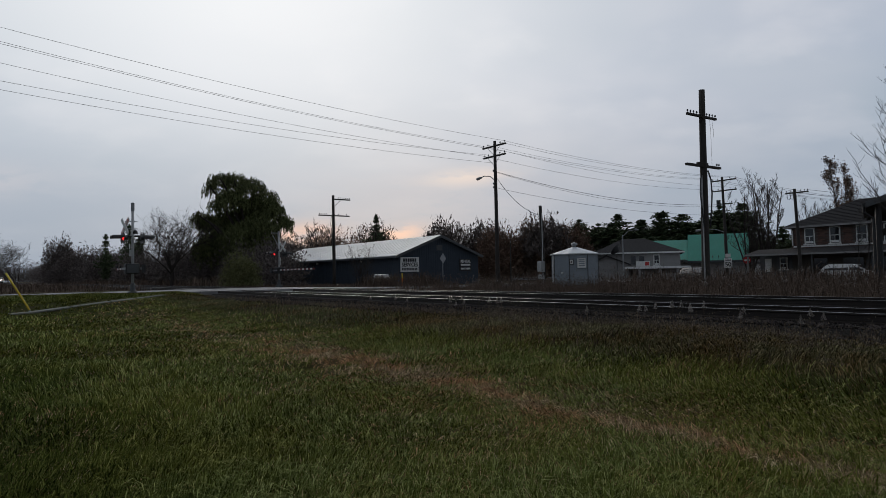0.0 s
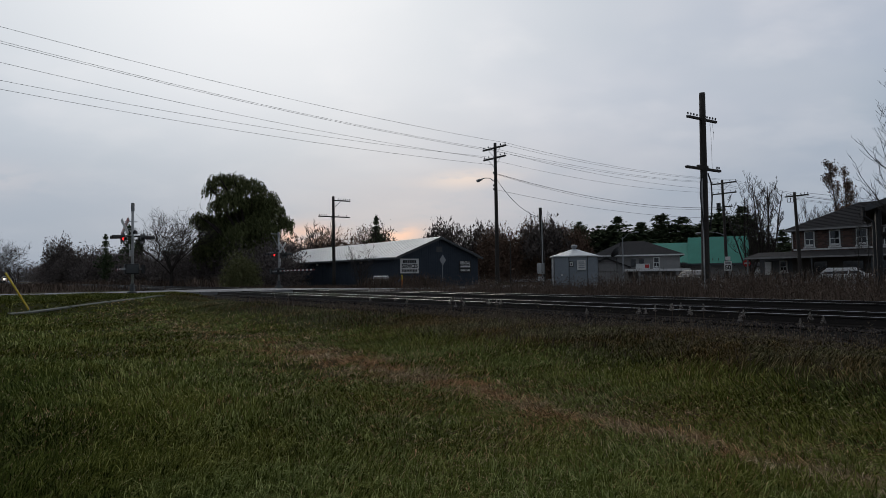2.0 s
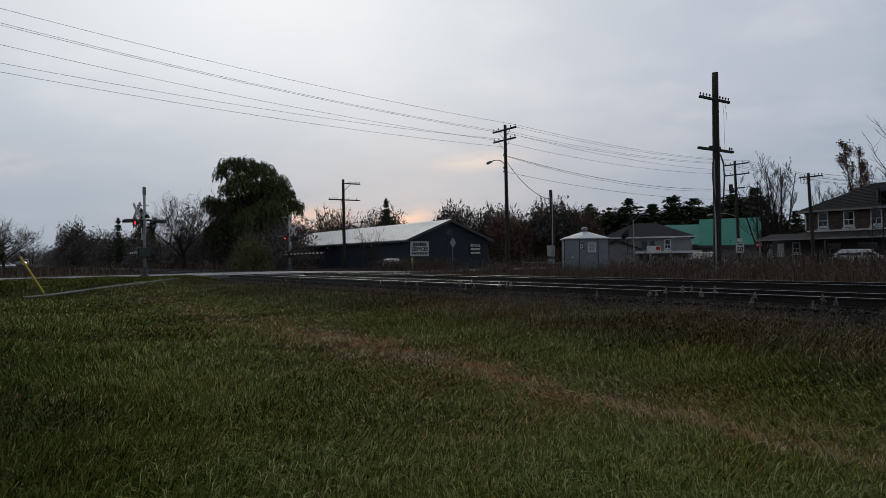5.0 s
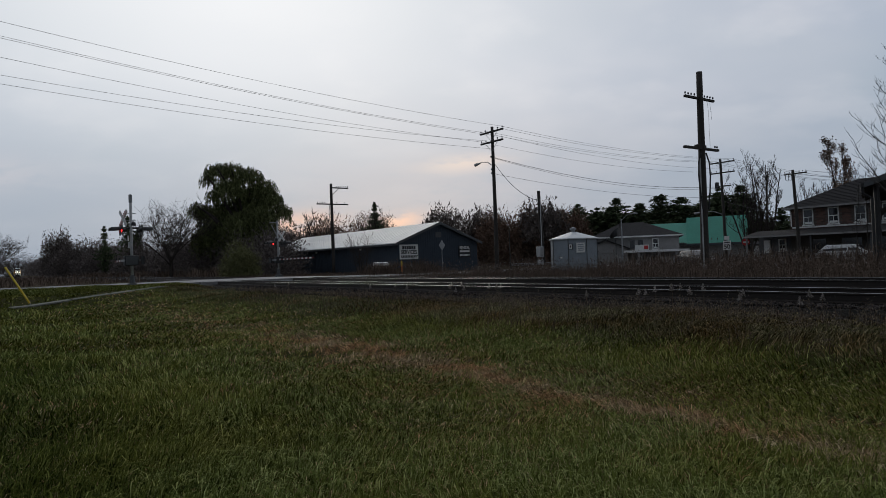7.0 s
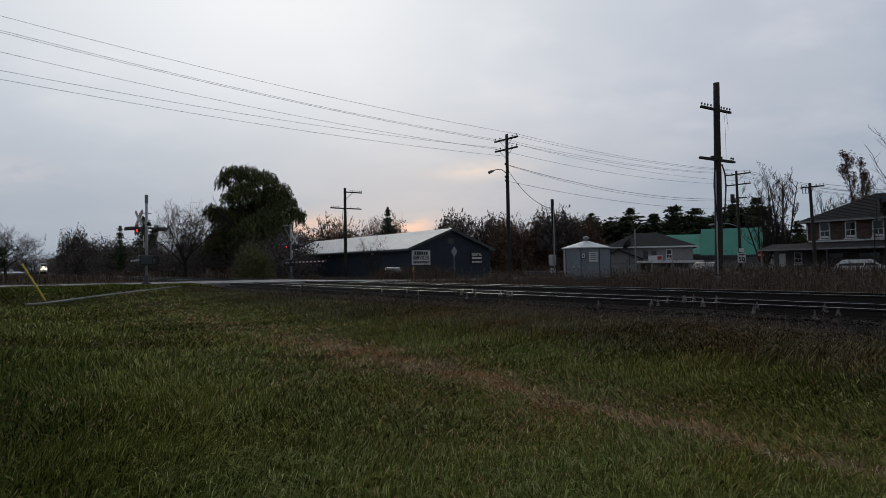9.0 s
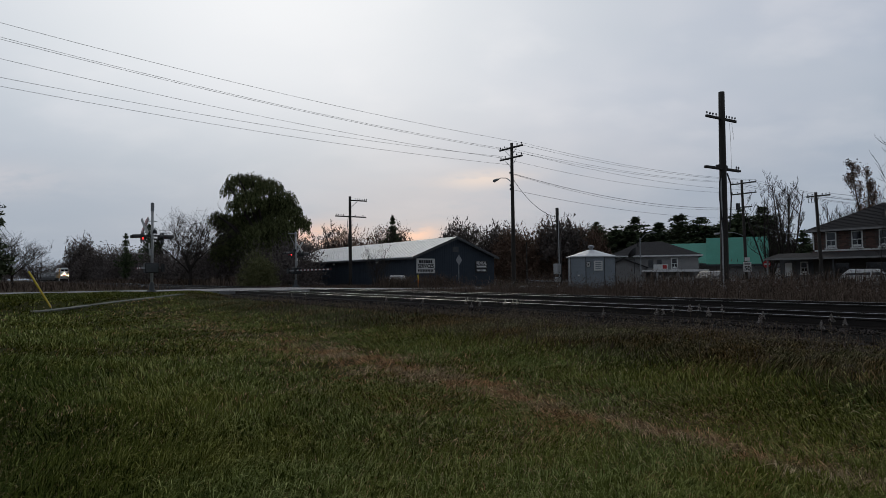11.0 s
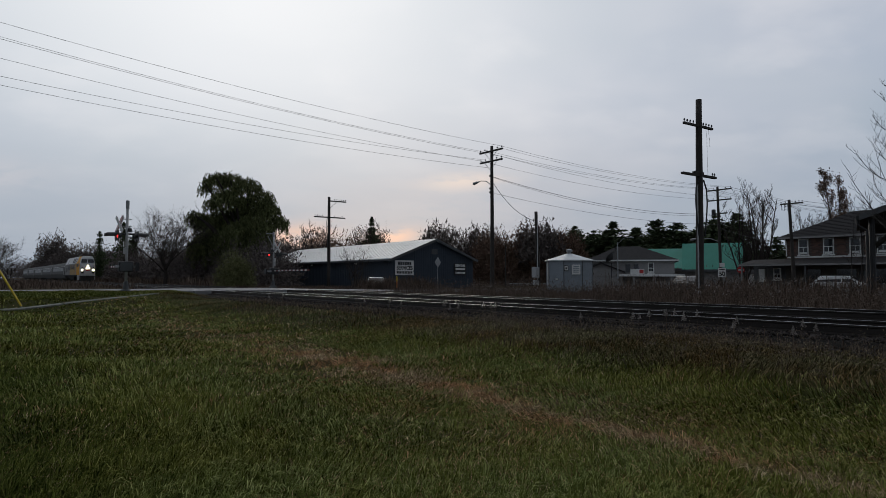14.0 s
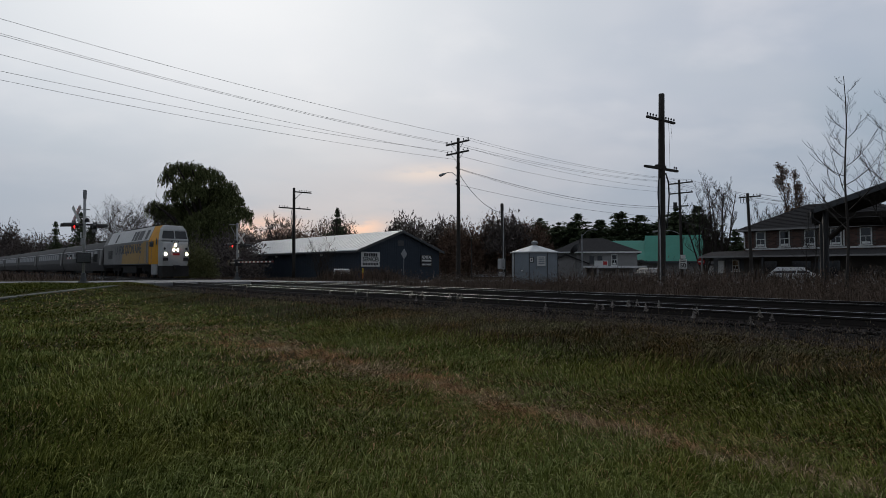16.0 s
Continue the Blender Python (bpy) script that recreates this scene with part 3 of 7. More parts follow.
def build_shed():
    """Eight-sided steel equipment hut with a shallow peaked roof."""
    r, hh = 1.78, 2.5
    hut = thing("equipment_hut", at(35.0, 37.2, 0.40, 8), "eight-sided grey-blue steel equipment hut with a pale peaked roof", "hut")
    ring = [(r * math.cos(math.pi / 8 + k * math.pi / 4), r * math.sin(math.pi / 8 + k * math.pi / 4)) for k in range(8)]
    for k in range(8):
        (ax, ay), (bx, by) = ring[k], ring[(k + 1) % 8]
        part("wall_panel", Build().prism([(ax, ay), (bx, by), (bx * 0.96, by * 0.96), (ax * 0.96, ay * 0.96)], 0, hh, "z"), "grey_metal", hut)
        part("corner_seam", Build().tube([(ax, ay, 0), (ax, ay, hh)], 0.035, 6), "trim", hut)
    roof = Build()
    rim = [(x * 1.08, y * 1.08) for x, y in ring]
    k = len(roof.v)
    roof.v = [(x, y, hh) for x, y in rim] + [(x, y, hh + 0.07) for x, y in rim] + [(x * 0.12, y * 0.12, hh + 0.58) for x, y in rim]
    for j in range(8):
        q = (j + 1) % 8
        roof.f += [(j, q, 8 + q, 8 + j), (8 + j, 8 + q, 16 + q, 16 + j)]
    roof.f += [tuple(reversed(range(8))), tuple(range(16, 24))]
    part("roof", roof, "barn_roof", hut, "pale metal peaked roof")
    part("roof_vent", Build().tube([(0, 0, hh + 0.55), (0, 0, hh + 0.72), (0, 0, hh + 0.73), (0, 0, hh + 0.86), (0, 0, hh + 0.95)], [0.14, 0.14, 0.24, 0.24, 0.06], 10), "galv", hut)
    # notices face the tracks and the viewer
    for ang, z, w, h, mat in ((-152, 1.95, 0.30, 0.42, "black"), (-128, 1.85, 0.62, 0.72, "white")):
        a = radians(ang)
        rr = r * 0.96
        m = Matrix.Translation((rr * math.cos(a), rr * math.sin(a), z)) @ Matrix.Rotation(a + math.pi / 2, 4, "Z")
        pl = part("notice", Build().box(-w / 2, -0.06, -h / 2, w / 2, 0.05, h / 2, m), mat, hut, "small notice plate")
        if mat == "white":
            for j in range(4):
                part("word_bar", Build().box(-w * 0.36, -0.066, 0.2 - j * 0.14, w * 0.36, -0.061, 0.27 - j * 0.14, m), "grey_metal", pl)
        else:
            part("mark", Build().box(-0.11, -0.066, -0.16, 0.11, -0.061, 0.16, m), "white", pl)
            part("mark", Build().box(-0.05, -0.070, -0.08, 0.05, -0.067, 0.08, m), "black", pl)
    part("wall_lamp", Build().box(-0.06, -0.06, -0.05, 0.06, 0.06, 0.05, Matrix.Translation((r * math.cos(radians(-176)), r * math.sin(radians(-176)), 1.15))), "white", hut)


build_barn()
build_shed()
# ---- poles, wires, signals and signs ----
def crossarm(parent, z, along, a, b, pins, thick=0.06):
    """A wooden arm from a to b along local x or y, with insulators standing on it."""
    def q(v, w, h):
        return (v, w, h) if along == "x" else (w, v, h)
    p0, p1 = q(a, -thick - 0.1, z - 0.07), q(b, thick - 0.1, z + 0.06)
    lo, hi = [min(i, j) for i, j in zip(p0, p1)], [max(i, j) for i, j in zip(p0, p1)]
    arm = part("crossarm", Build().box(*lo, *hi), "wood", parent, bevel=0.012)
    for v in pins:
        part("insulator", Build().tube([q(v, -0.1, z + 0.05), q(v, -0.1, z + 0.13), q(v, -0.1, z + 0.14), q(v, -0.1, z + 0.22), q(v, -0.1, z + 0.25)],
                                       [0.018, 0.018, 0.055, 0.045, 0.02], 6), "insulator", arm)
    return arm


def braces(parent, z, along, reach):
    for sgn in (-1, 1):
        e = (sgn * reach, -0.13, z - 0.06) if along == "x" else (-0.13, sgn * reach, z - 0.06)
        part("brace", Build().tube([(0, -0.13, z - 0.7) if along == "x" else (-0.13, 0, z - 0.7), e], 0.018, 5), "galv", parent)


def pole_shaft(parent, base, top, r0, r1, lean=(0, 0)):
    pts, rad = [], []
    for k in range(9):
        t = k / 8
        pts.append((lean[0] * t + 0.02 * math.sin(5 * t), lean[1] * t, base + (top - base) * t))
        rad.append(r0 + (r1 - r0) * t)
    return part("shaft", Build().tube(pts, rad, 14), "wood", parent, smooth=True)


def street_light(parent, z, direction, reach):
    """A bracket arm and cobra-head lamp; direction along local y."""
    pts = [(0, 0, z), (0, direction * reach * 0.4, z + 0.45), (0, direction * reach * 0.8, z + 0.55), (0, direction * reach, z + 0.5)]
    arm = part("lamp_arm", Build().tube(pts, 0.035, 6), "galv", parent)
    y = direction * reach
    part("lamp_head", Build().tube([(0, y - direction * 0.1, z + 0.5), (0, y + direction * 0.2, z + 0.47), (0, y + direction * 0.55, z + 0.42), (0, y + direction * 0.65, z + 0.41)],
                                   [0.05, 0.11, 0.13, 0.05], 8), "galv", arm)


def build_poles():
    # street poles along the near side of the road
    mid = thing("utility_pole", at(39.6, 33.4, 0.3), "tall weathered wooden utility pole with two crossarms and a street lamp", "utility pole", "street poles")
    pole_shaft(mid, 0, 11.75, 0.17, 0.115)
    crossarm(mid, 11.35, "y", -1.4, 1.4, (-1.3, -0.75, 0.75, 1.3))
    crossarm(mid, 10.55, "y", -1.35, 1.35, (-1.25, -0.7, 0.7, 1.25))
    braces(mid, 11.3, "y", 0.7)
    braces(mid, 10.5, "y", 0.7)
    street_light(mid, 8.6, 1, 1.75)
    for z in (9.3, 8.3, 8.0):
        part("cable_bracket", Build().box(-0.24, -0.05, z, -0.1, 0.05, z + 0.14), "black", mid)
    part("ground_wire", Build().tube([(-0.17, 0, 0.1), (-0.15, 0, 5), (-0.13, 0, 9.5)], 0.012, 5), "wire", mid)

    second = thing("utility_pole", at(39.6, 65.4, 0.3), "weathered wooden utility pole with two crossarms and a lamp bracket", "utility pole", "street poles")
    pole_shaft(second, 0, 11.2, 0.18, 0.12, (-0.25, 0.1))
    crossarm(second, 10.85, "y", -1.4, 1.4, (-1.3, -0.7, 0.7, 1.3), 0.07)
    crossarm(second, 9.75, "y", -1.4, 1.4, (-1.3, -0.7, 0.7, 1.3), 0.07)
    braces(second, 10.8, "y", 0.8)
    crossarm(second, 8.3, "y", -0.9, 0.6, (-0.8, 0.5))
    part("transformer_switch", Build().box(-0.4, 0.45, 8.1, -0.1, 0.75, 8.75), "black", second)
    street_light(second, 5.2, 1, 3.0)

    third = thing("utility_pole", at(32.2, 66.0, 0.3), "short weathered wooden service pole in front of the brick house", "utility pole", "street poles")
    pole_shaft(third, 0, 9.1, 0.19, 0.13, (-0.3, 0.2))
    crossarm(third, 8.75, "y", -1.05, 1.2, (-0.95, -0.65, -0.3, 0.3, 0.65, 1.1), 0.05)
    for k in range(3):
        part("jumper_wire", Build().tube([(0, 1.1 - 0.3 * k, 8.7), (-0.05, 1.05 - 0.3 * k, 8.2), (0, 0.85 - 0.3 * k, 8.1), (0, 0.7 - 0.3 * k, 8.6)], 0.03, 5), "black", third)

    left = thing("utility_pole", at(39.6, -6.5, 0.6), "tall wooden utility pole beside the road", "utility pole", "street poles")
    pole_shaft(left, 0, 15.4, 0.2, 0.13)
    crossarm(left, 14.9, "y", -1.4, 1.4, (-1.3, -0.75, 0.75, 1.3))

    # railway telegraph poles along the far side of the tracks
    big = thing("telegraph_pole", at(21.6, 33.5, 0.3), "massive dark wooden telegraph pole with two crossarms and hanging cables", "utility pole", "telegraph poles")
    pole_shaft(big, 0, 11.5, 0.235, 0.165, (0.05, -0.1))
    crossarm(big, 9.98, "x", -1.45, 1.35, (-1.38, -1.1, -0.82, -0.52, 0.45, 0.72, 1.0, 1.28), 0.07)
    crossarm(big, 7.15, "x", -1.65, 1.6, (1.3, 1.5), 0.09)
    part("mounting_block", Build().box(-0.55, -0.2, 7.2, 0.3, 0.0, 7.34), "wood", big)
    part("strut", Build().tube([(-0.35, -0.15, 9.9), (-0.02, -0.15, 9.2)], 0.03, 6), "wood", big)
    for sx in (-1, 1):
        part("hanging_cable", Build().tube([(sx * 0.22, -0.2, 6.9), (sx * 0.50, -0.2, 6.4), (sx * 0.56, -0.2, 5.6), (sx * 0.46, -0.2, 4.7), (sx * 0.28, -0.2, 3.7)], 0.045, 6), "black", big)
    part("riser_pipe", Build().tube([(-0.24, -0.1, 0), (-0.23, -0.1, 6.6)], 0.045, 6), "alu", big)
    for x, z in ((0.7, 7.2), (0.95, 8.9)):
        part("loose_wire", Build().tube([(x, -0.1, 9.9), (x + 0.05, -0.12, 9.3), (x + 0.1, -0.1, (9.9 + z) / 2), (x + 0.12, -0.1, z)], 0.008, 4), "wire", big)

    old = thing("telegraph_pole", at(68.7, 33.5, 0.4), "old dark telegraph pole with one full and one broken crossarm", "utility pole", "telegraph poles")
    pole_shaft(old, 0, 10.5, 0.20, 0.15)
    crossarm(old, 10.05, "x", 0.0, 2.1, (0.6, 0.9, 1.2, 1.5, 1.8, 2.05), 0.07)
    crossarm(old, 8.15, "x", -1.9, 2.0, (-1.8, -1.5, -1.2, -0.9, 0.6, 1.6), 0.07)
    part("strut", Build().tube([(0.9, -0.1, 10.0), (0.05, -0.1, 9.2)], 0.03, 6), "wood", old)
    part("hanging_cable", Build().tube([(-0.3, -0.1, 8.1), (-0.42, -0.12, 7.2), (-0.25, -0.1, 5.5), (-0.2, -0.1, 2.5)], 0.03, 5), "black", old)

    service = thing("service_pole", at(36.3, 35.25, 0.3), "bare wooden service pole with a grey meter cabinet", "utility pole")
    pole_shaft(service, 0, 6.4, 0.15, 0.12, (-0.1, 0.15))
    part("meter_box", Build().box(-0.55, -0.25, 1.35, -0.16, 0.2, 2.15), "alu", service, "grey steel meter cabinet", bevel=0.03)
    part("meter_box", Build().box(-0.5, -0.2, 0.75, -0.16, 0.15, 1.15), "alu", service, bevel=0.03)
    part("conduit", Build().tube([(-0.17, -0.05, 0), (-0.15, -0.02, 5.8)], 0.035, 6), "alu", service)

    lamp = thing("street_lamp", at(49.0, 60.0, 0.4), "slim grey street lamp with a curved arm", "street lamp")
    part("shaft", Build().tube([(0, 0, 0), (0, 0, 5.3)], [0.08, 0.06], 8), "galv", lamp)
    part("lamp_arm", Build().tube([(0, 0, 5.1), (0.3, -0.6, 5.75), (0.5, -1.4, 5.85)], 0.03, 6), "galv", lamp)
    part("lamp_head", Build().tube([(0.5, -1.4, 5.85), (0.6, -1.8, 5.8)], [0.12, 0.06], 8), "galv", lamp)
    post = thing("thin_pole", at(53.5, 47.0, 0.3), "thin pale wooden post beside the warehouse", "pole")
    part("shaft", Build().tube([(0, 0, 0), (0, 0, 4.9)], [0.07, 0.05], 8), "wood", post)


def wire(a, b, sag, r=0.010):
    a, b = Vector(a), Vector(b)
    pts = []
    for k in range(25):
        t = k / 24
        p = a.lerp(b, t)
        p.z -= sag * 4 * t * (1 - t)
        pts.append(p)
    tagged(part("overhead_wire", Build().tube(pts, r, 5, False), "wire"), "thin dark overhead wire strung between the wooden poles", "wire", "overhead wires")


def build_wires():
    # heights at the pole out of view beside the road
    for y, z, zl in ((-1.3, 11.85, 15.2), (1.3, 11.85, 14.9), (-1.25, 11.05, 14.38), (1.25, 11.05, 13.7), (0.7, 11.05, 12.45)):
        wire(W(39.6 + y, 33.3, z), W(39.6 + y * 0.5, -6.5, zl), 0.55)
    wire(W(39.6, 33.2, 10.3), W(39.6, -6.5, 11.9), 0.5, 0.010)
    for y in (-1.3, -0.75, 0.75, 1.3):
        wire(W(39.6 + y, 33.3, 11.85), W(39.6 + y, 65.2, 11.35), 0.55)
    for y in (-1.25, 1.25):
        wire(W(39.6 + y, 33.3, 11.05), W(39.6 + y, 65.2, 10.25), 0.6)
    wire(W(39.6, 33.3, 9.65), W(39.6, 65.2, 8.55), 0.9, 0.018)
    wire(W(39.6, 33.3, 9.6), W(39.6, 65.2, 8.4), 1.0, 0.012)
    wire(W(39.6, 33.3, 8.35), W(39.6, 65.2, 7.4), 0.6, 0.012)
    wire(W(39.6, 33.3, 9.4), W(36.4, 35.2, 5.95), 0.65, 0.02)
    wire(W(39.6, 65.2, 7.0), W(32.2, 66.0, 4.9), 0.2, 0.02)
    for y in (-1.3, -0.7, 0.7, 1.3):
        wire(W(39.6 + y, 65.2, 11.3), W(40 + y, 110, 11.0), 0.6, 0.016)
    for y in (-0.95, 1.1):
        wire(W(32.2 + y, 66.0, 9.2), W(20 + y, 110, 9.2), 0.6, 0.016)


def signal_pair(mast, z, x, facing, lit):
    """Two round flashing lamps side by side, looking along local x; facing is -1 or 1."""
    for k, y in enumerate((-0.33, 0.33)):
        disc = part("lamp_background", Build().tube([(x, y, z), (x + facing * 0.03, y, z)], 0.31, 20), "black", mast, "round black lamp background")
        part("lamp_housing", Build().tube([(x - facing * 0.16, y, z), (x, y, z)], [0.09, 0.14], 12), "black", disc)
        hood = Build()
        n = 9
        for i in range(n):
            a0, a1 = [math.pi * (0.02 + 0.96 * (i + e) / n) for e in (0, 1)]
            r = 0.19
            c = [(math.cos(q) * r, math.sin(q) * r) for q in (a0, a1)]
            hood.face((x + facing * 0.03, y + c[0][0], z + c[0][1]), (x + facing * 0.03, y + c[1][0], z + c[1][1]),
                      (x + facing * 0.58, y + c[1][0], z + c[1][1] - 0.03), (x + facing * 0.58, y + c[0][0], z + c[0][1] - 0.03))
        part("hood", hood, "black", disc)
        part("lens", Build().tube([(x + facing * 0.031, y, z), (x + facing * 0.06, y, z)], [0.14, 0.11], 14), "lamp_red" if k == lit else "red", disc, "lit red lens" if k == lit else "dark red lens")


def crossing_mast(m, label, h, arm_length, lit, arm_sign):
    """Traffic comes from local -x; the gate arm reaches along local y."""
    mast = thing("crossing_signal", m, label, "crossing signal", "crossing signals")
    part("foundation", Build().box(-0.26, -0.26, -0.35, 0.26, 0.26, 0.1), "trim", mast, bevel=0.03)
    part("base_casting", Build().tube([(0, 0, 0.1), (0, 0, 0.16), (0, 0, 0.17), (0, 0, 0.55), (0, 0, 0.62)], [0.26, 0.26, 0.15, 0.12, 0.09], 12), "trim", mast)
    part("pole", Build().tube([(0, 0, 0.1), (0, 0, h)], 0.075, 14), "alu", mast, "aluminium-painted steel pole", smooth=True)
    part("pole_cap", Build().tube([(0, 0, h - 0.45), (0, 0, h), (0, 0, h + 0.03)], [0.095, 0.095, 0.03], 14), "galv", mast)
    buck = part("crossbuck", Build().box(-0.03, -0.6, -0.1, 0.0, 0.6, 0.1, Matrix.Rotation(radians(14), 4, "Z") @ Matrix.Translation((-0.42, 0, h - 1.35)) @ Matrix.Rotation(radians(45), 4, "X")), "white", mast, "white crossbuck blades with red borders")
    part("blade", Build().box(-0.034, -0.6, -0.1, -0.001, 0.6, 0.1, Matrix.Rotation(radians(14), 4, "Z") @ Matrix.Translation((-0.38, 0, h - 1.35)) @ Matrix.Rotation(radians(-45), 4, "X")), "white", buck)
    for a in (45, -45):
        for e in (-1, 1):
            part("red_border", Build().box(-0.046, -0.58, e * 0.085 - 0.015, -0.036, 0.58, e * 0.085 + 0.015, Matrix.Rotation(radians(14), 4, "Z") @ Matrix.Translation((-0.40, 0, h - 1.35)) @ Matrix.Rotation(radians(a), 4, "X")), "red", buck)
    for z in (h - 1.05, h - 1.45):
        part("sign_bracket", Build().tube([(-0.4, 0, z), (0.25, 0, z)], 0.025, 6), "galv", mast)
    zl = h - 2.0
    part("lamp_crossarm", Build().tube([(-0.55, 0, zl + 0.12), (0.55, 0, zl + 0.12)], 0.05, 8), "black", mast)
    for x in (-0.5, 0.5):
        part("lamp_yoke", Build().tube([(x, -0.4, zl + 0.05), (x, 0.4, zl + 0.05)], 0.04, 8), "black", mast)
    signal_pair(mast, zl, -0.5, -1, lit)
    signal_pair(mast, zl, 0.5, 1, lit)
    part("bell", Build().tube([(0.12, 0, zl + 0.25), (0.12, 0, zl + 0.42), (0.12, 0, zl + 0.5)], [0.15, 0.13, 0.03], 12), "black", mast)
    part("lamp_plate", Build().box(-0.2, -0.25, zl - 0.62, -0.17, -0.02, zl - 0.32), "white", mast, "small white number plate")
    part("junction_box", Build().box(-0.16, -0.14, zl - 1.0, 0.0, 0.1, zl - 0.65), "alu", mast, bevel=0.02)
    gate = part("gate_mechanism", Build().box(-0.42, -0.3, 1.15, 0.32, 0.25, 1.72), "black", mast, "dark grey gate drive box", bevel=0.05)
    part("cover", Build().box(-0.36, -0.32, 1.2, 0.26, -0.301, 1.66), "trim", gate)
    part("counterweight", Build().box(0.38, -arm_sign * 0.9, 1.2, 0.5, -arm_sign * 0.45, 1.65), "black", gate)
    for x in (-0.5, 0.36):
        part("side_arm", Build().box(x, -0.5, 1.38, x + 0.06, 0.5, 1.5), "galv", gate)
    arm = part("gate_arm", Build().box(-0.035, min(0, arm_sign * arm_length), 1.42, 0.015, max(0, arm_sign * arm_length), 1.53), "white", mast, "red and white striped gate arm, lowered")
    for k in range(int(arm_length / 0.8)):
        y = arm_sign * (0.7 + k * 0.8)
        part("stripe", Build().box(-0.042, min(y, y + 0.4 * arm_sign), 1.415, 0.022, max(y, y + 0.4 * arm_sign), 1.535), "stripe_red", arm)
    for f in (0.45, 0.75, 0.98):
        part("arm_light", Build().tube([(-0.01, arm_sign * arm_length * f, 1.53), (-0.01, arm_sign * arm_length * f, 1.68)], 0.045, 8), "black", arm)
    return mast


def build_signals():
    crossing_mast(at(40.3, 7.2, 0.78), "grey crossing signal with crossbuck, red lamps and lowered gate arm", 5.15, 5.0, 0, 1)
    far = crossing_mast(at(55.9, 21.9, 0.75, 180), "grey crossing signal across the tracks with its gate arm lowered", 4.9, 7.4, 1, 1)
    brace = Build().tube([(0.55, 0, 4.55), (0.05, 0, 3.6)], 0.03, 6).tube([(0.05, 0, 4.75), (0.7, 0, 4.75)], 0.035, 6)
    part("bracket_frame", brace, "galv", far)

    guy = thing("guy_wire_marker", at(36.2, 2.05, 0.28), "leaning yellow plastic guy wire marker standing in the lawn", "guy marker")
    part("sleeve", Build().tube([(0, 0, 0), (-0.93, 0, 1.72)], 0.045, 8), "yellow", guy)
    part("guy_wire", Build().tube([(0, 0, 0), (-0.93, 0, 1.72), (-8.2, 2.8, 14.5)], 0.012, 5), "wire", guy)
    part("anchor_eye", Build().tube([(0.02, 0, -0.1), (0, 0, 0.1)], 0.025, 6), "galv", guy)

    marker = thing("marker_post", at(52.0, 32.3, 0.3), "orange and white pipeline marker post in tall weeds", "marker post")
    part("post", Build().tube([(0, 0, 0), (0, 0, 1.0)], 0.07, 8), "orange", marker)
    part("cap", Build().tube([(0, 0, 1.0), (0, 0, 1.42), (0, 0, 1.46)], [0.075, 0.075, 0.02], 8), "yellow", marker)

    def road_sign(m, name, label, z, post_h):
        sg = thing(name, m, label, "road sign")
        part("post", Build().box(-0.035, -0.02, 0, 0.035, 0.02, post_h), "galv", sg)
        return sg
    sg = road_sign(at(52.5, 37.3, 0.3, 20), "warning_sign", "diamond-shaped road sign seen from its grey back", 2.6, 3.2)
    part("plate", Build().box(-0.38, -0.045, -0.38, 0.38, -0.025, 0.38, Matrix.Translation((0, 0, 2.85)) @ Matrix.Rotation(radians(45), 4, "Y")), "galv", sg, bevel=0.01)
    # speed limit sign hung on the pole facing the traffic
    sg = thing("speed_sign", at(39.3, 65.1, 2.25, -60), "white speed limit sign with black numerals on a wooden pole", "road sign")
    part("plate", Build().box(-0.38, -0.02, -0.5, 0.38, 0.0, 0.5), "white", sg, bevel=0.005)
    text("numerals", "50", 0.62, "black", sg, pose(0, -0.03, -0.16, 90, 0, 0))
    part("word_bar", Build().box(-0.28, -0.027, 0.26, 0.28, -0.022, 0.38), "black", sg)
    part("tab", Build().box(-0.25, -0.02, 0.6, 0.25, 0.0, 1.0), "white", sg)
    sg = road_sign(at(39.2, 68.6, 0.3, -60), "stop_sign", "red octagonal stop sign at the side street", 2.0, 2.1)
    oct8 = [(0.40 * math.cos(math.pi / 8 + k * math.pi / 4), 2.25 + 0.40 * math.sin(math.pi / 8 + k * math.pi / 4)) for k in range(8)]
    part("plate", Build().prism(oct8, -0.05, -0.03), "red", sg)
    part("word_bar", Build().box(-0.28, -0.057, 2.17, 0.28, -0.052, 2.33), "white", sg)


def build_guard_rail():
    g = thing("guard_rail", at(52.0, 46.0, 0.3), "pale steel guard rail on short posts beside the road", "guard rail")
    part("beam", Build().prism([(-0.04, 0.55), (0.0, 0.60), (-0.04, 0.68), (0.0, 0.76), (0.03, 0.76), (0.03, 0.55)], -0.02, 0.02, "x").box(0, -0.03, 0.55, 14, 0.03, 0.62).box(0, -0.03, 0.70, 14, 0.03, 0.78), "galv", g)
    for k in range(8):
        part("post", Build().box(k * 2 - 0.06, 0.03, 0, k * 2 + 0.06, 0.15, 0.8), "wood", g)


build_guard_rail()
build_poles()
build_wires()
build_signals()
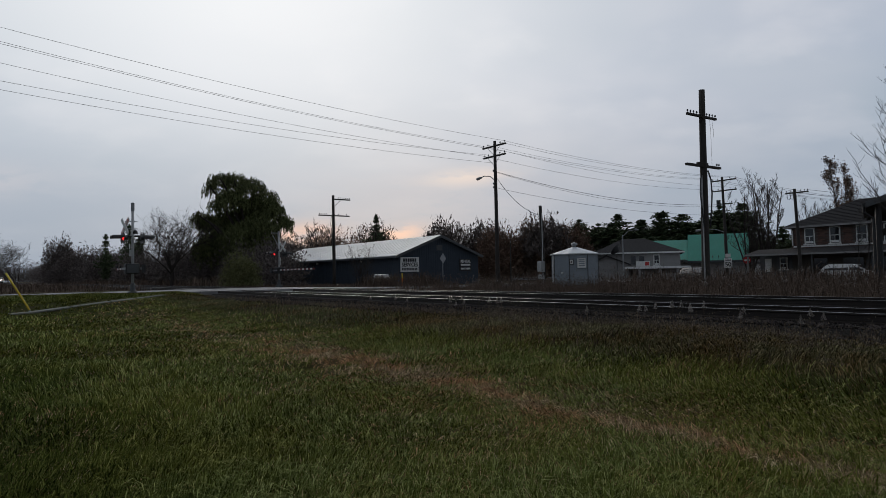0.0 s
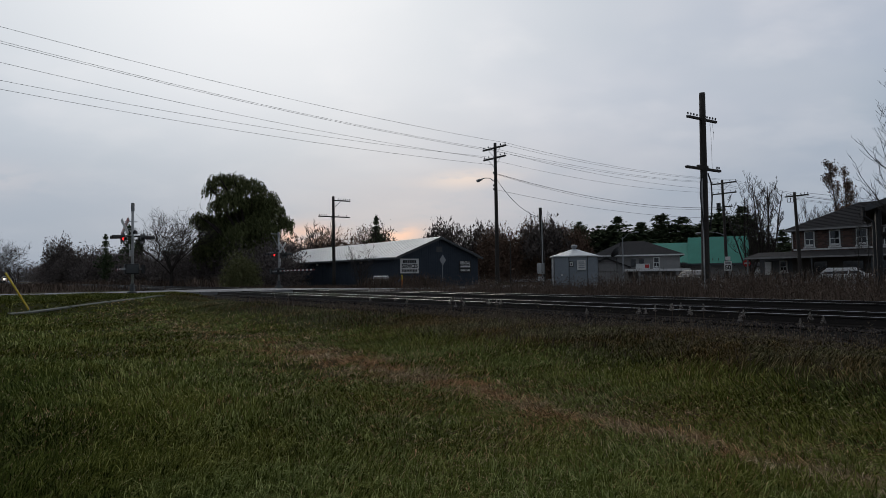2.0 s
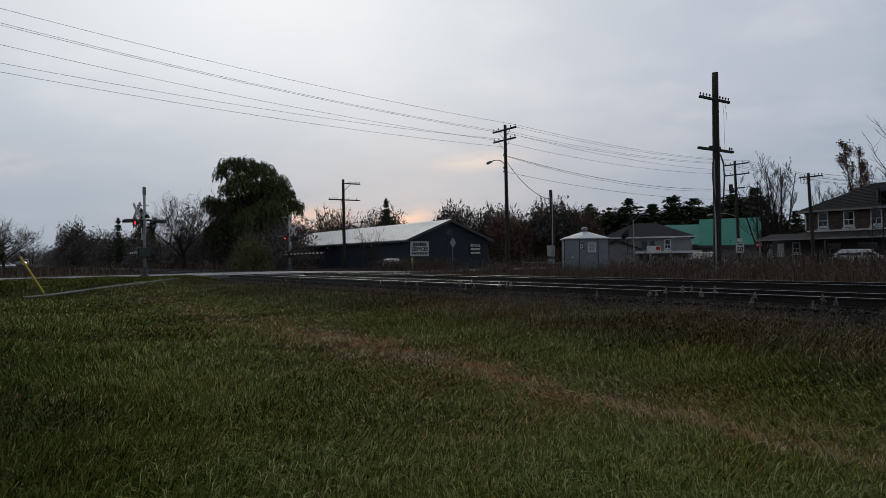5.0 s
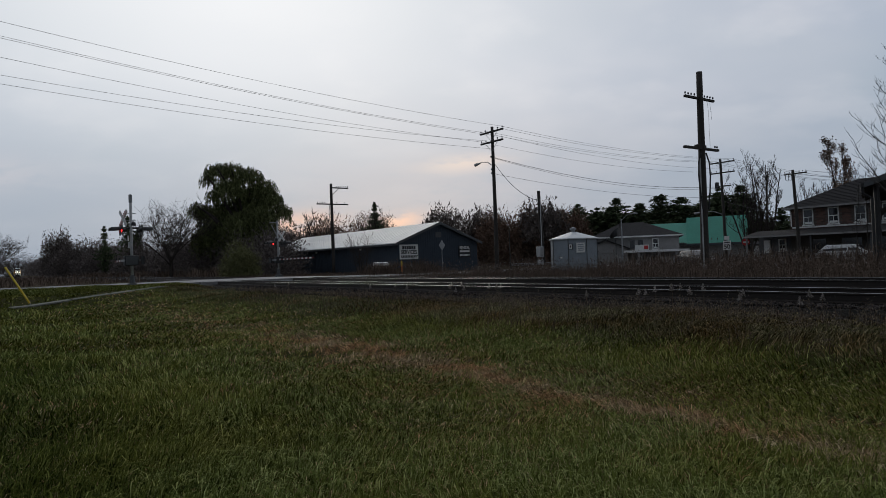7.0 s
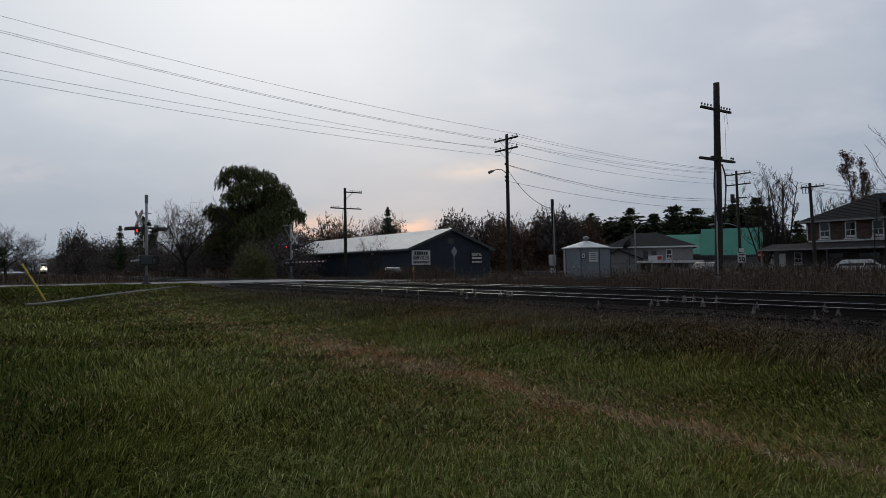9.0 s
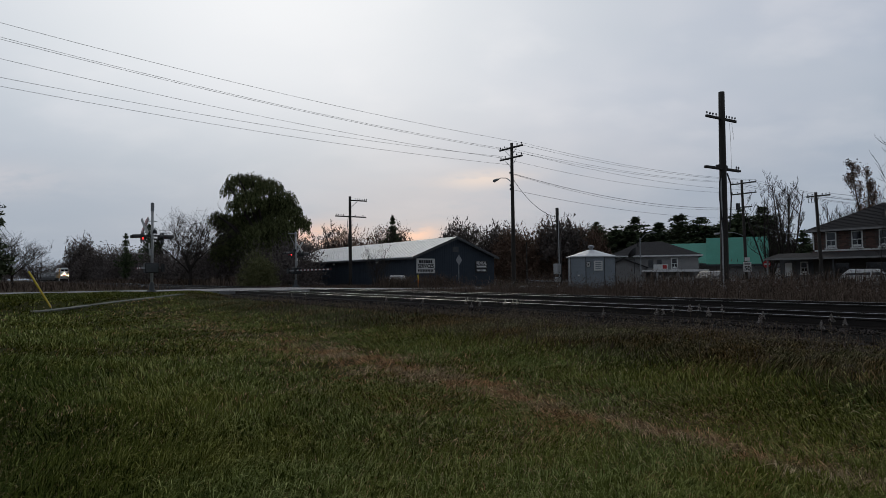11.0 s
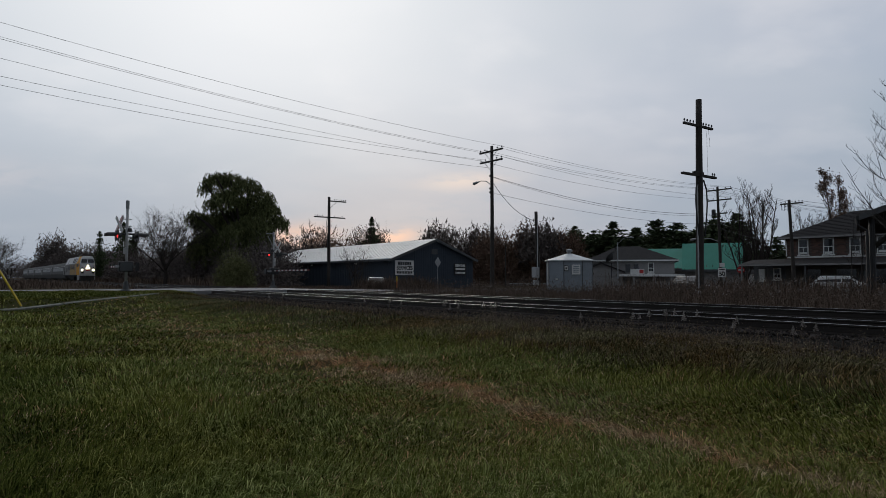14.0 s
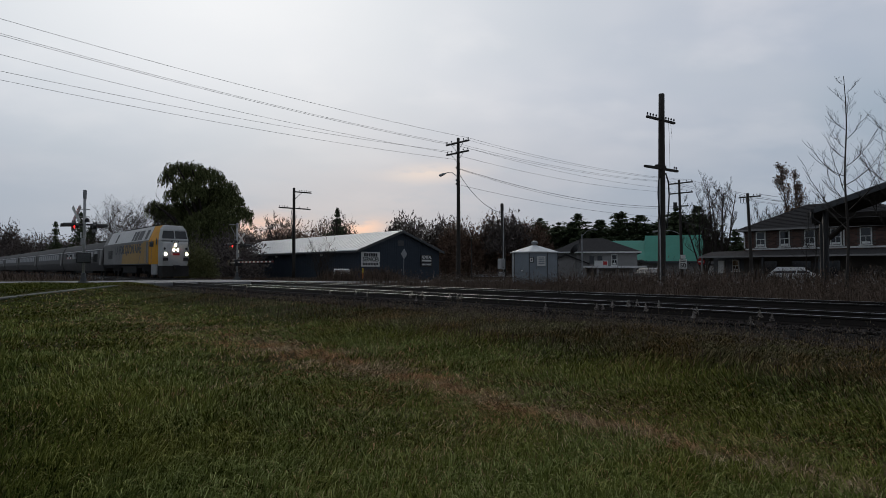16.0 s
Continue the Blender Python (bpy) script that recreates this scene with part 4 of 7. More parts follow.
# ---- houses, canopy and parked cars ----
def sash_window(parent, x, z, w, h, y=0.0, name="window"):
    """A white double-hung window on a wall that looks along local -y."""
    fr = Build()
    for a in ((x - w / 2 - 0.1, z - 0.05, x - w / 2, z + h + 0.1), (x + w / 2, z - 0.05, x + w / 2 + 0.1, z + h + 0.1), (x - w / 2, z + h, x + w / 2, z + h + 0.1), (x - w / 2, z + h * 0.5 - 0.03, x + w / 2, z + h * 0.5 + 0.03)):
        fr.box(a[0], y - 0.08, a[1], a[2], y + 0.02, a[3])
    win = part(name, fr, "white", parent, "white framed sash window")
    part("pane", Build().box(x - w / 2, y - 0.03, z, x + w / 2, y - 0.01, z + h * 0.5 - 0.03), "glass", win)
    part("pane", Build().box(x - w / 2, y - 0.045, z + h * 0.5 + 0.03, x + w / 2, y - 0.025, z + h), "glass", win)
    part("sill", Build().box(x - w / 2 - 0.18, y - 0.16, z - 0.16, x + w / 2 + 0.18, y + 0.02, z - 0.05), "white", win)
    part("glazing_bar", Build().box(x - 0.02, y - 0.065, z, x + 0.02, y - 0.046, z + h * 0.45), "white", win)
    part("curtain", Build().box(x - w / 2 + 0.05, y - 0.055, z + 0.02, x + w / 2 - 0.05, y - 0.048, z + h * 0.16), "white", win)
    return win


def brick_skin(parent, x0, x1, z0, z1, holes, y):
    """Courses of bricks proud of the mortar, joined as one part."""
    b = Build()
    k = 0
    z = z0
    while z < z1 - 0.12:
        x = x0 - (0.22 if k % 2 else 0)
        while x < x1:
            a, c = max(x, x0), min(x + 0.43, x1)
            if c - a > 0.05 and not any(a < h[1] and c > h[0] and z < h[3] and z + 0.14 > h[2] for h in holes):
                b.box(a + 0.008, y - 0.012, z, c - 0.008, y + 0.005, z + 0.132)
            x += 0.44
        z += 0.145
        k += 1
    tagged(part("brickwork", b, "brick", parent), kind="stuff")


def build_brick_house():
    """Facade on local -x of the tracks' frame, so turned: local x runs along the facade."""
    ln, dp, eave, z0 = 15.2, 10.0, 5.7, 0.25
    house = thing("brick_house", at(35.0, 70.0, z0, -90), "two-storey brown brick house with white sash windows and porch", "house")
    xs = [1.85, 4.3, 6.75, 9.15, 11.75]
    part("wall", Build().box(0, 0, 0, ln, dp, eave), "mortar", house)
    holes = [(x - 0.54, x + 0.54, 3.75, 5.5) for x in xs]
    brick_skin(house, 0, ln, 3.4, eave - 0.1, holes, 0.0)
    for x in xs:
        sash_window(house, x, 3.85, 0.82, 1.5)
    part("string_course", Build().box(0.2, -0.06, 3.5, ln, 0.0, 3.66), "white", house, "white stone string course")
    o = 0.55
    r = Build()
    r.v = [(-o, -o, eave), (ln + o, -o, eave), (ln + o, dp + o, eave), (-o, dp + o, eave), (4.6, dp / 2, eave + 2.75), (ln - 4.6, dp / 2, eave + 2.75),
           (-o, -o, eave - 0.22), (ln + o, -o, eave - 0.22), (ln + o, dp + o, eave - 0.22), (-o, dp + o, eave - 0.22)]
    r.f = [(0, 1, 5, 4), (1, 2, 5), (2, 3, 4, 5), (3, 0, 4), (6, 7, 1, 0), (7, 8, 2, 1), (8, 9, 3, 2), (9, 6, 0, 3), (9, 8, 7, 6)]
    roof = part("roof", r, "shingle", house, "dark shingled hip roof")
    cr = Build()
    for k in range(1, 16):
        t = k / 16
        cr.box(-o + (4.6 + o) * t, -o + (dp / 2 + o) * t - 0.02, eave + 2.75 * t, ln + o - (4.6 + o) * t, -o + (dp / 2 + o) * t + 0.06, eave + 2.75 * t + 0.03)
    part("shingle_course", cr, "shingle", roof)
    part("gutter", Build().box(-o - 0.02, -o - 0.12, eave - 0.2, ln + o, -o - 0.01, eave - 0.02), "stucco", house, "pale gutter")
    for x in (0.15, 9.9):
        part("downpipe", Build().tube([(x, -0.5, eave - 0.15), (x, -0.12, eave - 0.5), (x, -0.12, 3.7)], 0.06, 6), "white", house)
    # porch along the front and the low wing at its end
    porch = part("porch_roof", Build().prism([(-2.9, 2.85), (0.0, 3.42), (0.0, 3.3), (-2.9, 2.66)], -3.6, ln, "x"), "shingle", house, "dark shingled porch roof")
    part("porch_gutter", Build().box(-3.6, -3.02, 2.68, ln, -2.91, 2.84), "stucco", porch)
    for x in (-3.4, 3.2, 8.6, 14.6):
        part("porch_post", Build().box(x, -2.8, 0, x + 0.14, -2.66, 2.7), "stucco" if x < 0 else "trim", house)
    rail = Build()
    rail.box(3.3, -2.78, 0.85, 14.8, -2.70, 0.93)
    for x in np.arange(3.4, 14.8, 0.16):
        rail.box(x, -2.76, 0.2, x + 0.04, -2.72, 0.86)
    part("porch_railing", rail, "trim", house)
    part("wing_wall", Build().box(-3.5, 0.0, 0, -0.02, 6, 3.3), "trim", house, "dark clad low wing")
    w = Build().box(-2.9, -0.12, 1.0, -2.2, -0.01, 2.4)
    part("wing_window", w, "white", house)
    sash_window(house, -0.9, 1.3, 0.6, 1.1, -0.02, "wing_window")
    for x, wdt in ((2.2, 1.3), (5.0, 1.8), (8.5, 1.0)):
        part("ground_floor_window", Build().box(x, -0.05, 0.9, x + wdt, -0.01, 2.3), "glass", house)
    part("front_door", Build().box(7.0, -0.06, 0, 7.95, -0.012, 2.1), "trim", house)


def build_stucco_house():
    m = pose(*W(57.5, 65.1, 0.3), 0, 0, -17)
    house = thing("stucco_house", m, "pale grey rendered house with dark hip roof and porch", "house")
    ln, dp, e = 10.2, 8.0, 3.65
    part("wall", Build().box(0, 0, 0, ln, dp, e), "stucco", house)
    r = Build()
    o = 0.5
    r.v = [(-o, -o, e), (ln + o, -o, e), (ln + o, dp + o, e), (-o, dp + o, e), (3.2, dp / 2, e + 1.9), (6.0, dp / 2, e + 1.9),
           (-o, -o, e - 0.2), (ln + o, -o, e - 0.2), (ln + o, dp + o, e - 0.2), (-o, dp + o, e - 0.2)]
    r.f = [(0, 1, 5, 4), (1, 2, 5), (2, 3, 4, 5), (3, 0, 4), (6, 7, 1, 0), (7, 8, 2, 1), (8, 9, 3, 2), (9, 6, 0, 3), (9, 8, 7, 6)]
    roof = part("roof", r, "shingle", house, "dark shingled hip roof")
    part("gutter", Build().box(-o, -o - 0.1, e - 0.18, ln + o, -o - 0.01, e), "white", house)
    part("vent_pipe", Build().tube([(3.0, 2.4, e + 1.2), (3.0, 2.4, e + 1.8)], 0.07, 6), "black", roof)
    # front gable over the entrance
    part("entrance_gable", Build().prism([(-0.6, 1.6), (4.2, 1.6), (3.9, 2.1), (1.4, 3.1), (-0.6, 2.3)], -2.2, -0.02), "stucco", house)
    part("gable_roof", Build().prism([(-0.9, 2.15), (1.4, 3.12), (4.3, 2.0), (4.3, 2.16), (1.4, 3.32), (-0.9, 2.33)], -2.6, 0.0), "shingle", house)
    part("entrance_wall", Build().box(-0.5, -2.1, 0, 4.0, -0.02, 1.6), "stucco", house)
    part("porch_canopy", Build().box(3.6, -3.0, 1.55, 11.2, -0.1, 1.82), "white", house, "flat white porch canopy")
    for x in (5.2, 7.6, 9.6, 10.9):
        part("porch_post", Build().box(x, -2.9, 0, x + 0.3, -2.6, 1.55), "stucco", house)
    part("porch_panel", Build().box(7.6, -2.7, 0, 11.0, -2.62, 0.9), "stucco", house)
    sash_window(house, 7.4, 2.0, 0.55, 1.2)
    for x in (0.6, 4.6, 5.6):
        part("window", Build().box(x - 0.3, -0.05, 2.1, x + 0.3, -0.01, 3.1), "glass", house)
    sg = part("notice_panel", Build().box(4.9, -0.1, 1.85, 6.6, -0.06, 2.5), "white", house, "white notice panel with red mark")
    part("mark", Build().box(6.0, -0.11, 1.95, 6.5, -0.101, 2.4), "red", sg)
    part("dish_post", Build().tube([(2.7, -2.8, 0), (2.7, -2.8, 3.2)], 0.05, 6), "black", house)
    part("satellite_dish", Build().tube([(2.5, -2.8, 4.0), (2.62, -2.85, 3.9), (2.9, -2.9, 3.75)], [0.75, 0.6, 0.12], 14), "black", house, "black mesh satellite dish")


def build_green_building():
    m = pose(*W(61.2, 76.7, 0.3), 0, 0, -22)
    shop = thing("green_roofed_building", m, "long grey building with a bright green metal roof", "building")
    for x0, x1, e, rise, name in ((0.0, 7.6, 2.9, 2.65, "wing"), (7.6, 15.0, 2.75, 3.5, "main_block")):
        part(name, Build().prism([(0, 0), (8, 0), (8, e), (4, e + rise - 0.2), (0, e)], x0, x1, "x"), "stucco", shop)
        rf = Build().prism([(-0.7, e - 0.35), (4, e + rise), (4, e + rise + 0.12), (-0.7, e - 0.2)], x0 - (0.4 if x0 == 0 else 0), x1 + (0.5 if x0 else -0.01), "x")
        roof = part("roof", rf, "green_roof", shop, "bright green metal roofing")
        part("roof", Build().prism([(8.7, e - 0.35), (4.01, e + rise), (4.01, e + rise + 0.12), (8.7, e - 0.2)], x0, x1, "x"), "green_roof", shop)
        ribs = Build()
        for x in np.arange(x0 + 0.3, x1, 0.6):
            ribs.prism([(-0.7, e - 0.19), (4, e + rise + 0.13), (4, e + rise + 0.16), (-0.7, e - 0.16)], x, x + 0.05, "x")
        part("roof_rib", ribs, "green_roof", roof)
        part("fascia", Build().box(x0, -0.78, e - 0.5, x1 + (0.5 if x0 else 0), -0.71, e - 0.2), "trim", shop)
    part("side_shed", Build().prism([(0, 0), (4, 0), (4, 2.2), (0, 2.0)], 15.6, 18.0, "x"), "stucco", shop)
    part("side_shed_roof", Build().prism([(-0.4, 2.02), (4.2, 2.5), (4.2, 2.6), (-0.4, 2.12)], 15.4, 18.4, "x"), "shingle", shop)
    part("garage_door", Build().box(16.0, -0.06, 0.1, 17.6, -0.01, 1.9), "white", shop)


def build_canopy():
    m = pose(*W(16.7, 42.0, 0.35), 0, 0, -33)
    can = thing("open_shelter", m, "tall open timber shelter with a dark gabled roof", "shelter")
    e, half, rise, dp = 4.75, 7.0, 2.55, 11.0
    for x0, x1 in ((0, half), (2 * half, half)):
        roof = part("roof", Build().prism([(x0, e), (x1, e + rise), (x1, e + rise + 0.24), (x0, e + 0.24)], 0, dp), "shingle", can, "dark shingled roof slope")
        part("barge_board", Build().prism([(x0, e - 0.08), (x1, e + rise - 0.08), (x1, e + rise + 0.27), (x0, e + 0.27)], -0.08, -0.002), "trim", roof)
        for y in (1.2, 3.6, 6.0, 8.4, 10.6):
            part("rafter", Build().prism([(x0, e - 0.22), (x1, e + rise - 0.22), (x1, e + rise - 0.01), (x0, e - 0.01)], y, y + 0.12), "wood", roof)
    for y in (0.8, 5.5, 10.2):
        for x in (0.6, 2 * half - 0.6):
            part("post", Build().tube([(x, y, 0), (x, y, e)], 0.17, 8), "black", can)
        part("tie_beam", Build().box(0.5, y + 0.18, e - 0.3, 2 * half - 0.5, y + 0.38, e - 0.02), "wood", can)
        for sx in (-1, 1):
            part("brace", Build().tube([(half - sx * (half - 0.6), y, e - 1.6), (half - sx * (half - 2.2), y, e - 0.15)], 0.08, 6), "wood", can)
    part("gutter", Build().box(-0.16, -0.1, e - 0.02, -0.01, dp, e + 0.18), "black", can)
    part("downpipe", Build().tube([(-0.1, 0.2, e), (-0.1, 0.2, e - 0.35), (0.35, 0.3, e - 0.7), (0.38, 0.4, 0.1)], 0.09, 8), "black", can)


def car(m, label, body_mat, length=4.6, width=1.8, tall=1.6):
    c = thing("parked_car", m, label, "car", "parked cars")
    h = tall
    L2 = length / 2
    low = [(-L2, 0.35), (-L2 + 0.1, 0.78), (-L2 + 0.9, 0.92), (L2 - 0.55, 0.95), (L2, 0.8), (L2, 0.35), (L2 - 0.4, 0.25), (-L2 + 0.4, 0.25)]
    body = part("body", Build().prism(low, -width / 2, width / 2), body_mat, c, bevel=0.06)
    cab = Build()
    prof = [(-L2 + 0.8, 0.93), (-L2 + 1.6, h - 0.06), (-L2 + 2.0, h), (L2 - 0.9, h), (L2 - 0.3, 0.96)]
    a, b = width / 2 - 0.04, width / 2 - 0.2
    k = len(prof)
    cab.v = [(x, -(a if z < 1.2 else b), z) for x, z in prof] + [(x, (a if z < 1.2 else b), z) for x, z in prof]
    cab.f = [tuple(range(k)), tuple(reversed(range(k, 2 * k)))] + [(j, (j + 1) % k, k + (j + 1) % k, k + j) for j in range(k)]
    part("cabin", cab, body_mat, c, bevel=0.05)
    for sy in (-1, 1):
        g = Build()
        y0, y1 = sy * (a + 0.005), sy * (b + 0.02)
        for x0, x1, t0, t1 in ((-L2 + 1.05, -L2 + 2.1, -L2 + 1.75, -L2 + 2.1), (-L2 + 2.2, L2 - 0.6, -L2 + 2.2, L2 - 0.95)):
            g.face((x0, y0, 0.98), (x1, y0, 0.98), (t1, y1, h - 0.12), (t0, y1, h - 0.12))
        part("side_window", g, "glass", c)
    part("windscreen", Build().face((-L2 + 0.84, -a + 0.1, 0.99), (-L2 + 0.84, a - 0.1, 0.99), (-L2 + 1.55, b - 0.05, h - 0.08), (-L2 + 1.55, -b + 0.05, h - 0.08)), "glass", c)
    part("roof_rail", Build().tube([(-L2 + 1.9, b - 0.05, h + 0.05), (L2 - 0.9, b - 0.05, h + 0.05)], 0.025, 6).tube([(-L2 + 1.9, -b + 0.05, h + 0.05), (L2 - 0.9, -b + 0.05, h + 0.05)], 0.025, 6), "black", c)
    for x in (-L2 + 0.85, L2 - 0.85):
        for sy in (-1, 1):
            w = part("wheel", Build().tube([(x, sy * (width / 2 - 0.2), 0.33), (x, sy * (width / 2 + 0.01), 0.33)], 0.33, 16), "tyre", c)
            part("rim", Build().tube([(x, sy * (width / 2 + 0.011), 0.33), (x, sy * (width / 2 + 0.03), 0.33)], [0.2, 0.17], 12), "galv", w)
    for sy in (-1, 1):
        part("headlight", Build().box(-L2 - 0.01, sy * 0.65 - 0.15, 0.62, -L2 + 0.1, sy * 0.65 + 0.15, 0.74), "white", c)
    return c


build_brick_house()
build_stucco_house()
build_green_building()
build_canopy()
car(at(26.0, 61.5, 0.36, 100), "silver-white estate car parked before the brick house", "car_white", 4.7, 1.8, 1.5)
car(at(34.8, 52.5, 0.35, 60), "dark hatchback parked on the gravel near the road", "car_dark", 4.2, 1.75, 1.45)
car(at(58.6, 33.9, 0.27, 62), "white saloon car parked beside the warehouse", "car_white", 4.5, 1.8, 1.42)
tarp = thing("covered_pile", at(56.2, 34.9, 0.3), "blue plastic sheet over a low pile beside the warehouse", "covered pile")
part("sheet", Build().tube([(0, 0, 0), (0, 0, 0.5), (0.05, 0, 0.9), (0.05, 0, 1.0)], [0.9, 0.85, 0.5, 0.1], 9), "blue", tarp)
# ---- trees, shrubs, weeds and grass ----
def put(s, d, turn=0.0, sink=0.1):
    return at(s, d, float(height(s, d)) - sink, turn)


def limb(b, rnd, p, direction, length, radius, level, up, twist=0.35, min_r=0.012, sides=6):
    """A crooked limb with its side limbs."""
    pts, rad = [p], [radius]
    d = direction.normalized()
    n = 4 if level else 6
    for k in range(n):
        d = (d + Vector((rnd.gauss(0, twist), rnd.gauss(0, twist), rnd.gauss(0, twist * 0.5) + up)) * 0.35).normalized()
        pts.append(pts[-1] + d * (length / n))
        rad.append(max(radius * (1 - 0.75 * (k + 1) / n), min_r * 0.6))
    b.tube(pts, rad, sides if radius > 0.05 else (4 if radius > 0.025 else 3), False)
    return pts, rad


def bare_tree_mesh(name, seed, h, trunk_r, spread=0.9, levels=3, kids=7, first=0.25, up=0.25, stems=1, min_r=0.012, mat="bark"):
    rnd = random.Random(seed)
    b = Build()

    def grow(p, d, length, r, level):
        pts, rad = limb(b, rnd, p, d, length, r, levels - level, up, 0.22 if level == 0 else 0.42, min_r)
        if level >= levels:
            return
        count = kids if level else int(kids * 1.6)
        for k in range(count):
            f = (first if level == 0 else 0.2) + (1 - (first if level == 0 else 0.2)) * (k + rnd.random() * 0.8) / count
            i = min(int(f * (len(pts) - 1)), len(pts) - 2)
            q = pts[i].lerp(pts[i + 1], f * (len(pts) - 1) - i)
            a = rnd.uniform(0, 6.283)
            side = Vector((math.cos(a), math.sin(a), rnd.uniform(0.25, 0.9) / spread))
            ln = length * rnd.uniform(0.38, 0.6) * (1.15 - 0.55 * f) * (spread if level == 0 else 1)
            grow(q, side, ln, max(rad[i] * rnd.uniform(0.4, 0.6), min_r), level + 1)

    for k in range(stems):
        a = 6.283 * k / max(stems, 1)
        lean = 0.0 if stems == 1 else 0.28
        grow(Vector((0, 0, 0)), Vector((math.cos(a) * lean, math.sin(a) * lean, 1)), h * (0.82 if stems == 1 else rnd.uniform(0.7, 0.85)), trunk_r * (1 if stems == 1 else 0.6), 0)
    return b.mesh(name, mat)


def broad_tree_mesh(name, seed, h):
    """A short trunk that forks low into spreading limbs with a domed crown of fine branches."""
    rnd = random.Random(seed)
    b = Build()
    b.tube([(0, 0, 0), (0.15, 0, 0.12 * h), (0.1, 0.1, 0.27 * h)], [0.024 * h, 0.020 * h, 0.016 * h], 8, False)

    def grow(p, d, length, r, level):
        pts, rad = limb(b, rnd, p, d, length, r, 1, 0.10, 0.5, 0.016)
        if level == 3:
            return
        for k in range((7, 7, 6)[level]):
            i = 1 + k * 3 // (7, 7, 6)[level]
            side = (pts[i + 1] - pts[i]).normalized() + Vector((rnd.gauss(0, 0.62), rnd.gauss(0, 0.62), rnd.gauss(0.12, 0.45)))
            grow(pts[i].lerp(pts[i + 1], rnd.random()), side, length * rnd.uniform(0.40, 0.62), max(rad[i] * 0.55, 0.018), level + 1)

    for k in range(9):
        a = 6.283 * k / 9 + rnd.uniform(-0.3, 0.3)
        grow(Vector((0.1, 0.1, h * rnd.uniform(0.16, 0.27))), Vector((math.cos(a), math.sin(a), rnd.uniform(0.5, 1.9))), h * rnd.uniform(0.48, 0.62), 0.0085 * h, 0)
    return b.mesh(name, "bark")


def cards(rng, centres, size, droop=0.0, aspect=0.35):
    """Small leaf blades at the centres: arrays of quads."""
    n = len(centres)
    a = rng.normal(size=(n, 3))
    a[:, 2] -= droop * 2.2
    a /= np.linalg.norm(a, axis=1)[:, None]
    c = np.cross(a, rng.normal(size=(n, 3)))
    c /= np.linalg.norm(c, axis=1)[:, None] + 1e-9
    ln = size * rng.uniform(0.6, 1.4, n)[:, None]
    p = np.stack([centres - a * ln * 0.5, centres + c * ln * aspect * 0.5, centres + a * ln * 0.5, centres - c * ln * aspect * 0.5], 1)
    return p.reshape(-1, 3), np.arange(n * 4).reshape(-1, 4)


def twig_fan(rng, n, w, h, base=0.15, thick=0.035, power=1.0):
    """Fine ascending twigs that fill a rounded crown: arrays of triangles."""
    az = rng.uniform(0, 6.283, n)
    el = np.arccos(rng.uniform(-0.25, 1, n))
    r = rng.uniform(0.05, 1.0, n) ** (0.5 * power)
    lump = 1 + 0.16 * np.sin(3 * az + 1.3) * np.sin(2.3 * el + 0.6) + 0.12 * np.sin(7 * az + 2 * el) + 0.08 * np.sin(13 * az + 9 * el) + rng.normal(0, 0.05, n)
    tip = np.stack([w / 2 * r * lump * np.sin(el) * np.cos(az), w / 2 * r * lump * np.sin(el) * np.sin(az), h * (base + (1 - base) * (0.42 + 0.58 * r * lump * np.cos(el)))], 1)
    tip[:, 2] = np.maximum(tip[:, 2], 0.12)
    out = tip - np.array((0, 0, h * 0.25))
    out /= np.linalg.norm(out, axis=1)[:, None] + 1e-9
    way = out * 0.8 + rng.normal(0, 0.5, (n, 3)) + np.array((0, 0, 0.25))
    way /= np.linalg.norm(way, axis=1)[:, None]
    root = tip - way * (rng.uniform(0.04, 0.115, n) * h)[:, None]
    root[:, 2] = np.maximum(root[:, 2], 0.03)
    side = np.cross(tip - root, rng.normal(size=(n, 3)))
    side /= np.linalg.norm(side, axis=1)[:, None] + 1e-9
    wide = (thick * np.where(r > 0.82, 0.45, 1.0))[:, None]
    mid = (root + tip) / 2 + rng.normal(0, 0.012, (n, 3)) * h
    p = np.stack([root - side * wide, root + side * wide, mid + side * wide * 0.5, tip], 1).reshape(-1, 3)
    f = (np.array([(0, 1, 2), (0, 2, 3)])[None] + 4 * np.arange(n)[:, None, None]).reshape(-1, 3)
    return p, f


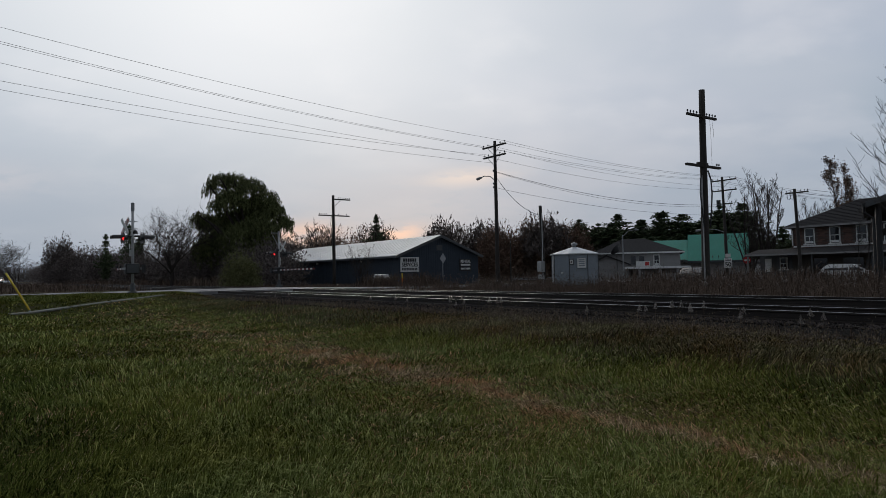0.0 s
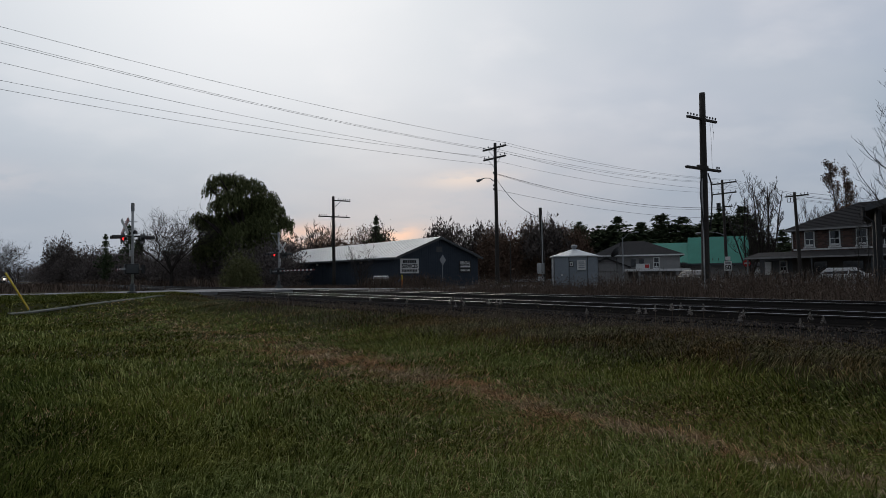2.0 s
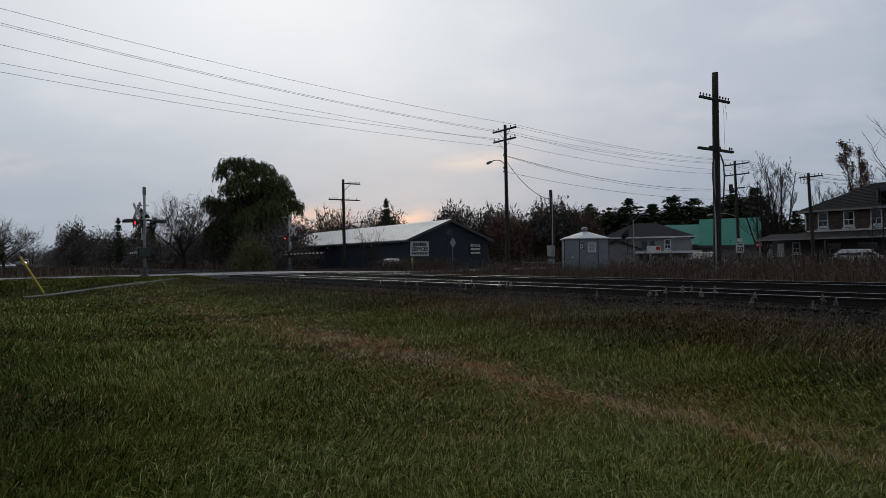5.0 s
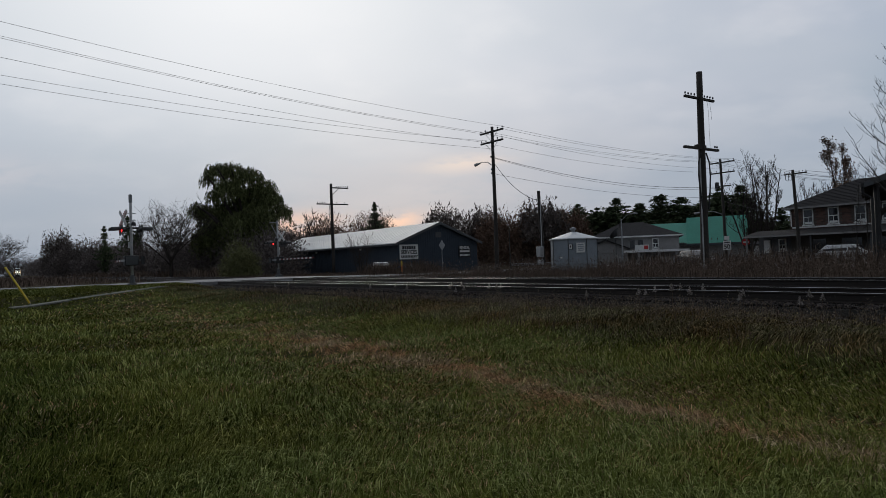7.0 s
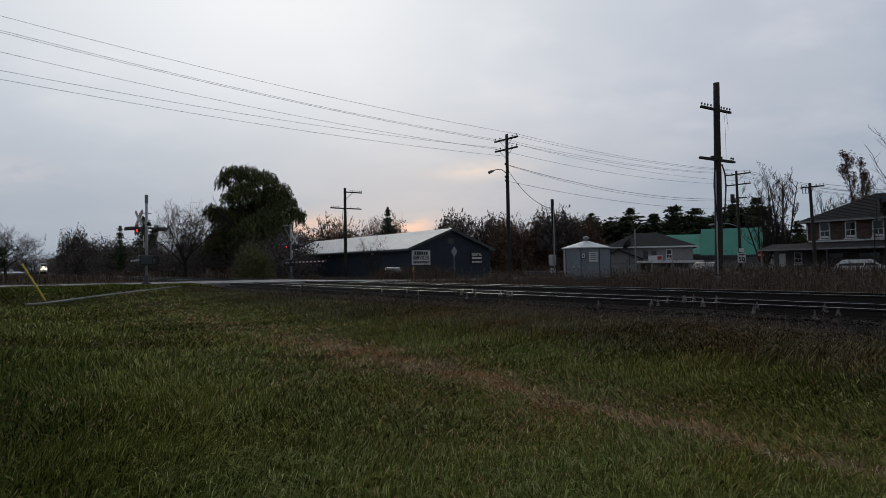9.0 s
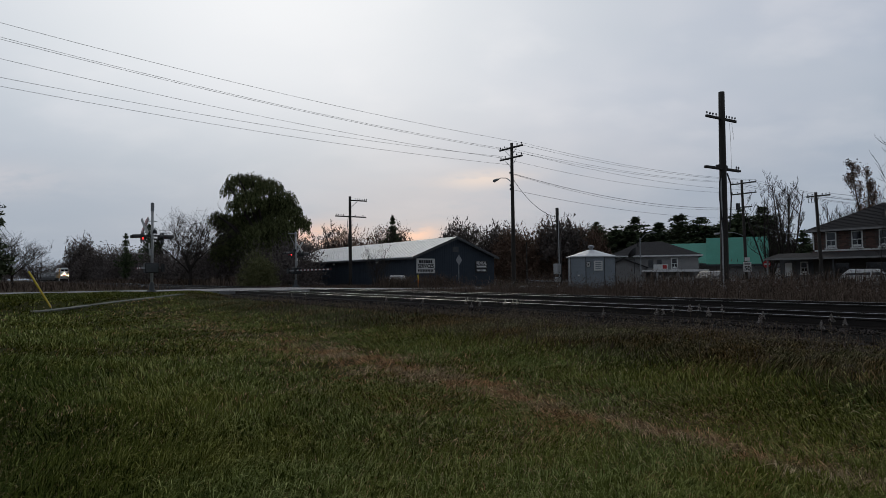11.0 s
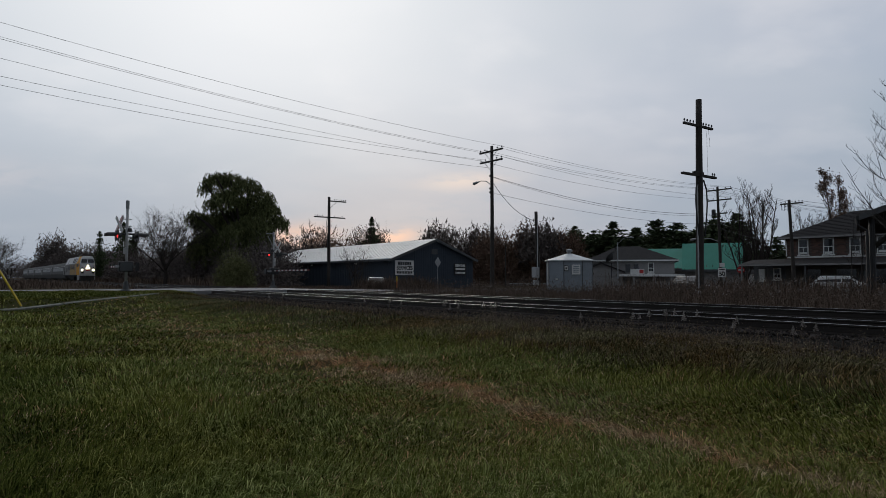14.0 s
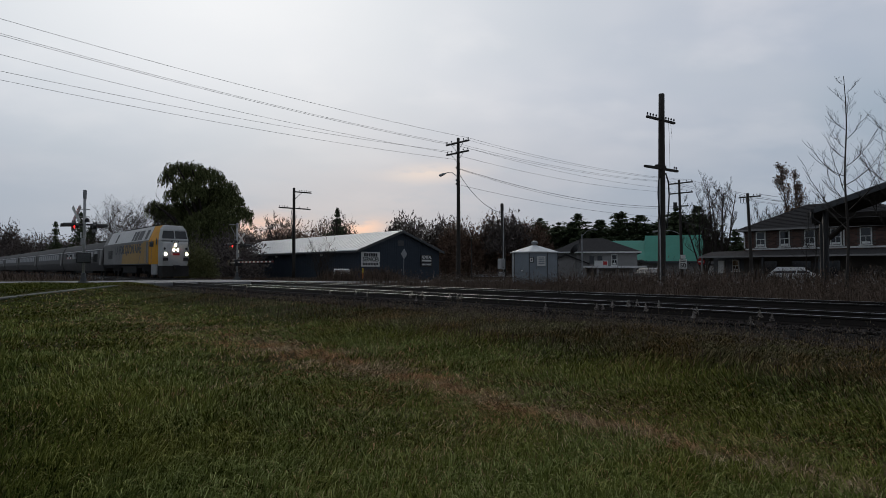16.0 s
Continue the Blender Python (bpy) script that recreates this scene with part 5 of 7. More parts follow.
def fuzzy_tree_mesh(name, seed, h, w, n, thick=0.012, base=0.12):
    """Forked limbs under a rounded crown of fine twigs."""
    rng, rnd = np.random.default_rng(seed), random.Random(seed)
    b = Build()
    limb(b, rnd, Vector((0, 0, 0)), Vector((0.05, 0, 1)), h * 0.6, 0.018 * h, 1, 0.3, 0.2)
    for k in range(13):
        a, t = 6.283 * k / 13 + rnd.random(), rnd.uniform(0.12, 0.45)
        o = Vector((0.05 * h * t * math.cos(a), 0.05 * h * t * math.sin(a), h * t))
        pts, rad = limb(b, rnd, o, Vector((math.cos(a), math.sin(a), rnd.uniform(0.5, 1.5))), h * rnd.uniform(0.42, 0.58), 0.007 * h, 1, 0.12, 0.6)
        for j in range(1, 4):
            for e in (-1, 1):
                limb(b, rnd, pts[j], Vector((math.cos(a + e * 0.8), math.sin(a + e * 0.8), rnd.uniform(0.3, 1.4))), h * rnd.uniform(0.2, 0.34), rad[j] * 0.5, 1, 0.15, 0.7)
    p, f = twig_fan(rng, n, w, h, base, thick)
    bv, tri = np.array(b.v), []
    for q in b.f:
        tri += [(q[0], q[1], q[2]), (q[0], q[2], q[3])] if len(q) == 4 else [q[:3]]
    return fast_mesh(name, np.concatenate([bv, p]), np.concatenate([np.array(tri), f + len(bv)]), "twig")


def sapling_mesh(name, seed, h, r):
    """A straight leader with long side branches that curve upwards."""
    rnd = random.Random(seed)
    b = Build()
    trunk = [Vector((0.10 * math.sin(1.7 * k) * k / 9 - 0.012 * k * k, 0.06 * math.cos(1.3 * k), h * k / 9)) for k in range(10)]
    b.tube(trunk, [r * (1 - 0.09 * k) for k in range(10)], 7, False)

    def branch(p, a, ln, rad, level):
        d = Vector((math.cos(a), math.sin(a), rnd.uniform(0.25, 0.7))).normalized()
        pts = [p]
        for k in range(5):
            d = (d + Vector((rnd.gauss(0, 0.12), rnd.gauss(0, 0.12), 0.2))).normalized()
            pts.append(pts[-1] + d * ln / 5)
        b.tube(pts, [max(rad * (1 - 0.16 * k), 0.004) for k in range(6)], 4 if level == 0 else 3, False)
        if level < 2:
            for k in range(6 if level == 0 else 4):
                j = 1 + k % 4
                branch(pts[j], a + rnd.choice((-1, 1)) * rnd.uniform(0.3, 1.1), ln * rnd.uniform(0.25, 0.5), rad * 0.55, level + 1)
    for k in range(17):
        f = 0.30 + 0.66 * k / 16
        i = min(int(f * 9), 8)
        branch(trunk[i].lerp(trunk[i + 1], f * 9 - i), 2.4 * k + rnd.uniform(-0.4, 0.4), (1.05 - f) * h * 0.42 + 0.35, r * (1.05 - f) * 0.42 + 0.005, 0)
    return b.mesh(name, "wood")


def build_willow():
    rng, rnd = np.random.default_rng(11), random.Random(4)
    w = thing("willow_tree", put(92.0, 32.2, 0, 0.2), "large drooping willow with dull green autumn leaves", "tree")
    b = Build()
    lobes = [(-4.6, 0, 15.0, 2.0), (-6.1, 0.2, 13.9, 1.15), (-2.6, 0.3, 15.0, 1.9), (-0.2, -0.3, 14.0, 2.2), (1.6, 0.2, 12.6, 2.1), (2.7, 0, 11.0, 1.8), (4.4, 0, 9.4, 1.2), (5.1, 0.2, 9.2, 0.8),
             (-7.5, 0, 9.8, 1.5), (-6.2, 0.4, 9.2, 1.7), (-2.6, -1.5, 12.0, 2.8), (0.0, 1.5, 11.0, 2.8), (-3.6, 1.0, 9.4, 2.8), (1.4, -1.6, 8.6, 2.6), (-0.8, -2.2, 7.2, 2.8),
             (-4.5, -1.0, 6.6, 2.6), (-6.6, 0.6, 6.2, 2.0), (1.8, 0.8, 5.8, 2.0)]
    limb(b, rnd, Vector((0, 0, 0)), Vector((0.05, 0, 1)), 9, 0.7, 0, 0.3, 0.15)
    for x, y, z, r in lobes:
        b.tube([(0, 0, 2.2), (x * 0.35, y * 0.35, z * 0.55), (x * 0.8, y * 0.8, z * 0.9), (x, y, z)], [0.35, 0.25, 0.14, 0.05], 6)
    part("trunk", b, "bark", w)
    cent = []
    rot = Matrix.Rotation(radians(-PHI), 3, "Z")
    for x, y, z, r in lobes:
        n = int(56 * r * r)
        v = rng.normal(size=(n, 3))
        v /= np.linalg.norm(v, axis=1)[:, None]
        v[:, 2] = np.abs(v[:, 2]) * 0.9 - 0.25
        start = np.array((x, y, z)) + v * r * rng.uniform(0.55, 1.05, n)[:, None]
        ln = rng.uniform(0.5, 1.6 + 0.26 * max(0.0, 13.5 - z) + 0.8 * (z < 8), n) * (0.55 + 0.45 * r / 3)
        for p, q in zip(start, ln):
            k = max(int(q * 11), 3)
            t = np.linspace(0, 1, k)[:, None]
            out = p - np.array((x, y, z))
            out[2] = 0
            line = p + out * 0.18 * np.sqrt(t) + np.array((0, 0, -1)) * q * t + rng.normal(0, 0.07, (k, 3))
            cent.append(line)
    cent = np.concatenate(cent)
    cent = cent[cent[:, 2] > 0.9]
    turn = np.array(rot)
    p, f = cards(rng, cent, 0.42, 0.9, 0.24)
    part("crown", fast_mesh("crown", p @ turn.T, f, "willow"), "willow", w)
    w.scale = (1.0, 1.0, 1.02)


def spruce_mesh(name, seed, h, w):
    """Uneven tiers of boughs, ragged to all sides."""
    rng = np.random.default_rng(seed)
    tri = []
    n = int(h * 2.2)
    side = rng.uniform(0.6, 1.25, 12)
    for k in range(n):
        t = (k + rng.random()) / n
        z = h * (0.06 + 0.94 * t)
        full = min(1.0, 1.35 * (1 - t) ** 0.62) * (0.72 + 0.28 * math.sin(11 * t + seed))
        for j in range(9):
            a = 6.283 * (j + rng.random()) / 9
            r = (w / 2 * full * side[int(a / 6.2832 * 12) % 12] * rng.uniform(0.55, 1.15)) + 0.1
            m = int(12 + 4.5 * r)
            for q in range(m):
                u = (q + rng.random()) / m
                c = np.array((math.cos(a) * r * u, math.sin(a) * r * u, z - 0.22 * r * u + 0.2 * r * u * u + rng.normal(0, 0.12)))
                e = np.array((math.cos(a + rng.normal(0, 0.9)), math.sin(a + rng.normal(0, 0.9)), rng.normal(-0.1, 0.5)))
                s = np.array((-math.sin(a), math.cos(a), rng.normal(0, 0.6)))
                ln = 0.30 + 0.055 * r
                tri.append((c - s * ln * 0.4, c + s * ln * 0.4, c + e * ln))
    v = np.array(tri).reshape(-1, 3)
    return fast_mesh(name, v, np.arange(len(v)).reshape(-1, 3), "spruce")


def build_trees():
    rng = np.random.default_rng(3)
    build_willow()
    # olive shrub under the willow
    p, f = twig_fan(rng, 2600, 4.6, 4.2, -0.36, 0.02)
    shrub = thing("shrub", put(72.0, 23.9), "rounded olive-green shrub before the willow", "shrub")
    part("crown", fast_mesh("crown", p, f, "shrub"), "shrub", shrub)
    v = p[3::4] * np.array([0.95, 0.95, 0.97])
    q, g = cards(rng, np.repeat(v, 3, 0) + rng.normal(0, 0.15, (len(v) * 3, 3)), 0.2, 0.4)
    part("foliage", fast_mesh("foliage", q, g, "shrub"), "shrub", shrub)

    # bare broad tree beside the willow, and others like it
    broad = broad_tree_mesh("bare_crown", 21, 12.0)
    fuzzy = fuzzy_tree_mesh("bare_crown", 27, 11.8, 10.0, 4200, 0.016)
    small = bare_tree_mesh("bare_crown", 22, 9.0, 0.16, 0.9, 3, 5, 0.2, 0.3, 3, 0.012)
    upright = bare_tree_mesh("bare_crown", 23, 13.0, 0.22, 0.55, 3, 6, 0.12, 0.5, 5, 0.016)
    sapling = sapling_mesh("bare_crown", 24, 11.3, 0.085)
    for s, d, mesh, turn, k, label in (
            (94.0, 21.6, broad, 10, 0.95, "leafless broad-crowned tree beside the willow"),
            (90.0, 1.2, broad, 80, 0.58, "leafless spreading tree beyond the road"),
            (93.0, -1.6, broad, 150, 0.50, "leafless spreading tree beyond the road"),
            (104.0, 4.4, small, 40, 0.6, "thin leafless tree near the railway tracks"),
            (58.0, 31.6, small, 0, 0.55, "small leafless shrub-like tree before the warehouse"),
            (56.5, 30.2, small, 120, 0.42, "small leafless shrub-like tree before the warehouse"),
            (44.9, 83.0, upright, 30, 1.15, "tall leafless tree with upright branches beside the brick house"),
            (46.4, 82.0, upright, 100, 1.0, "tall leafless tree with upright branches beside the brick house"),
            (48.8, 104.0, upright, 70, 1.0, "leafless tree rising behind the brick house"),
            (44.0, 104.0, upright, 200, 1.05, "leafless tree rising behind the brick house"),
            (39.0, 100.0, upright, 140, 1.0, "leafless tree rising behind the brick house"),
            (88.0, 63.0, fuzzy, 200, 0.88, "grey leafless tree behind the warehouse"),
            (84.0, 68.0, fuzzy, 60, 0.84, "grey leafless tree behind the warehouse"),
            (74.0, 72.0, fuzzy, 260, 0.86, "grey leafless tree behind the equipment hut"),
            (98.0, 55.0, upright, 300, 0.9, "grey leafless tree behind the warehouse"),
            (104.0, 48.0, upright, 20, 0.9, "grey leafless tree behind the warehouse"),
            (111.0, 42.0, upright, 90, 0.95, "grey leafless tree behind the warehouse"),
            (13.5, 38.0, sapling, 20, 1.0, "slender leafless sapling beside the open shelter"),
            (11.2, 36.6, sapling, 140, 0.95, "slender leafless sapling beside the open shelter"),
            (9.6, 39.4, sapling, 250, 0.85, "slender leafless sapling beside the open shelter"),
            (20.5, 50.0, sapling, 60, 0.5, "young leafless sapling before the brick house"),
            (18.6, 47.0, sapling, 200, 0.55, "young leafless sapling before the brick house")):
        t = thing("bare_tree", put(s, d, turn), label, "tree", "bare trees")
        t.scale = (k, k, k)
        part("crown", mesh, "bark", t)

    # the tree that has kept some leaves, behind the house
    leafy = thing("sparse_leafy_tree", put(36.3, 78.0 + 7), "tall slim tree keeping sparse tan leaves behind the brick house", "tree")
    lm = bare_tree_mesh("limbs", 31, 18.5, 0.25, 0.42, 3, 6, 0.3, 0.55, 2, 0.016)
    part("crown", lm, "bark", leafy)
    co = np.empty(len(lm.vertices) * 3, np.float32)
    lm.vertices.foreach_get("co", co)
    co = co.reshape(-1, 3)
    co = co[co[:, 2] > 7.5]
    pick = co[rng.integers(0, len(co), 3600)] + rng.normal(0, 0.2, (3600, 3))
    p, f = cards(rng, pick, 0.19, 0.3, 0.6)
    part("foliage", fast_mesh("foliage", p, f, "russet"), "russet", leafy)

    # conifers; a second, lower row closes the gaps
    shapes = [spruce_mesh("crown", 40 + k, 12.0, 9.0) for k in range(6)]
    for i, (s, d, h, w) in enumerate(((152, 26.5, 13.0, 6.0), (170, 24.6, 12.0, 4.5), (155, 29, 10.5, 6.0), (84, -1.2, 10.5, 7), (80, -3.2, 10.0, 7.5), (101, 57.5, 12.2, 5.0),
                                      (92, 87, 9.5, 8), (90, 91, 11.0, 8), (87, 94, 12.0, 8), (84, 96, 11.0, 8), (81, 98, 13.0, 8), (78, 101, 11.8, 8), (75, 103, 13.2, 9), (72, 105, 12.4, 8), (69, 107, 11.5, 9),
                                      (67, 109, 13.6, 9), (64, 111, 14.2, 8), (59, 115, 9.5, 6),
                                      (97, 92, 9, 10), (93, 97, 10, 10), (88, 101, 10.5, 11), (84, 104, 10, 11), (79, 108, 11.5, 11), (74, 111, 11, 11), (70, 114, 12.5, 11),
                                      (91, 89, 10.2, 9), (86, 92, 9.6, 9), (82, 97, 10.8, 9), (77, 99, 10.6, 9), (73, 104, 11.2, 9), (68, 106, 11, 9), (63, 110, 12, 9))):
        w *= 1.7 if i > 5 else 1.0
        h *= 0.92 if i > 5 else 1.0
        t = thing("spruce_tree", put(s, d, i * 37), "dark green spruce with drooping boughs on the skyline", "tree", "spruces")
        part("trunk", Build().tube([(0, 0, 0), (0, 0, h * 0.95)], [0.22, 0.03], 6), "bark", t)
        crown = part("crown", shapes[i % 6], "spruce", t)
        crown.scale = (w / 9.0, w / 9.0, h / 12.0)

    # round bushes of bare twigs and russet leaves
    def bush(s, d, w, h, mat, label, n=4200, leaf=0):
        t = thing("tree_clump", put(s, d, w * 20), label, "trees", "tree clumps")
        p, f = twig_fan(rng, n * 2, w, h, -0.36, 0.0014 * h + 0.016)
        part("crown", fast_mesh("crown", p, f, mat), mat, t)
        if leaf:
            v = p[3::4]
            v = v[rng.integers(0, len(v), leaf)] + rng.normal(0, 0.25, (leaf, 3))
            q, g = cards(rng, v, 0.24, 0.2, 0.6)
            part("foliage", fast_mesh("foliage", q, g, mat), mat, t)
        for k in range(3):
            part("stem", Build().tube([(0.3 * k, 0.2, 0), (w * 0.1 * (k - 1), 0, h * 0.4), (w * 0.2 * (k - 1), w * 0.05, h * 0.75)], [0.22, 0.14, 0.04], 6), "bark", t)
    for s, d, w, h in ((312, 28.5, 15, 18.5), (232, 28, 18, 11.5), (250, 36, 16, 12), (228, 24.2, 10, 8.5), (205, 36, 18, 10.5)):
        bush(s, d, w, h, "twig", "big rounded clump of leafless grey-brown trees", 4800)
    for s, d, w, h in ((79, 67, 9, 8.2), (77, 73, 9.5, 9.2), (73.5, 77, 8, 8.4)):
        bush(s, d, w, h, "russet", "rounded russet-brown clump of autumn trees", 6500, 9000)
    for s, d, w, h in ((126, 60, 16, 11), (138, 52, 16, 11.5), (147, 44, 15, 11), (120, 68, 14, 11)):
        bush(s, d, w, h, "russet", "distant russet-brown clump of autumn trees", 4500, 5000)

    # low dark brush that closes the distance, as one woody mass a stretch
    def brush(name, spots, label):
        vs, fs, k = [], [], 0
        for s, d, w, h, n in spots:
            p, f = twig_fan(rng, int(n * 2.1), w, h, -0.38, max(0.020, 0.00022 * s))
            x, y, _ = W(s, d)
            p = p + np.array((x, y, float(height(s, d)) - 0.1))
            vs.append(p)
            fs.append(f + k)
            k += len(p)
        fast_mesh(name, np.concatenate(vs), np.concatenate(fs), "brush", label, "brush")
    r = random.Random(9)
    spots = []
    for k in range(60):                      # beyond the tracks, from far off up to the willow
        s = 74 + 4.2 * k
        spots.append((s, 26 + r.uniform(-1, 6), r.uniform(7, 11), r.uniform(4.2, 6.5) + 0.010 * s, 1500))
    for k in range(26):
        spots.append((105 + 8 * k, 40 + r.uniform(-4, 12), r.uniform(10, 16), r.uniform(7, 9.5), 1300))
    brush("brushwood", spots, "dense grey-brown leafless brushwood beyond the railway tracks")
    spots = []
    for k in range(22):                      # behind the warehouse and the houses
        spots.append((118 - 2.6 * k + r.uniform(-2, 2), 48 + 3.4 * k, r.uniform(9, 14), r.uniform(5.5, 7.5), 1300))
    for k in range(14):
        spots.append((90 - 4 * k, 95 + 3 * k, 12, r.uniform(6, 8), 1100))
    for k in range(20):
        spots.append((150 - 4 * k, 70 + 5 * k, 16, r.uniform(8, 10), 1000))
    spots += [(55.0, 75.5, 3.6, 4.0, 1100), (54.0, 77.2, 3.0, 3.2, 800)]
    brush("brushwood", spots, "dense dark leafless brushwood behind the buildings")
    spots = []
    for k in range(26):                      # on this side of the tracks, beyond the road
        spots.append((60 + 3.5 * k + r.uniform(-1, 1), -5 - 0.75 * k + r.uniform(-3, 3) if k % 2 else -3.2 - 0.3 * k, r.uniform(4, 7), r.uniform(2.8, 4.4), 1100))
    for k in range(14):
        spots.append((150 + 25 * k, 2 - r.uniform(0, 14), 12, r.uniform(5, 8), 900))
    for s, d, w, h in ((300, 31, 16, 11), (350, 33, 18, 12), (400, 35, 18, 12), (460, 38, 20, 13), (520, 40, 22, 14), (600, 44, 24, 14), (700, 50, 26, 15), (270, 29, 14, 10)):
        spots.append((s, d, w, h, 1100))
    spots += [(925, 20, 70, 24, 4500), (920, -22, 60, 24, 2500), (930, 64, 60, 24, 3500)]
    for k in range(16):                      # the far end of the line
        spots.append((440 + 24 * k, (44, 62, -8, 84)[k % 4], 26, 13, 800))
    brush("brushwood", spots, "dense grey-brown brushwood beside the road")


def blades(rng, s, d, z, h, w, bend, colour_mat, name, label, category, heading=None, spread=3.2):
    """Bent blades at the places, three triangles each; heading gives the way they lie."""
    n = len(s)
    x, y = -NY * s + NX * d, NX * s + NY * d
    lie = rng.uniform(0, 6.283, n) if heading is None else heading + rng.normal(0, spread, n)
    a = lie + 1.57 + rng.normal(0, 0.5, n)
    ca, sa = np.cos(a), np.sin(a)
    lx, ly = np.cos(lie) * bend * h, np.sin(lie) * bend * h
    p = np.stack([
        np.stack([x - ca * w, y - sa * w, z - 0.01], 1), np.stack([x + ca * w, y + sa * w, z - 0.01], 1),
        np.stack([x + ca * w * 0.8 + lx * 0.4, y + sa * w * 0.8 + ly * 0.4, z + h * 0.66], 1), np.stack([x - ca * w * 0.8 + lx * 0.4, y - sa * w * 0.8 + ly * 0.4, z + h * 0.66], 1),
        np.stack([x + lx, y + ly, z + h * (1.0 - 0.30 * np.minimum(bend, 2.2))], 1)], 1).reshape(-1, 3)
    f = (np.array([(0, 1, 2), (0, 2, 3), (3, 2, 4)])[None] + 5 * np.arange(n)[:, None, None]).reshape(-1, 3)
    return fast_mesh(name, p, f, colour_mat, label, category)


def blade_material(name, dark, mid, pale, tint, tint_scale, tint_amount):
    """Leaf blades: a random shade a blade, drifting towards another tint in soft patches."""
    m = bpy.data.materials.new(name)
    m.use_nodes = True
    nt = m.node_tree
    N, L = nt.nodes.new, nt.links.new
    b = nt.nodes["Principled BSDF"]
    b.inputs["Roughness"].default_value, b.inputs["Specular IOR Level"].default_value = 1.0, 0.02
    ramp = N("ShaderNodeValToRGB")
    ramp.color_ramp.elements[0].color, ramp.color_ramp.elements[1].color = (*dark, 1), (*pale, 1)
    ramp.color_ramp.elements[0].position, ramp.color_ramp.elements[1].position = 0.05, 1.0
    ramp.color_ramp.elements.new(0.68).color = (*mid, 1)
    L(N("ShaderNodeNewGeometry").outputs["Random Per Island"], ramp.inputs[0])
    co, no, fine = N("ShaderNodeTexCoord"), N("ShaderNodeTexNoise"), N("ShaderNodeTexNoise")
    for node, sc in ((no, tint_scale), (fine, tint_scale * 4.5)):
        node.inputs["Scale"].default_value, node.inputs["Detail"].default_value = sc, 3
        L(co.outputs["Object"], node.inputs["Vector"])
    add = N("ShaderNodeMath")
    add.operation = "MULTIPLY_ADD"
    L(fine.outputs["Fac"], add.inputs[0])
    add.inputs[1].default_value = 0.5
    L(no.outputs["Fac"], add.inputs[2])
    rng = N("ShaderNodeMapRange")
    rng.interpolation_type = "SMOOTHSTEP"
    for key, val in (("From Min", 0.62), ("From Max", 0.88), ("To Max", tint_amount)):
        rng.inputs[key].default_value = val
    L(add.outputs[0], rng.inputs["Value"])
    mx = N("ShaderNodeMix")
    mx.data_type, mx.blend_type = "RGBA", "MULTIPLY"
    L(rng.outputs[0], mx.inputs[0])
    L(ramp.outputs[0], mx.inputs[6])
    mx.inputs[7].default_value = (*tint, 1)
    L(mx.outputs[2], b.inputs["Base Color"])
    MAT[name] = m
    return name


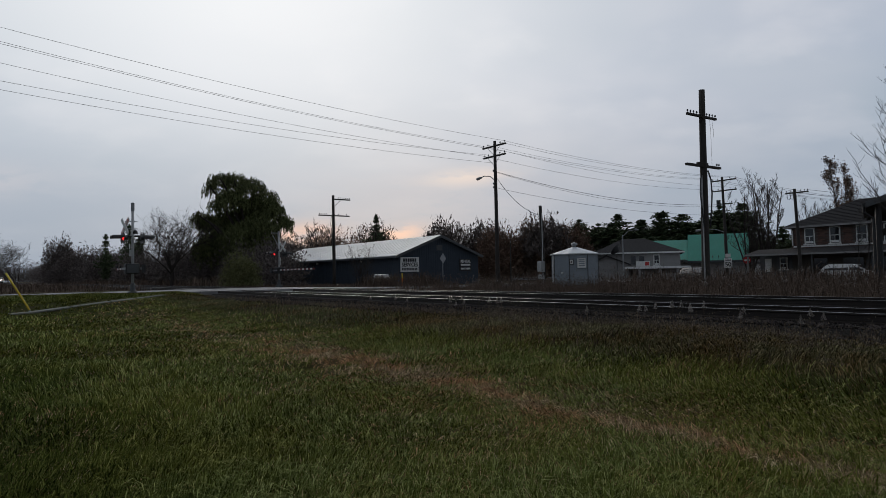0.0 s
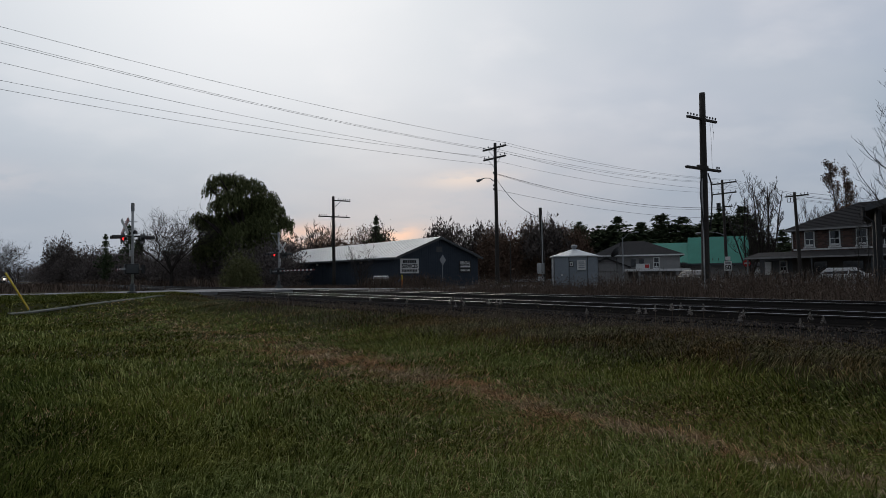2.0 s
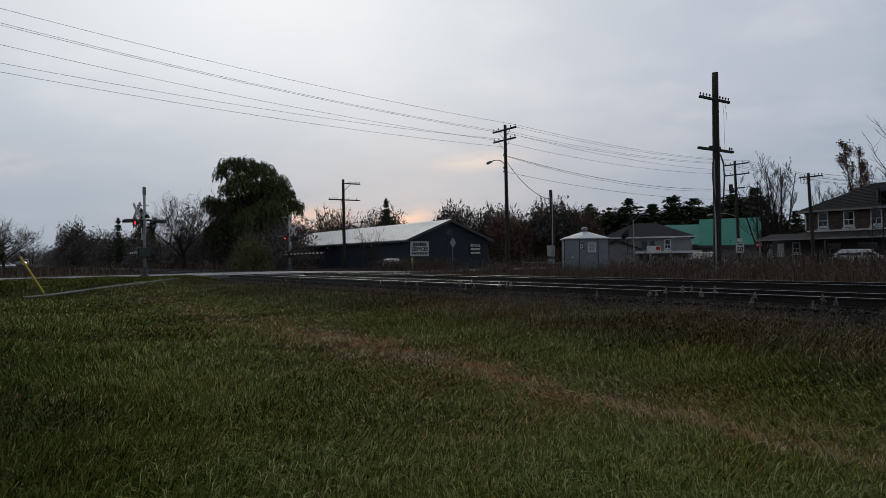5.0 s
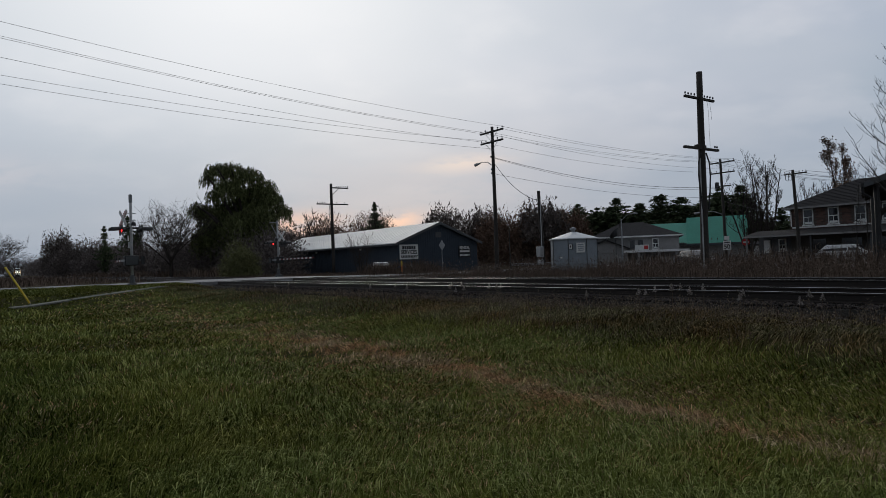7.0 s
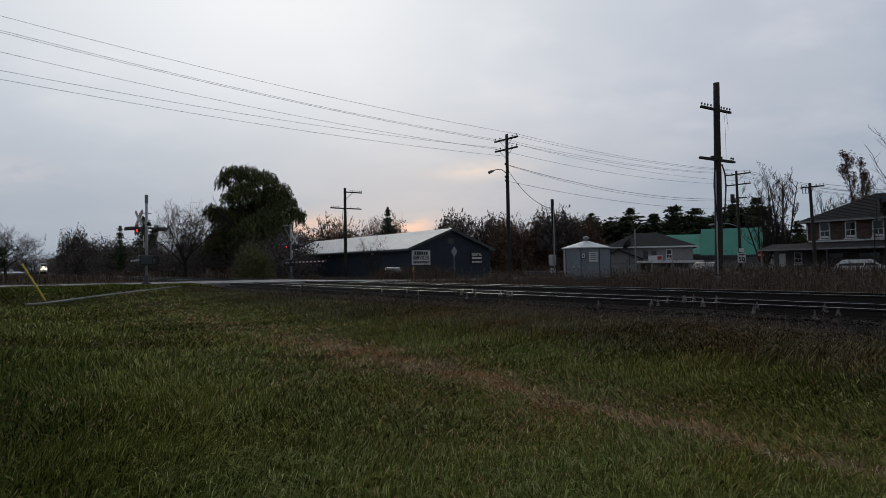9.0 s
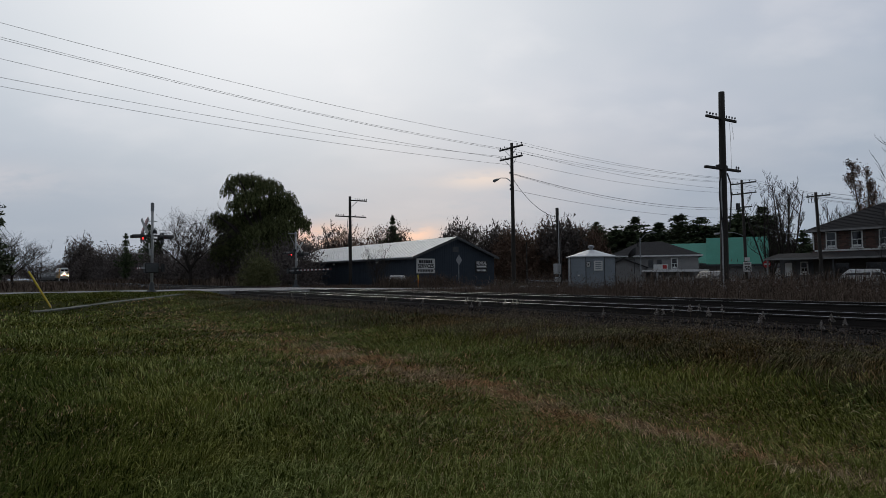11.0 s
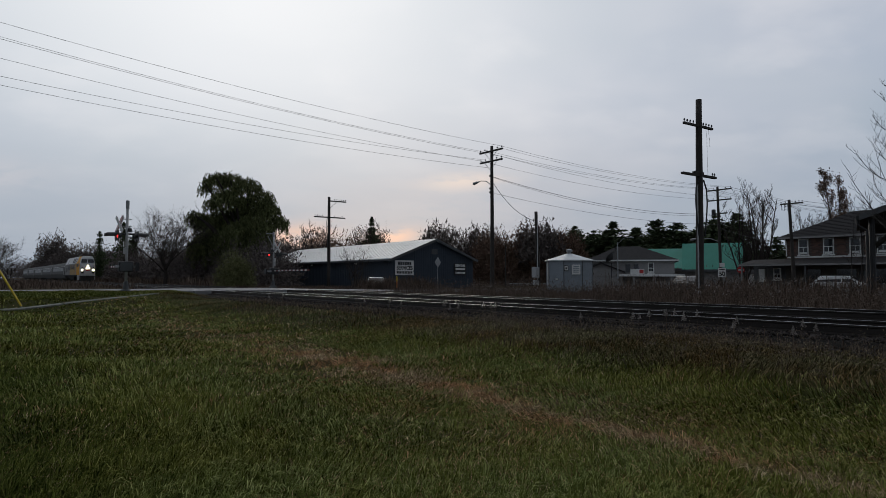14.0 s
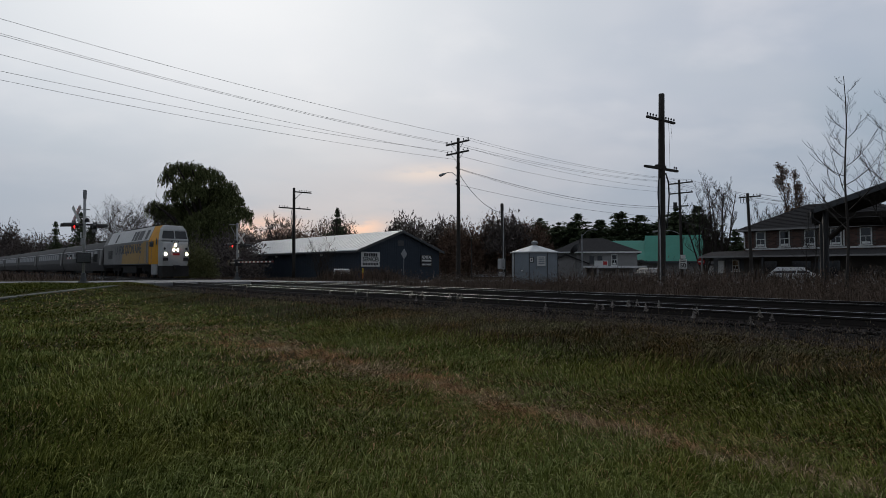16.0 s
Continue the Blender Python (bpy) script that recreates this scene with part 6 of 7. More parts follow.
def build_grass():
    rng = np.random.default_rng(8)
    blade_material("grass", (0.044, 0.057, 0.011), (0.138, 0.164, 0.037), (0.40, 0.43, 0.17), (0.96, 0.84, 0.62), 0.45, 0.8)
    # darker copy of the lawn blades: lens falloff put into their colour
    blade_material("vignette_grass", (0.020, 0.030, 0.006), (0.070, 0.094, 0.018), (0.21, 0.24, 0.07), (1.0, 0.85, 0.5), 0.45, 0.5)
    blade_material("straw", (0.085, 0.055, 0.030), (0.33, 0.23, 0.125), (0.80, 0.63, 0.41), (0.95, 0.70, 0.55), 0.8, 0.9)
    blade_material("rank", (0.034, 0.033, 0.014), (0.122, 0.111, 0.052), (0.38, 0.33, 0.19), (1.0, 0.74, 0.60), 0.6, 0.9)

    def scatter(n, near, far, half=37.0):
        """Places in the wedge of ground before the viewer, denser close by."""
        r = near * (far / near) ** rng.uniform(0, 1, n)
        az = np.radians(rng.uniform(-half - 3, half, n))
        x, y = r * np.sin(az), r * np.cos(az)
        return -NY * x + NX * y, NX * x + NY * y, r

    def patchy(s, d, f=1.0):
        return 0.5 + 0.25 * np.sin(s * 1.7 * f + 1.2 * np.sin(d * 1.3 * f)) + 0.25 * np.sin(d * 2.3 * f + 1.7 * np.sin(s * 0.9 * f))

    def drift(s, d):
        """The way the flattened grass lies, swirling slowly over the lawn."""
        return 0.6 + 1.5 * np.sin(s * 0.62 + 1.1 * np.sin(d * 0.8)) + 1.2 * np.sin(d * 1.15 + 0.9 * np.sin(s * 1.3)) + 0.7 * np.sin(s * 2.9 + d * 2.1)

    def mown(s, d):
        """The strip of dead clippings: narrow close by, wider and ragged farther on."""
        line = 5.36 + 0.055 * np.clip(s - 3, 0, 9) + 0.10 * np.sin(s * 1.9) + 0.06 * np.sin(s * 5.3 + 1)
        wide = 0.14 + 0.048 * np.clip(s - 3.5, 0, 9)
        return np.exp(-((d - line) / wide) ** 2) * (1 - 0.85 * smooth_step(s, 11.5, 17.0))

    def tufted(n, near, far, size):
        """Places gathered round tuft centres, with one lie a tuft."""
        s, d, r = scatter(n // 9, near, far)
        lie = drift(s, d) + rng.normal(0, 0.55, len(s))
        k = rng.integers(0, len(s), n)
        off = rng.normal(0, 1, (2, n)) * (size * (0.6 + 0.05 * r[k]))
        return s[k] + off[0], d[k] + off[1], r[k], lie[k], rng.uniform(0.55, 1.35, len(s))[k]
    s, d, r, lie, tall = tufted(360000, 3.1, 46, 0.045)
    path = np.interp(d, (1.2, 2.0, 5.5, 8.2, 10.0), (35.9, 36.1, 36.6, 38.0, 40.6))
    keep = (d < 7.6) & (s < 38.5) & ((np.abs(s - path) > 0.42) | (d < 1.2)) & (rut(s, d) < 0.45) & (rng.uniform(0, 1, len(s)) < 0.5 + 0.5 * patchy(s, d, 0.8)) & (rng.uniform(0, 1, len(s)) > 0.86 * mown(s, d))
    s, d, r, lie, tall = s[keep], d[keep], r[keep], lie[keep], tall[keep]
    h = rng.uniform(0.055, 0.135, len(s)) * tall * (0.75 + 0.5 * patchy(s, d, 0.6)) * (1.25 - 0.5 * smooth_step(d, 2.5, 5.0))
    w = np.maximum(0.0037, 0.00060 * r) * rng.uniform(0.6, 1.3, len(s))
    bend = rng.uniform(0.5, 2.4, len(s)) * (0.8 + 0.4 * smooth_step(d, 2.5, 5.0))
    # near left blades take the darker copy, painting in the dim view corner
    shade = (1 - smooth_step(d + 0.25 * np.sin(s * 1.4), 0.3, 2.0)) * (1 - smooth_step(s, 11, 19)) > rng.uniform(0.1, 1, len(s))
    for pick, mat, name, label in ((~shade, "grass", "grass", "shaggy green lawn grass lying in tufts"), (shade, "vignette_grass", "lush_grass", "lawn grass with the view's dark corner put into its colour")):
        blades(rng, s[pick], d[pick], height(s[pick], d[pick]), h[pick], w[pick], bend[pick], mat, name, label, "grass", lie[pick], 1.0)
    # dead stalks among the lawn, thick in the mown strip
    s, d, r = scatter(400000, 3.1, 40)
    band = mown(s, d)
    broad = np.exp(-((d - 5.9) / 1.9) ** 2) * 0.46 * patchy(s, d, 1.7) * (0.35 + 0.65 * smooth_step(s, 3.0, 9.0)) * (1 - 0.6 * smooth_step(s, 14, 24))
    keep = (d < 8.0) & (s < 37) & (rng.uniform(0, 1, len(s)) < 0.075 + 1.15 * band * (0.45 + 0.55 * patchy(s, d, 2.1)) + broad)
    s, d, r = s[keep], d[keep], r[keep]
    blades(rng, s, d, height(s, d) + rng.uniform(0, 0.03, len(s)), rng.uniform(0.025, 0.07, len(s)), np.maximum(0.0024, 0.00050 * r), rng.uniform(1.4, 4.5, len(s)), "straw", "dry_grass", "pale dry clippings lying in a strip across the lawn", "dry grass",
           drift(s, d) + 1.0, 0.8)
    # rank grass on the bank
    s, d = rng.uniform(-4, 41, 170000), rng.uniform(6.6, 11.3, 170000)
    s[:125000] = rng.uniform(-4, 15, 125000)
    leafy = 1 - smooth_step(d, 7.6, 8.8)
    keep = rng.uniform(0, 1, len(s)) < (0.35 + 0.65 * patchy(s, d)) * np.where(d > 10.3 + 0.7 * smooth_step(s, 7, 16), 0.3, 1.0)
    green = keep & (rng.uniform(0, 1, len(s)) < 0.9 * leafy)
    rank = keep & ~green
    for pick, mat, name, label in ((green, "grass", "bank_grass", "thick green grass at the foot of the railway bank"), (rank, "rank", "verge_grass", "rank olive-brown grass on the railway bank")):
        q, e = s[pick], d[pick]
        blades(rng, q, e, height(q, e), rng.uniform(0.07, 0.20, len(q)) * (0.5 + 0.6 * patchy(q, e, 0.7)) * np.where(e > 9.2, 0.75, 1.0), np.full(len(q), 0.0048), rng.uniform(0.7, 2.4, len(q)), mat, name, label, "grass",
               drift(q, e), 0.9)
    # dry leafy weeds crowding the top of the bank
    vs, fs, k = [], [], 0
    for i in range(760):
        s0 = rng.uniform(-3, 13) if i < 560 else rng.uniform(13, 38)
        d0 = rng.normal(9.35 + 0.045 * max(s0, 0), 0.55)
        if d0 > 10.9:
            continue
        p, f = twig_fan(rng, 46, rng.uniform(0.25, 0.6), rng.uniform(0.22, 0.48), -0.36, 0.0055)
        x, y, _ = W(s0, d0)
        vs.append(p + np.array((x, y, float(height(s0, d0)))))
        fs.append(f + k)
        k += len(p)
    fast_mesh("dry_forbs", np.concatenate(vs), np.concatenate(fs), "forb", "dry brown leafy weeds crowding the top of the railway bank", "weeds")
    # lawn on the verge by the road
    s, d = rng.uniform(38.3, 41.5, 26000), rng.uniform(-12, 10.6, 26000)
    blades(rng, s, d, height(s, d), rng.uniform(0.06, 0.16, len(s)), np.full(len(s), 0.014), rng.uniform(0.3, 1.2, len(s)), "grass", "verge_lawn", "green grass strip between footpath and road", "grass")

    # dead weeds beyond the tracks and on the bank
    def weeds(n, s0, s1, d0, d1, h0, h1, w, name, label):
        s, d = rng.uniform(s0, s1, n), rng.uniform(d0, d1, n)
        keep = (rng.uniform(0, 1, n) < 0.3 + 0.7 * patchy(s, d, 0.5)) & ~((s > ROAD[0] - 0.8) & (s < ROAD[1] + 0.8) & (d > 11))
        s, d = s[keep], d[keep]
        blades(rng, s, d, height(s, d), rng.uniform(h0, h1, len(s)) ** 1.3 * (0.45 + 0.8 * patchy(s, d, 0.8)), np.full(len(s), w), rng.uniform(0.05, 0.95, len(s)), "weed", name, label, "weeds")
    weeds(34000, -8, 41, 21.2, 31, 0.2, 0.95, 0.008, "tall_weeds", "tall dead brown weeds beyond the railway tracks")
    weeds(16000, 50.5, 75, 21.5, 36, 0.15, 0.6, 0.016, "tall_weeds", "dead brown grass before the warehouse")
    weeds(14000, -8, 41, 30, 50, 0.3, 0.8, 0.016, "tall_weeds", "dead brown weeds round the hut and poles")
    weeds(3500, -3, 26, 8.2, 10.4, 0.15, 0.38, 0.006, "bank_weeds", "dry brown weed stalks on the railway bank")
    weeds(7000, -4, 30, 10.0, 11.5, 0.10, 0.34, 0.007, "bank_weeds", "low dead brown weeds at the edge of the ballast")
    weeds(9000, 74, 260, 21.6, 25, 0.6, 1.5, 0.05, "tall_weeds", "dead weeds along the railway beyond the road")
    weeds(22000, 51, 150, -14, 11.5, 0.25, 0.85, 0.02, "tall_weeds", "dead brown weeds beyond the road beside the railway")
    weeds(11000, 8, 38, 40, 58, 0.6, 1.55, 0.016, "tall_weeds", "dead brown weeds before the parked cars")
    weeds(7000, 51.5, 57.5, 30, 37, 0.7, 1.5, 0.014, "tall_weeds", "dead brown grass before the parked car")
    # bushy weeds
    vs, fs, k = [], [], 0
    for i in range(430):
        s0, d0 = rng.uniform(-6, 36), rng.uniform(22.5, 31)
        p, f = twig_fan(rng, 170, rng.uniform(0.7, 2.4), rng.uniform(0.6, 1.0) + 0.8 * rng.random() ** 3, -0.36, 0.008)
        x, y, _ = W(s0, d0)
        vs.append(p + np.array((x, y, float(height(s0, d0)))))
        fs.append(f + k)
        k += len(p)
    fast_mesh("bushy_weeds", np.concatenate(vs), np.concatenate(fs), "weed", "bushy dead weeds beyond the railway tracks", "weeds")
    # pale seed heads: small ones far off, fluffy plumes on the bank
    n = 520
    s, d = rng.uniform(-6, 34, n), rng.uniform(21.2, 30, n)
    s[:24], d[:24] = rng.uniform(0, 26, 24), rng.uniform(9.6, 11.0, 24)
    s[24:32], d[24:32] = 6.9 + 0.17 * np.arange(8) + rng.normal(0, 0.08, 8), rng.uniform(10.2, 10.8, 8)
    plume = np.arange(n) < 32
    top = height(s, d) + np.where(plume, rng.uniform(0.34, 0.50, n), rng.uniform(0.6, 1.15, n))
    x, y = -NY * s + NX * d, NX * s + NY * d
    tip = np.stack([x, y, top], 1)
    far = np.repeat(tip[~plume], 9, 0)
    far += rng.normal(0, 1, far.shape) * np.array((0.028, 0.028, 0.045))
    fall = rng.uniform(0, 1, (32, 90))
    a, q = rng.uniform(0, 6.283, (32, 90)), 0.055 * fall * rng.uniform(0.3, 1.0, (32, 90))
    near = np.repeat(tip[plume], 90, 0) + np.stack([(np.cos(a) * q).ravel(), (np.sin(a) * q).ravel(), -0.12 * fall.ravel() + 0.04], 1)
    for name, c, size in (("seed_heads", far, 0.045), ("seed_plumes", near, 0.028)):
        p, f = cards(rng, c, size, 0.2, 0.5)
        fast_mesh(name, p, f, "fluff", "pale fluffy seed heads on dead weed stalks", "weeds")
    blades(rng, s, d, height(s, d), top - height(s, d), np.full(n, 0.006), np.full(n, 0.02), "weed", "weed_stalks", "thin dead stalks under pale seed heads", "weeds")


build_trees()
build_grass()
# ---- the train ----
TRAIN_D = TRACKS[1]
TRAIN = []                       # (thing, its distance behind the nose)


def bogie(parent, y, wheels, r=0.5, mat="underframe"):
    fr = Build()
    for sx in (-1, 1):
        fr.box(sx * 1.05 - 0.08, y - wheels * 0.95, 0.55, sx * 1.05 + 0.08, y + wheels * 0.95, 0.95)
        for k in range(wheels):
            yy = y + (k - (wheels - 1) / 2) * 1.9
            fr.box(sx * 1.05 - 0.12, yy - 0.2, 0.35, sx * 1.05 + 0.12, yy + 0.2, 0.75)
            fr.tube([(sx * 1.0, yy + 0.55, 0.55), (sx * 1.0, yy + 0.55, 0.95)], 0.12, 8)
    b = part("bogie", fr, mat, parent, "dark sprung bogie")
    for k in range(wheels):
        yy = y + (k - (wheels - 1) / 2) * 1.9
        for sx in (-1, 1):
            part("wheel", Build().tube([(sx * 0.70, yy, r), (sx * 0.82, yy, r)], r, 18), "underframe", b)


def loft(b, rings):
    """Skins through equal rings of points, closed at both ends."""
    k, n = len(b.v), len(rings[0])
    for ring in rings:
        b.v += [tuple(p) for p in ring]
    for i in range(len(rings) - 1):
        for j in range(n):
            q = (j + 1) % n
            b.f.append((k + i * n + j, k + i * n + q, k + (i + 1) * n + q, k + (i + 1) * n + j))
    b.f += [tuple(k + j for j in range(n)), tuple(k + (len(rings) - 1) * n + j for j in reversed(range(n)))]
    return b


def section(y, w, z0, z1, chamfer, top):
    """A body outline at y: straight sides to z1, sloping roof shoulders up to top."""
    return [(-w, y, z0), (w, y, z0), (w, y, z1), (w - chamfer, y, top), (-w + chamfer, y, top), (-w, y, z1)]


def build_locomotive():
    """Nose at local y = 0; the engine stretches to y = 21."""
    loco = thing("locomotive", at(700, TRAIN_D, RAIL_TOP), "grey and yellow passenger diesel locomotive with lit headlights", "locomotive")
    TRAIN.append((loco, 0.0))
    w = 1.55
    part("body", loft(Build(), [section(y, w, 1.15, 3.05, 0.55, 4.25) for y in (2.3, 7.2, 19.3, 20.9)]), "loco_grey", loco, "grey painted body side", bevel=0.03)
    # cab: the yellow wrap and the sloping white face
    part("cab_shell", loft(Build(), [section(1.05, w - 0.02, 1.12, 3.1, 0.55, 4.22), section(1.5, w + 0.012, 1.12, 3.06, 0.55, 4.27), section(2.9, w + 0.012, 1.12, 3.06, 0.55, 4.27)]), "loco_yellow", loco, "yellow painted cab side", bevel=0.03)
    stripe = Build()
    for sx in (-1, 1):
        stripe.prism([(2.9, 1.2), (6.2, 1.2), (4.8, 3.04), (2.9, 3.04)], sx * (w + 0.012), sx * (w + 0.004), "x")
    part("side_panel", stripe, "loco_ochre", loco, "ochre slanted side panel")
    band = Build()
    for sx in (-1, 1):
        band.prism([(6.4, 1.2), (12.8, 1.2), (12.0, 2.9), (5.0, 2.9)], sx * (w + 0.008), sx * (w + 0.003), "x")
    part("ochre_panel", band, "loco_ochre", loco, "fading ochre side panel")
    face = Build()
    rings = [[(-1.25, 0.35, 1.0), (1.25, 0.35, 1.0), (1.38, 0.10, 1.85), (1.3, 0.32, 2.85), (-1.3, 0.32, 2.85), (-1.38, 0.10, 1.85)],
             [(-1.5, 1.06, 1.0), (1.5, 1.06, 1.0), (1.53, 1.06, 1.75), (1.5, 1.06, 3.2), (-1.5, 1.06, 3.2), (-1.53, 1.06, 1.75)]]
    loft(face, rings)
    part("nose", face, "loco_white", loco, "silver-white sloping nose", bevel=0.05)
    brow = loft(Build(), [[(-1.42, 0.50, 3.05), (1.42, 0.50, 3.05), (1.24, 0.80, 3.92), (-1.24, 0.80, 3.92)], [(-1.5, 1.1, 3.05), (1.5, 1.1, 3.05), (1.28, 1.1, 3.98), (-1.28, 1.1, 3.98)]])
    part("windscreen_frame", brow, "loco_white", loco)
    for sx in (-1, 1):
        x0, x1 = sx * 0.06, sx * 1.30
        part("windscreen", Build().face((x0, 0.527, 3.20), (x1, 0.527, 3.20), (sx * 1.16, 0.742, 3.82), (x0, 0.742, 3.82)), "glass", loco, "dark windscreen pane")
    part("roof_visor", loft(Build(), [[(-1.24, 0.76, 3.921), (1.24, 0.76, 3.921), (0.95, 0.95, 4.24), (-0.95, 0.95, 4.24)], [(-1.32, 1.2, 3.9), (1.32, 1.2, 3.9), (1.0, 1.2, 4.28), (-1.0, 1.2, 4.28)]]), "loco_white", loco)
    part("number_board", Build().box(-0.36, 0.40, 2.87, 0.36, 0.60, 3.03), "black", loco, "black number board")
    for k in range(3):
        part("number_bar", Build().box(-0.26 + k * 0.2, 0.392, 2.90, -0.13 + k * 0.2, 0.399, 3.00), "white", loco)
    # lights
    for x, z, y, r in ((0.0, 2.70, 0.30, 0.12), (-0.19, 2.28, 0.22, 0.115), (0.19, 2.28, 0.22, 0.115)):
        hl = part("headlight_housing", Build().tube([(x, y + 0.2, z), (x, y - 0.03, z)], r + 0.05, 14), "trim", loco)
        part("headlight", Build().tube([(x, y - 0.031, z), (x, y - 0.06, z)], [r, r * 0.8], 14), "headlight", hl, "lit headlight")
    for sx in (-1, 1):
        hl = part("ditch_light_housing", Build().tube([(sx * 1.08, 0.4, 1.95), (sx * 1.08, 0.07, 1.95)], 0.19, 14), "trim", loco)
        part("ditch_light", Build().tube([(sx * 1.08, 0.069, 1.95), (sx * 1.08, 0.04, 1.95)], [0.14, 0.11], 14), "headlight", hl, "lit ditch light")
        part("marker_lamp", Build().tube([(sx * 1.12, 0.4, 2.38), (sx * 1.12, 0.20, 2.38)], 0.1, 10), "black", loco)
        part("recess", Build().box(sx * 1.05 - 0.24, 0.12, 1.40, sx * 1.05 + 0.24, 0.3, 1.66), "black", loco)
        part("mirror", Build().box(sx * 1.64 - 0.04, 1.1, 2.7, sx * 1.64 + 0.04, 1.2, 3.2), "trim", loco)
    part("nose_emblem", Build().box(-0.36, 0.07, 1.84, 0.36, 0.098, 2.02), "red", loco, "plain red band")
    part("coupler", Build().box(-0.22, -0.35, 0.72, 0.22, 0.6, 1.05), "underframe", loco)
    part("pilot", loft(Build(), [[(-1.35, 0.1, 0.15), (1.35, 0.1, 0.15), (1.4, 0.3, 1.0), (-1.4, 0.3, 1.0)], [(-1.4, 1.2, 0.15), (1.4, 1.2, 0.15), (1.45, 1.2, 1.0), (-1.45, 1.2, 1.0)]]), "underframe", loco, "black pilot plough")
    step = Build()
    for sx in (-1, 1):
        step.box(sx * 1.5 - 0.06, 1.25, 0.3, sx * 1.5 + 0.06, 2.25, 1.14)
    part("step_well", step, "alu", loco, "pale step panel")
    # silver roof strip with its dark openings
    roof = Build()
    for sx in (-1, 1):
        x0, x1 = sx * (w + 0.006), sx * (w - 0.545)
        roof.face((x0, 3.0, 3.12), (x0, 19.2, 3.12), (x1, 19.2, 4.27), (x1, 3.0, 4.27))
    part("roof_band", roof, "loco_white", loco, "silver-white sloped roof band")
    for y0, y1 in ((3.6, 4.5), (5.4, 7.0), (7.2, 8.2), (8.4, 9.1), (15.2, 15.8)):
        for sx in (-1, 1):
            xa, xb = sx * (w - 0.03), sx * (w - 0.42)
            part("air_intake", Build().face((xa + sx * 0.02, y0, 3.2), (xa + sx * 0.02, y1, 3.2), (xb + sx * 0.03, y1, 4.02), (xb + sx * 0.03, y0, 4.02)), "black", loco, "dark opening in the roof band")
    part("exhaust_deck", Build().box(-0.8, 6.0, 4.24, 0.8, 14.0, 4.40), "underframe", loco)
    part("horn", Build().tube([(0, 3.2, 4.28), (0, 3.2, 4.42), (0, 2.7, 4.45)], 0.06, 6), "black", loco)
    for sx in (-1, 1):
        x = sx * (w + 0.012)
        part("cab_door", Build().box(min(x, x - sx * 0.02), 3.05, 1.25, max(x, x - sx * 0.02), 3.75, 3.0), "loco_grey", loco)
        part("cab_window", Build().box(min(x + sx * 0.006, x - sx * 0.02), 1.9, 2.55, max(x + sx * 0.006, x - sx * 0.02), 2.7, 2.98), "glass", loco)
        for y in (2.98, 3.82):
            part("grab_rail", Build().tube([(x + sx * 0.06, y, 1.3), (x + sx * 0.06, y, 2.7)], 0.018, 5), "alu", loco)
        gr = part("louvre", Build().box(min(x, x - sx * 0.02), 16.8, 1.7, max(x, x - sx * 0.02), 18.6, 2.5), "black", loco, "black louvred grille")
        for k in range(3):
            part("louvre_bar", Build().box(min(x, x + sx * 0.02), 17.2 + 0.45 * k, 1.72, max(x, x + sx * 0.02), 17.26 + 0.45 * k, 2.48), "loco_grey", gr)
        m = pose(x + sx * 0.004, 10.4, 2.45, 90, 0, 90 if sx > 0 else -90)
        text("slogan", "LA VOIE QU'ON AIME", 1.05, "trim", loco, m, "dark slogan lettering", 0.98)
        part("skirt_line", Build().box(min(x, x - sx * 0.04), 2.9, 1.12, max(x, x - sx * 0.04), 20.8, 1.2), "trim", loco)
    part("fuel_tank", Build().box(-1.35, 7.8, 0.35, 1.35, 13.2, 1.1), "underframe", loco, bevel=0.1)
    part("underframe", Build().box(-1.4, 1.3, 0.85, 1.4, 20.7, 1.14), "underframe", loco)
    # the cab narrows towards the nose
    for piece in loco.children_recursive:
        if piece.type == "MESH":
            for v in piece.data.vertices:
                if v.co.y < 3.0:
                    t = min((3.0 - v.co.y) / 2.2, 1.0)
                    v.co.x *= 1 - 0.17 * t * t * (3 - 2 * t)
    loco.scale = (1, 1, 1.10)
    bogie(loco, 4.8, 2)
    bogie(loco, 16.6, 2)


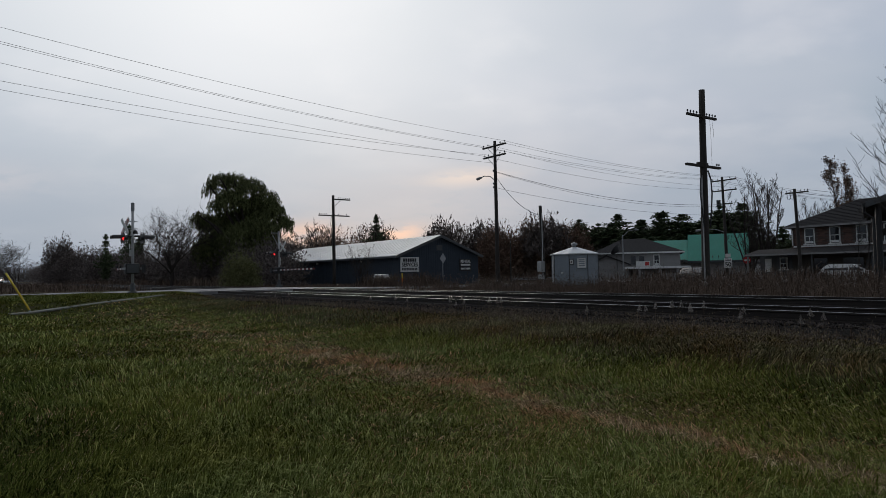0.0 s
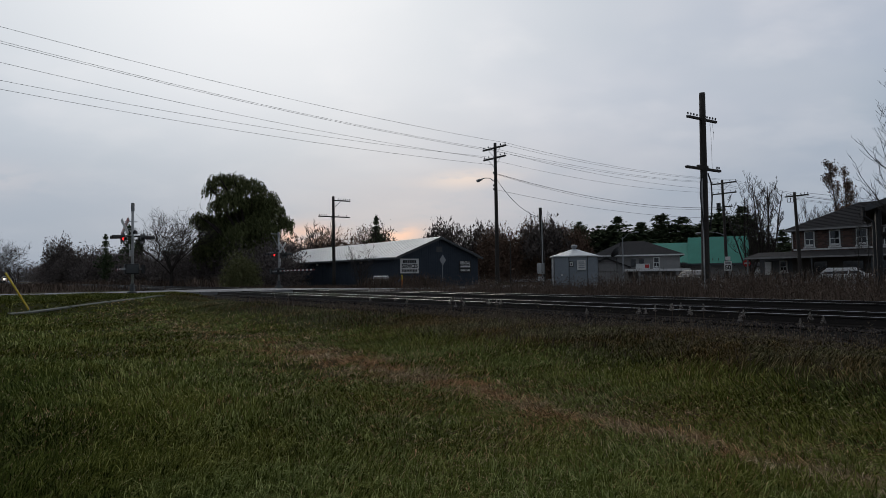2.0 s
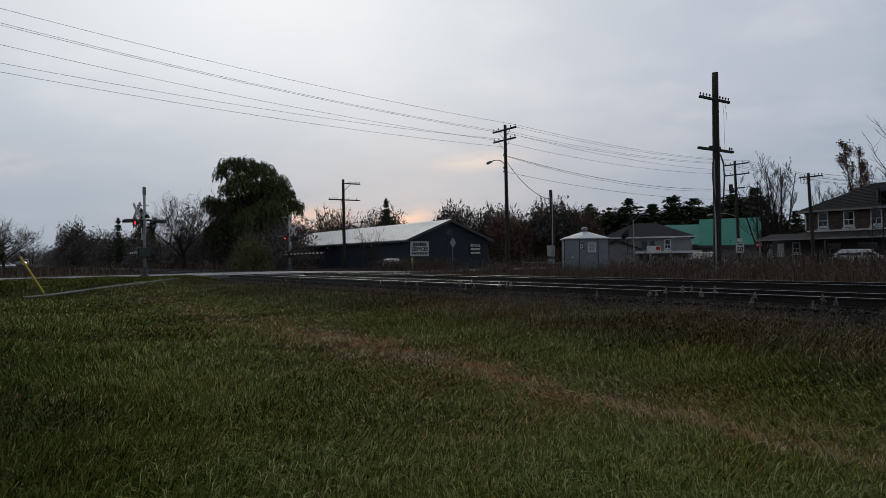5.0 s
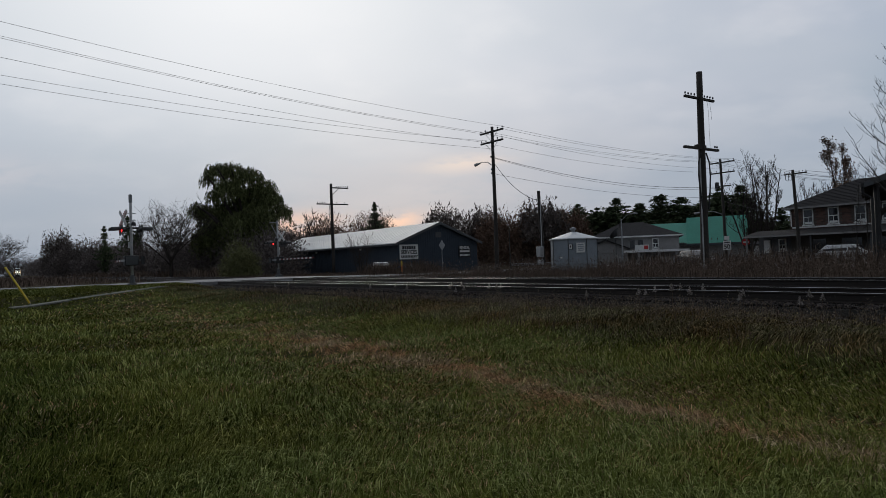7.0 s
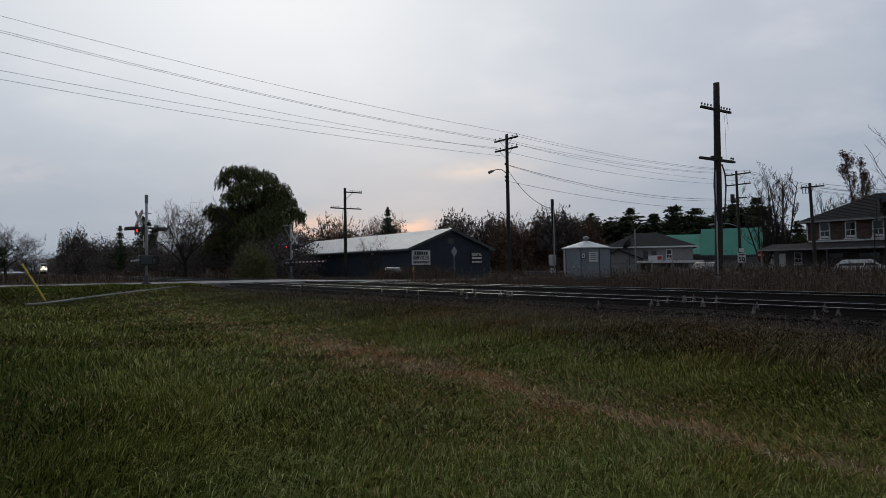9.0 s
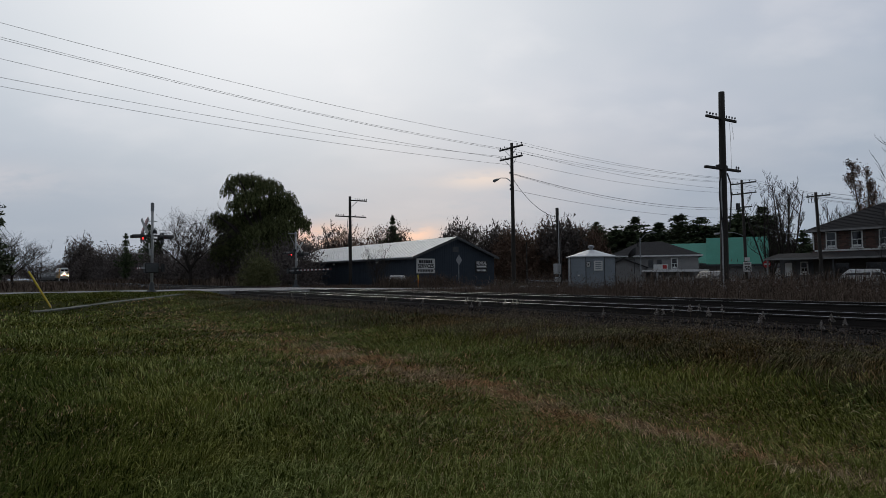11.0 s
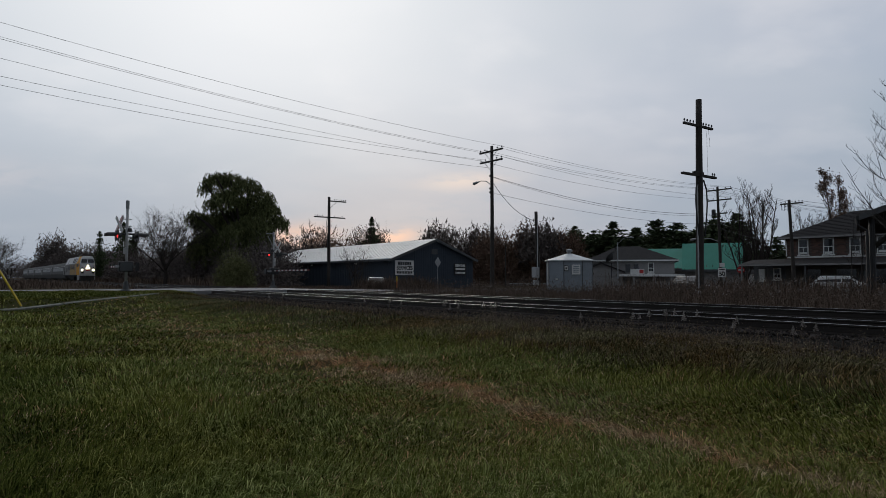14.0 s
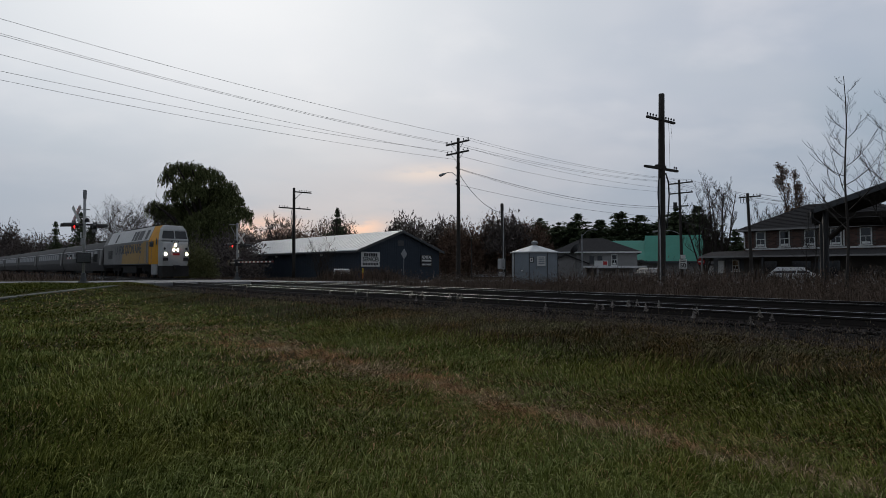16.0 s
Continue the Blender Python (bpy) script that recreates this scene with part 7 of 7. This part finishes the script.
def build_coach():
    """Front end at local y = 0, tapering tumblehome sides, 25.6 m long."""
    c = thing("passenger_coach", at(740, TRAIN_D, RAIL_TOP), "grey ribbed passenger coach with a dark window band", "railway coach", "coaches")
    ln, w = 25.4, 1.58
    def ring(y):
        return [(-1.30, y, 0.55), (1.30, y, 0.55), (w, y, 1.45), (1.46, y, 2.9), (1.12, y, 3.55), (0.5, y, 3.72), (-0.5, y, 3.72), (-1.12, y, 3.55), (-1.46, y, 2.9), (-w, y, 1.45)]
    part("body", loft(Build(), [ring(0.25), ring(ln)]), "coach", c, "grey metal body", bevel=0.03)
    for sx in (-1, 1):
        def skin(y0, y1, z0, z1, off):
            def xs(z):
                return sx * (w - (w - 1.46) * (z - 1.45) / 1.45 + off)
            return Build().face((xs(z0), y0, z0), (xs(z0), y1, z0), (xs(z1), y1, z1), (xs(z1), y0, z1))
        band = part("window_band", skin(3.0, ln - 2.4, 1.95, 2.75, 0.006), "trim", c, "dark grey window band")
        for k in range(10):
            y = 3.5 + k * 1.98
            part("window", skin(y, y + 1.35, 2.02, 2.68, 0.012), "coach_glass", band)
        part("pale_strip", skin(0.3, ln, 2.82, 2.9, 0.01), "loco_white", c)
        part("vestibule_door", skin(0.8, 1.7, 1.2, 2.8, 0.014), "loco_grey", c)
        ribs = Build()
        for k in range(5):
            z = 0.75 + k * 0.14
            x = 1.30 + (w - 1.30) * (z - 0.55) / 0.9
            ribs.box(min(sx * x, sx * (x + 0.02)), 0.4, z, max(sx * x, sx * (x + 0.02)), ln - 0.2, z + 0.03)
        part("body_rib", ribs, "coach", c)
    roof = Build().face((-1.13, 0.25, 3.56), (-1.13, ln, 3.56), (-1.47, ln, 2.92), (-1.47, 0.25, 2.92))
    part("roof_shoulder", roof, "coach", c, "paler roof shoulder")
    part("gangway", Build().box(-0.9, -0.15, 0.9, 0.9, 0.25, 3.3), "underframe", c)
    part("roof_unit", Build().box(-0.7, 3, 3.7, 0.7, 6, 3.85), "underframe", c)
    part("underframe_boxes", Build().box(-1.2, 7, 0.3, 1.2, 18, 0.6), "underframe", c)
    c.scale = (1, 1, 1.07)
    bogie(c, 3.4, 2, 0.45)
    bogie(c, ln - 3.2, 2, 0.45)
    return c


build_locomotive()
first = build_coach()
TRAIN.append((first, 21.3))
for k in range(1, 5):
    TRAIN.append((copy_thing(first, first.matrix_world.copy()), 21.3 + 25.8 * k))
# ---- moving things ----
NOSE_START, SPEED = 674.5, 38.42  # metres along the tracks at the start, metres a second


def motions():
    for vehicle, behind in TRAIN:
        walk(vehicle, [(t * 0.5, at(NOSE_START - SPEED * t * 0.5 + behind, TRAIN_D, RAIL_TOP)) for t in range(33)])


motions()
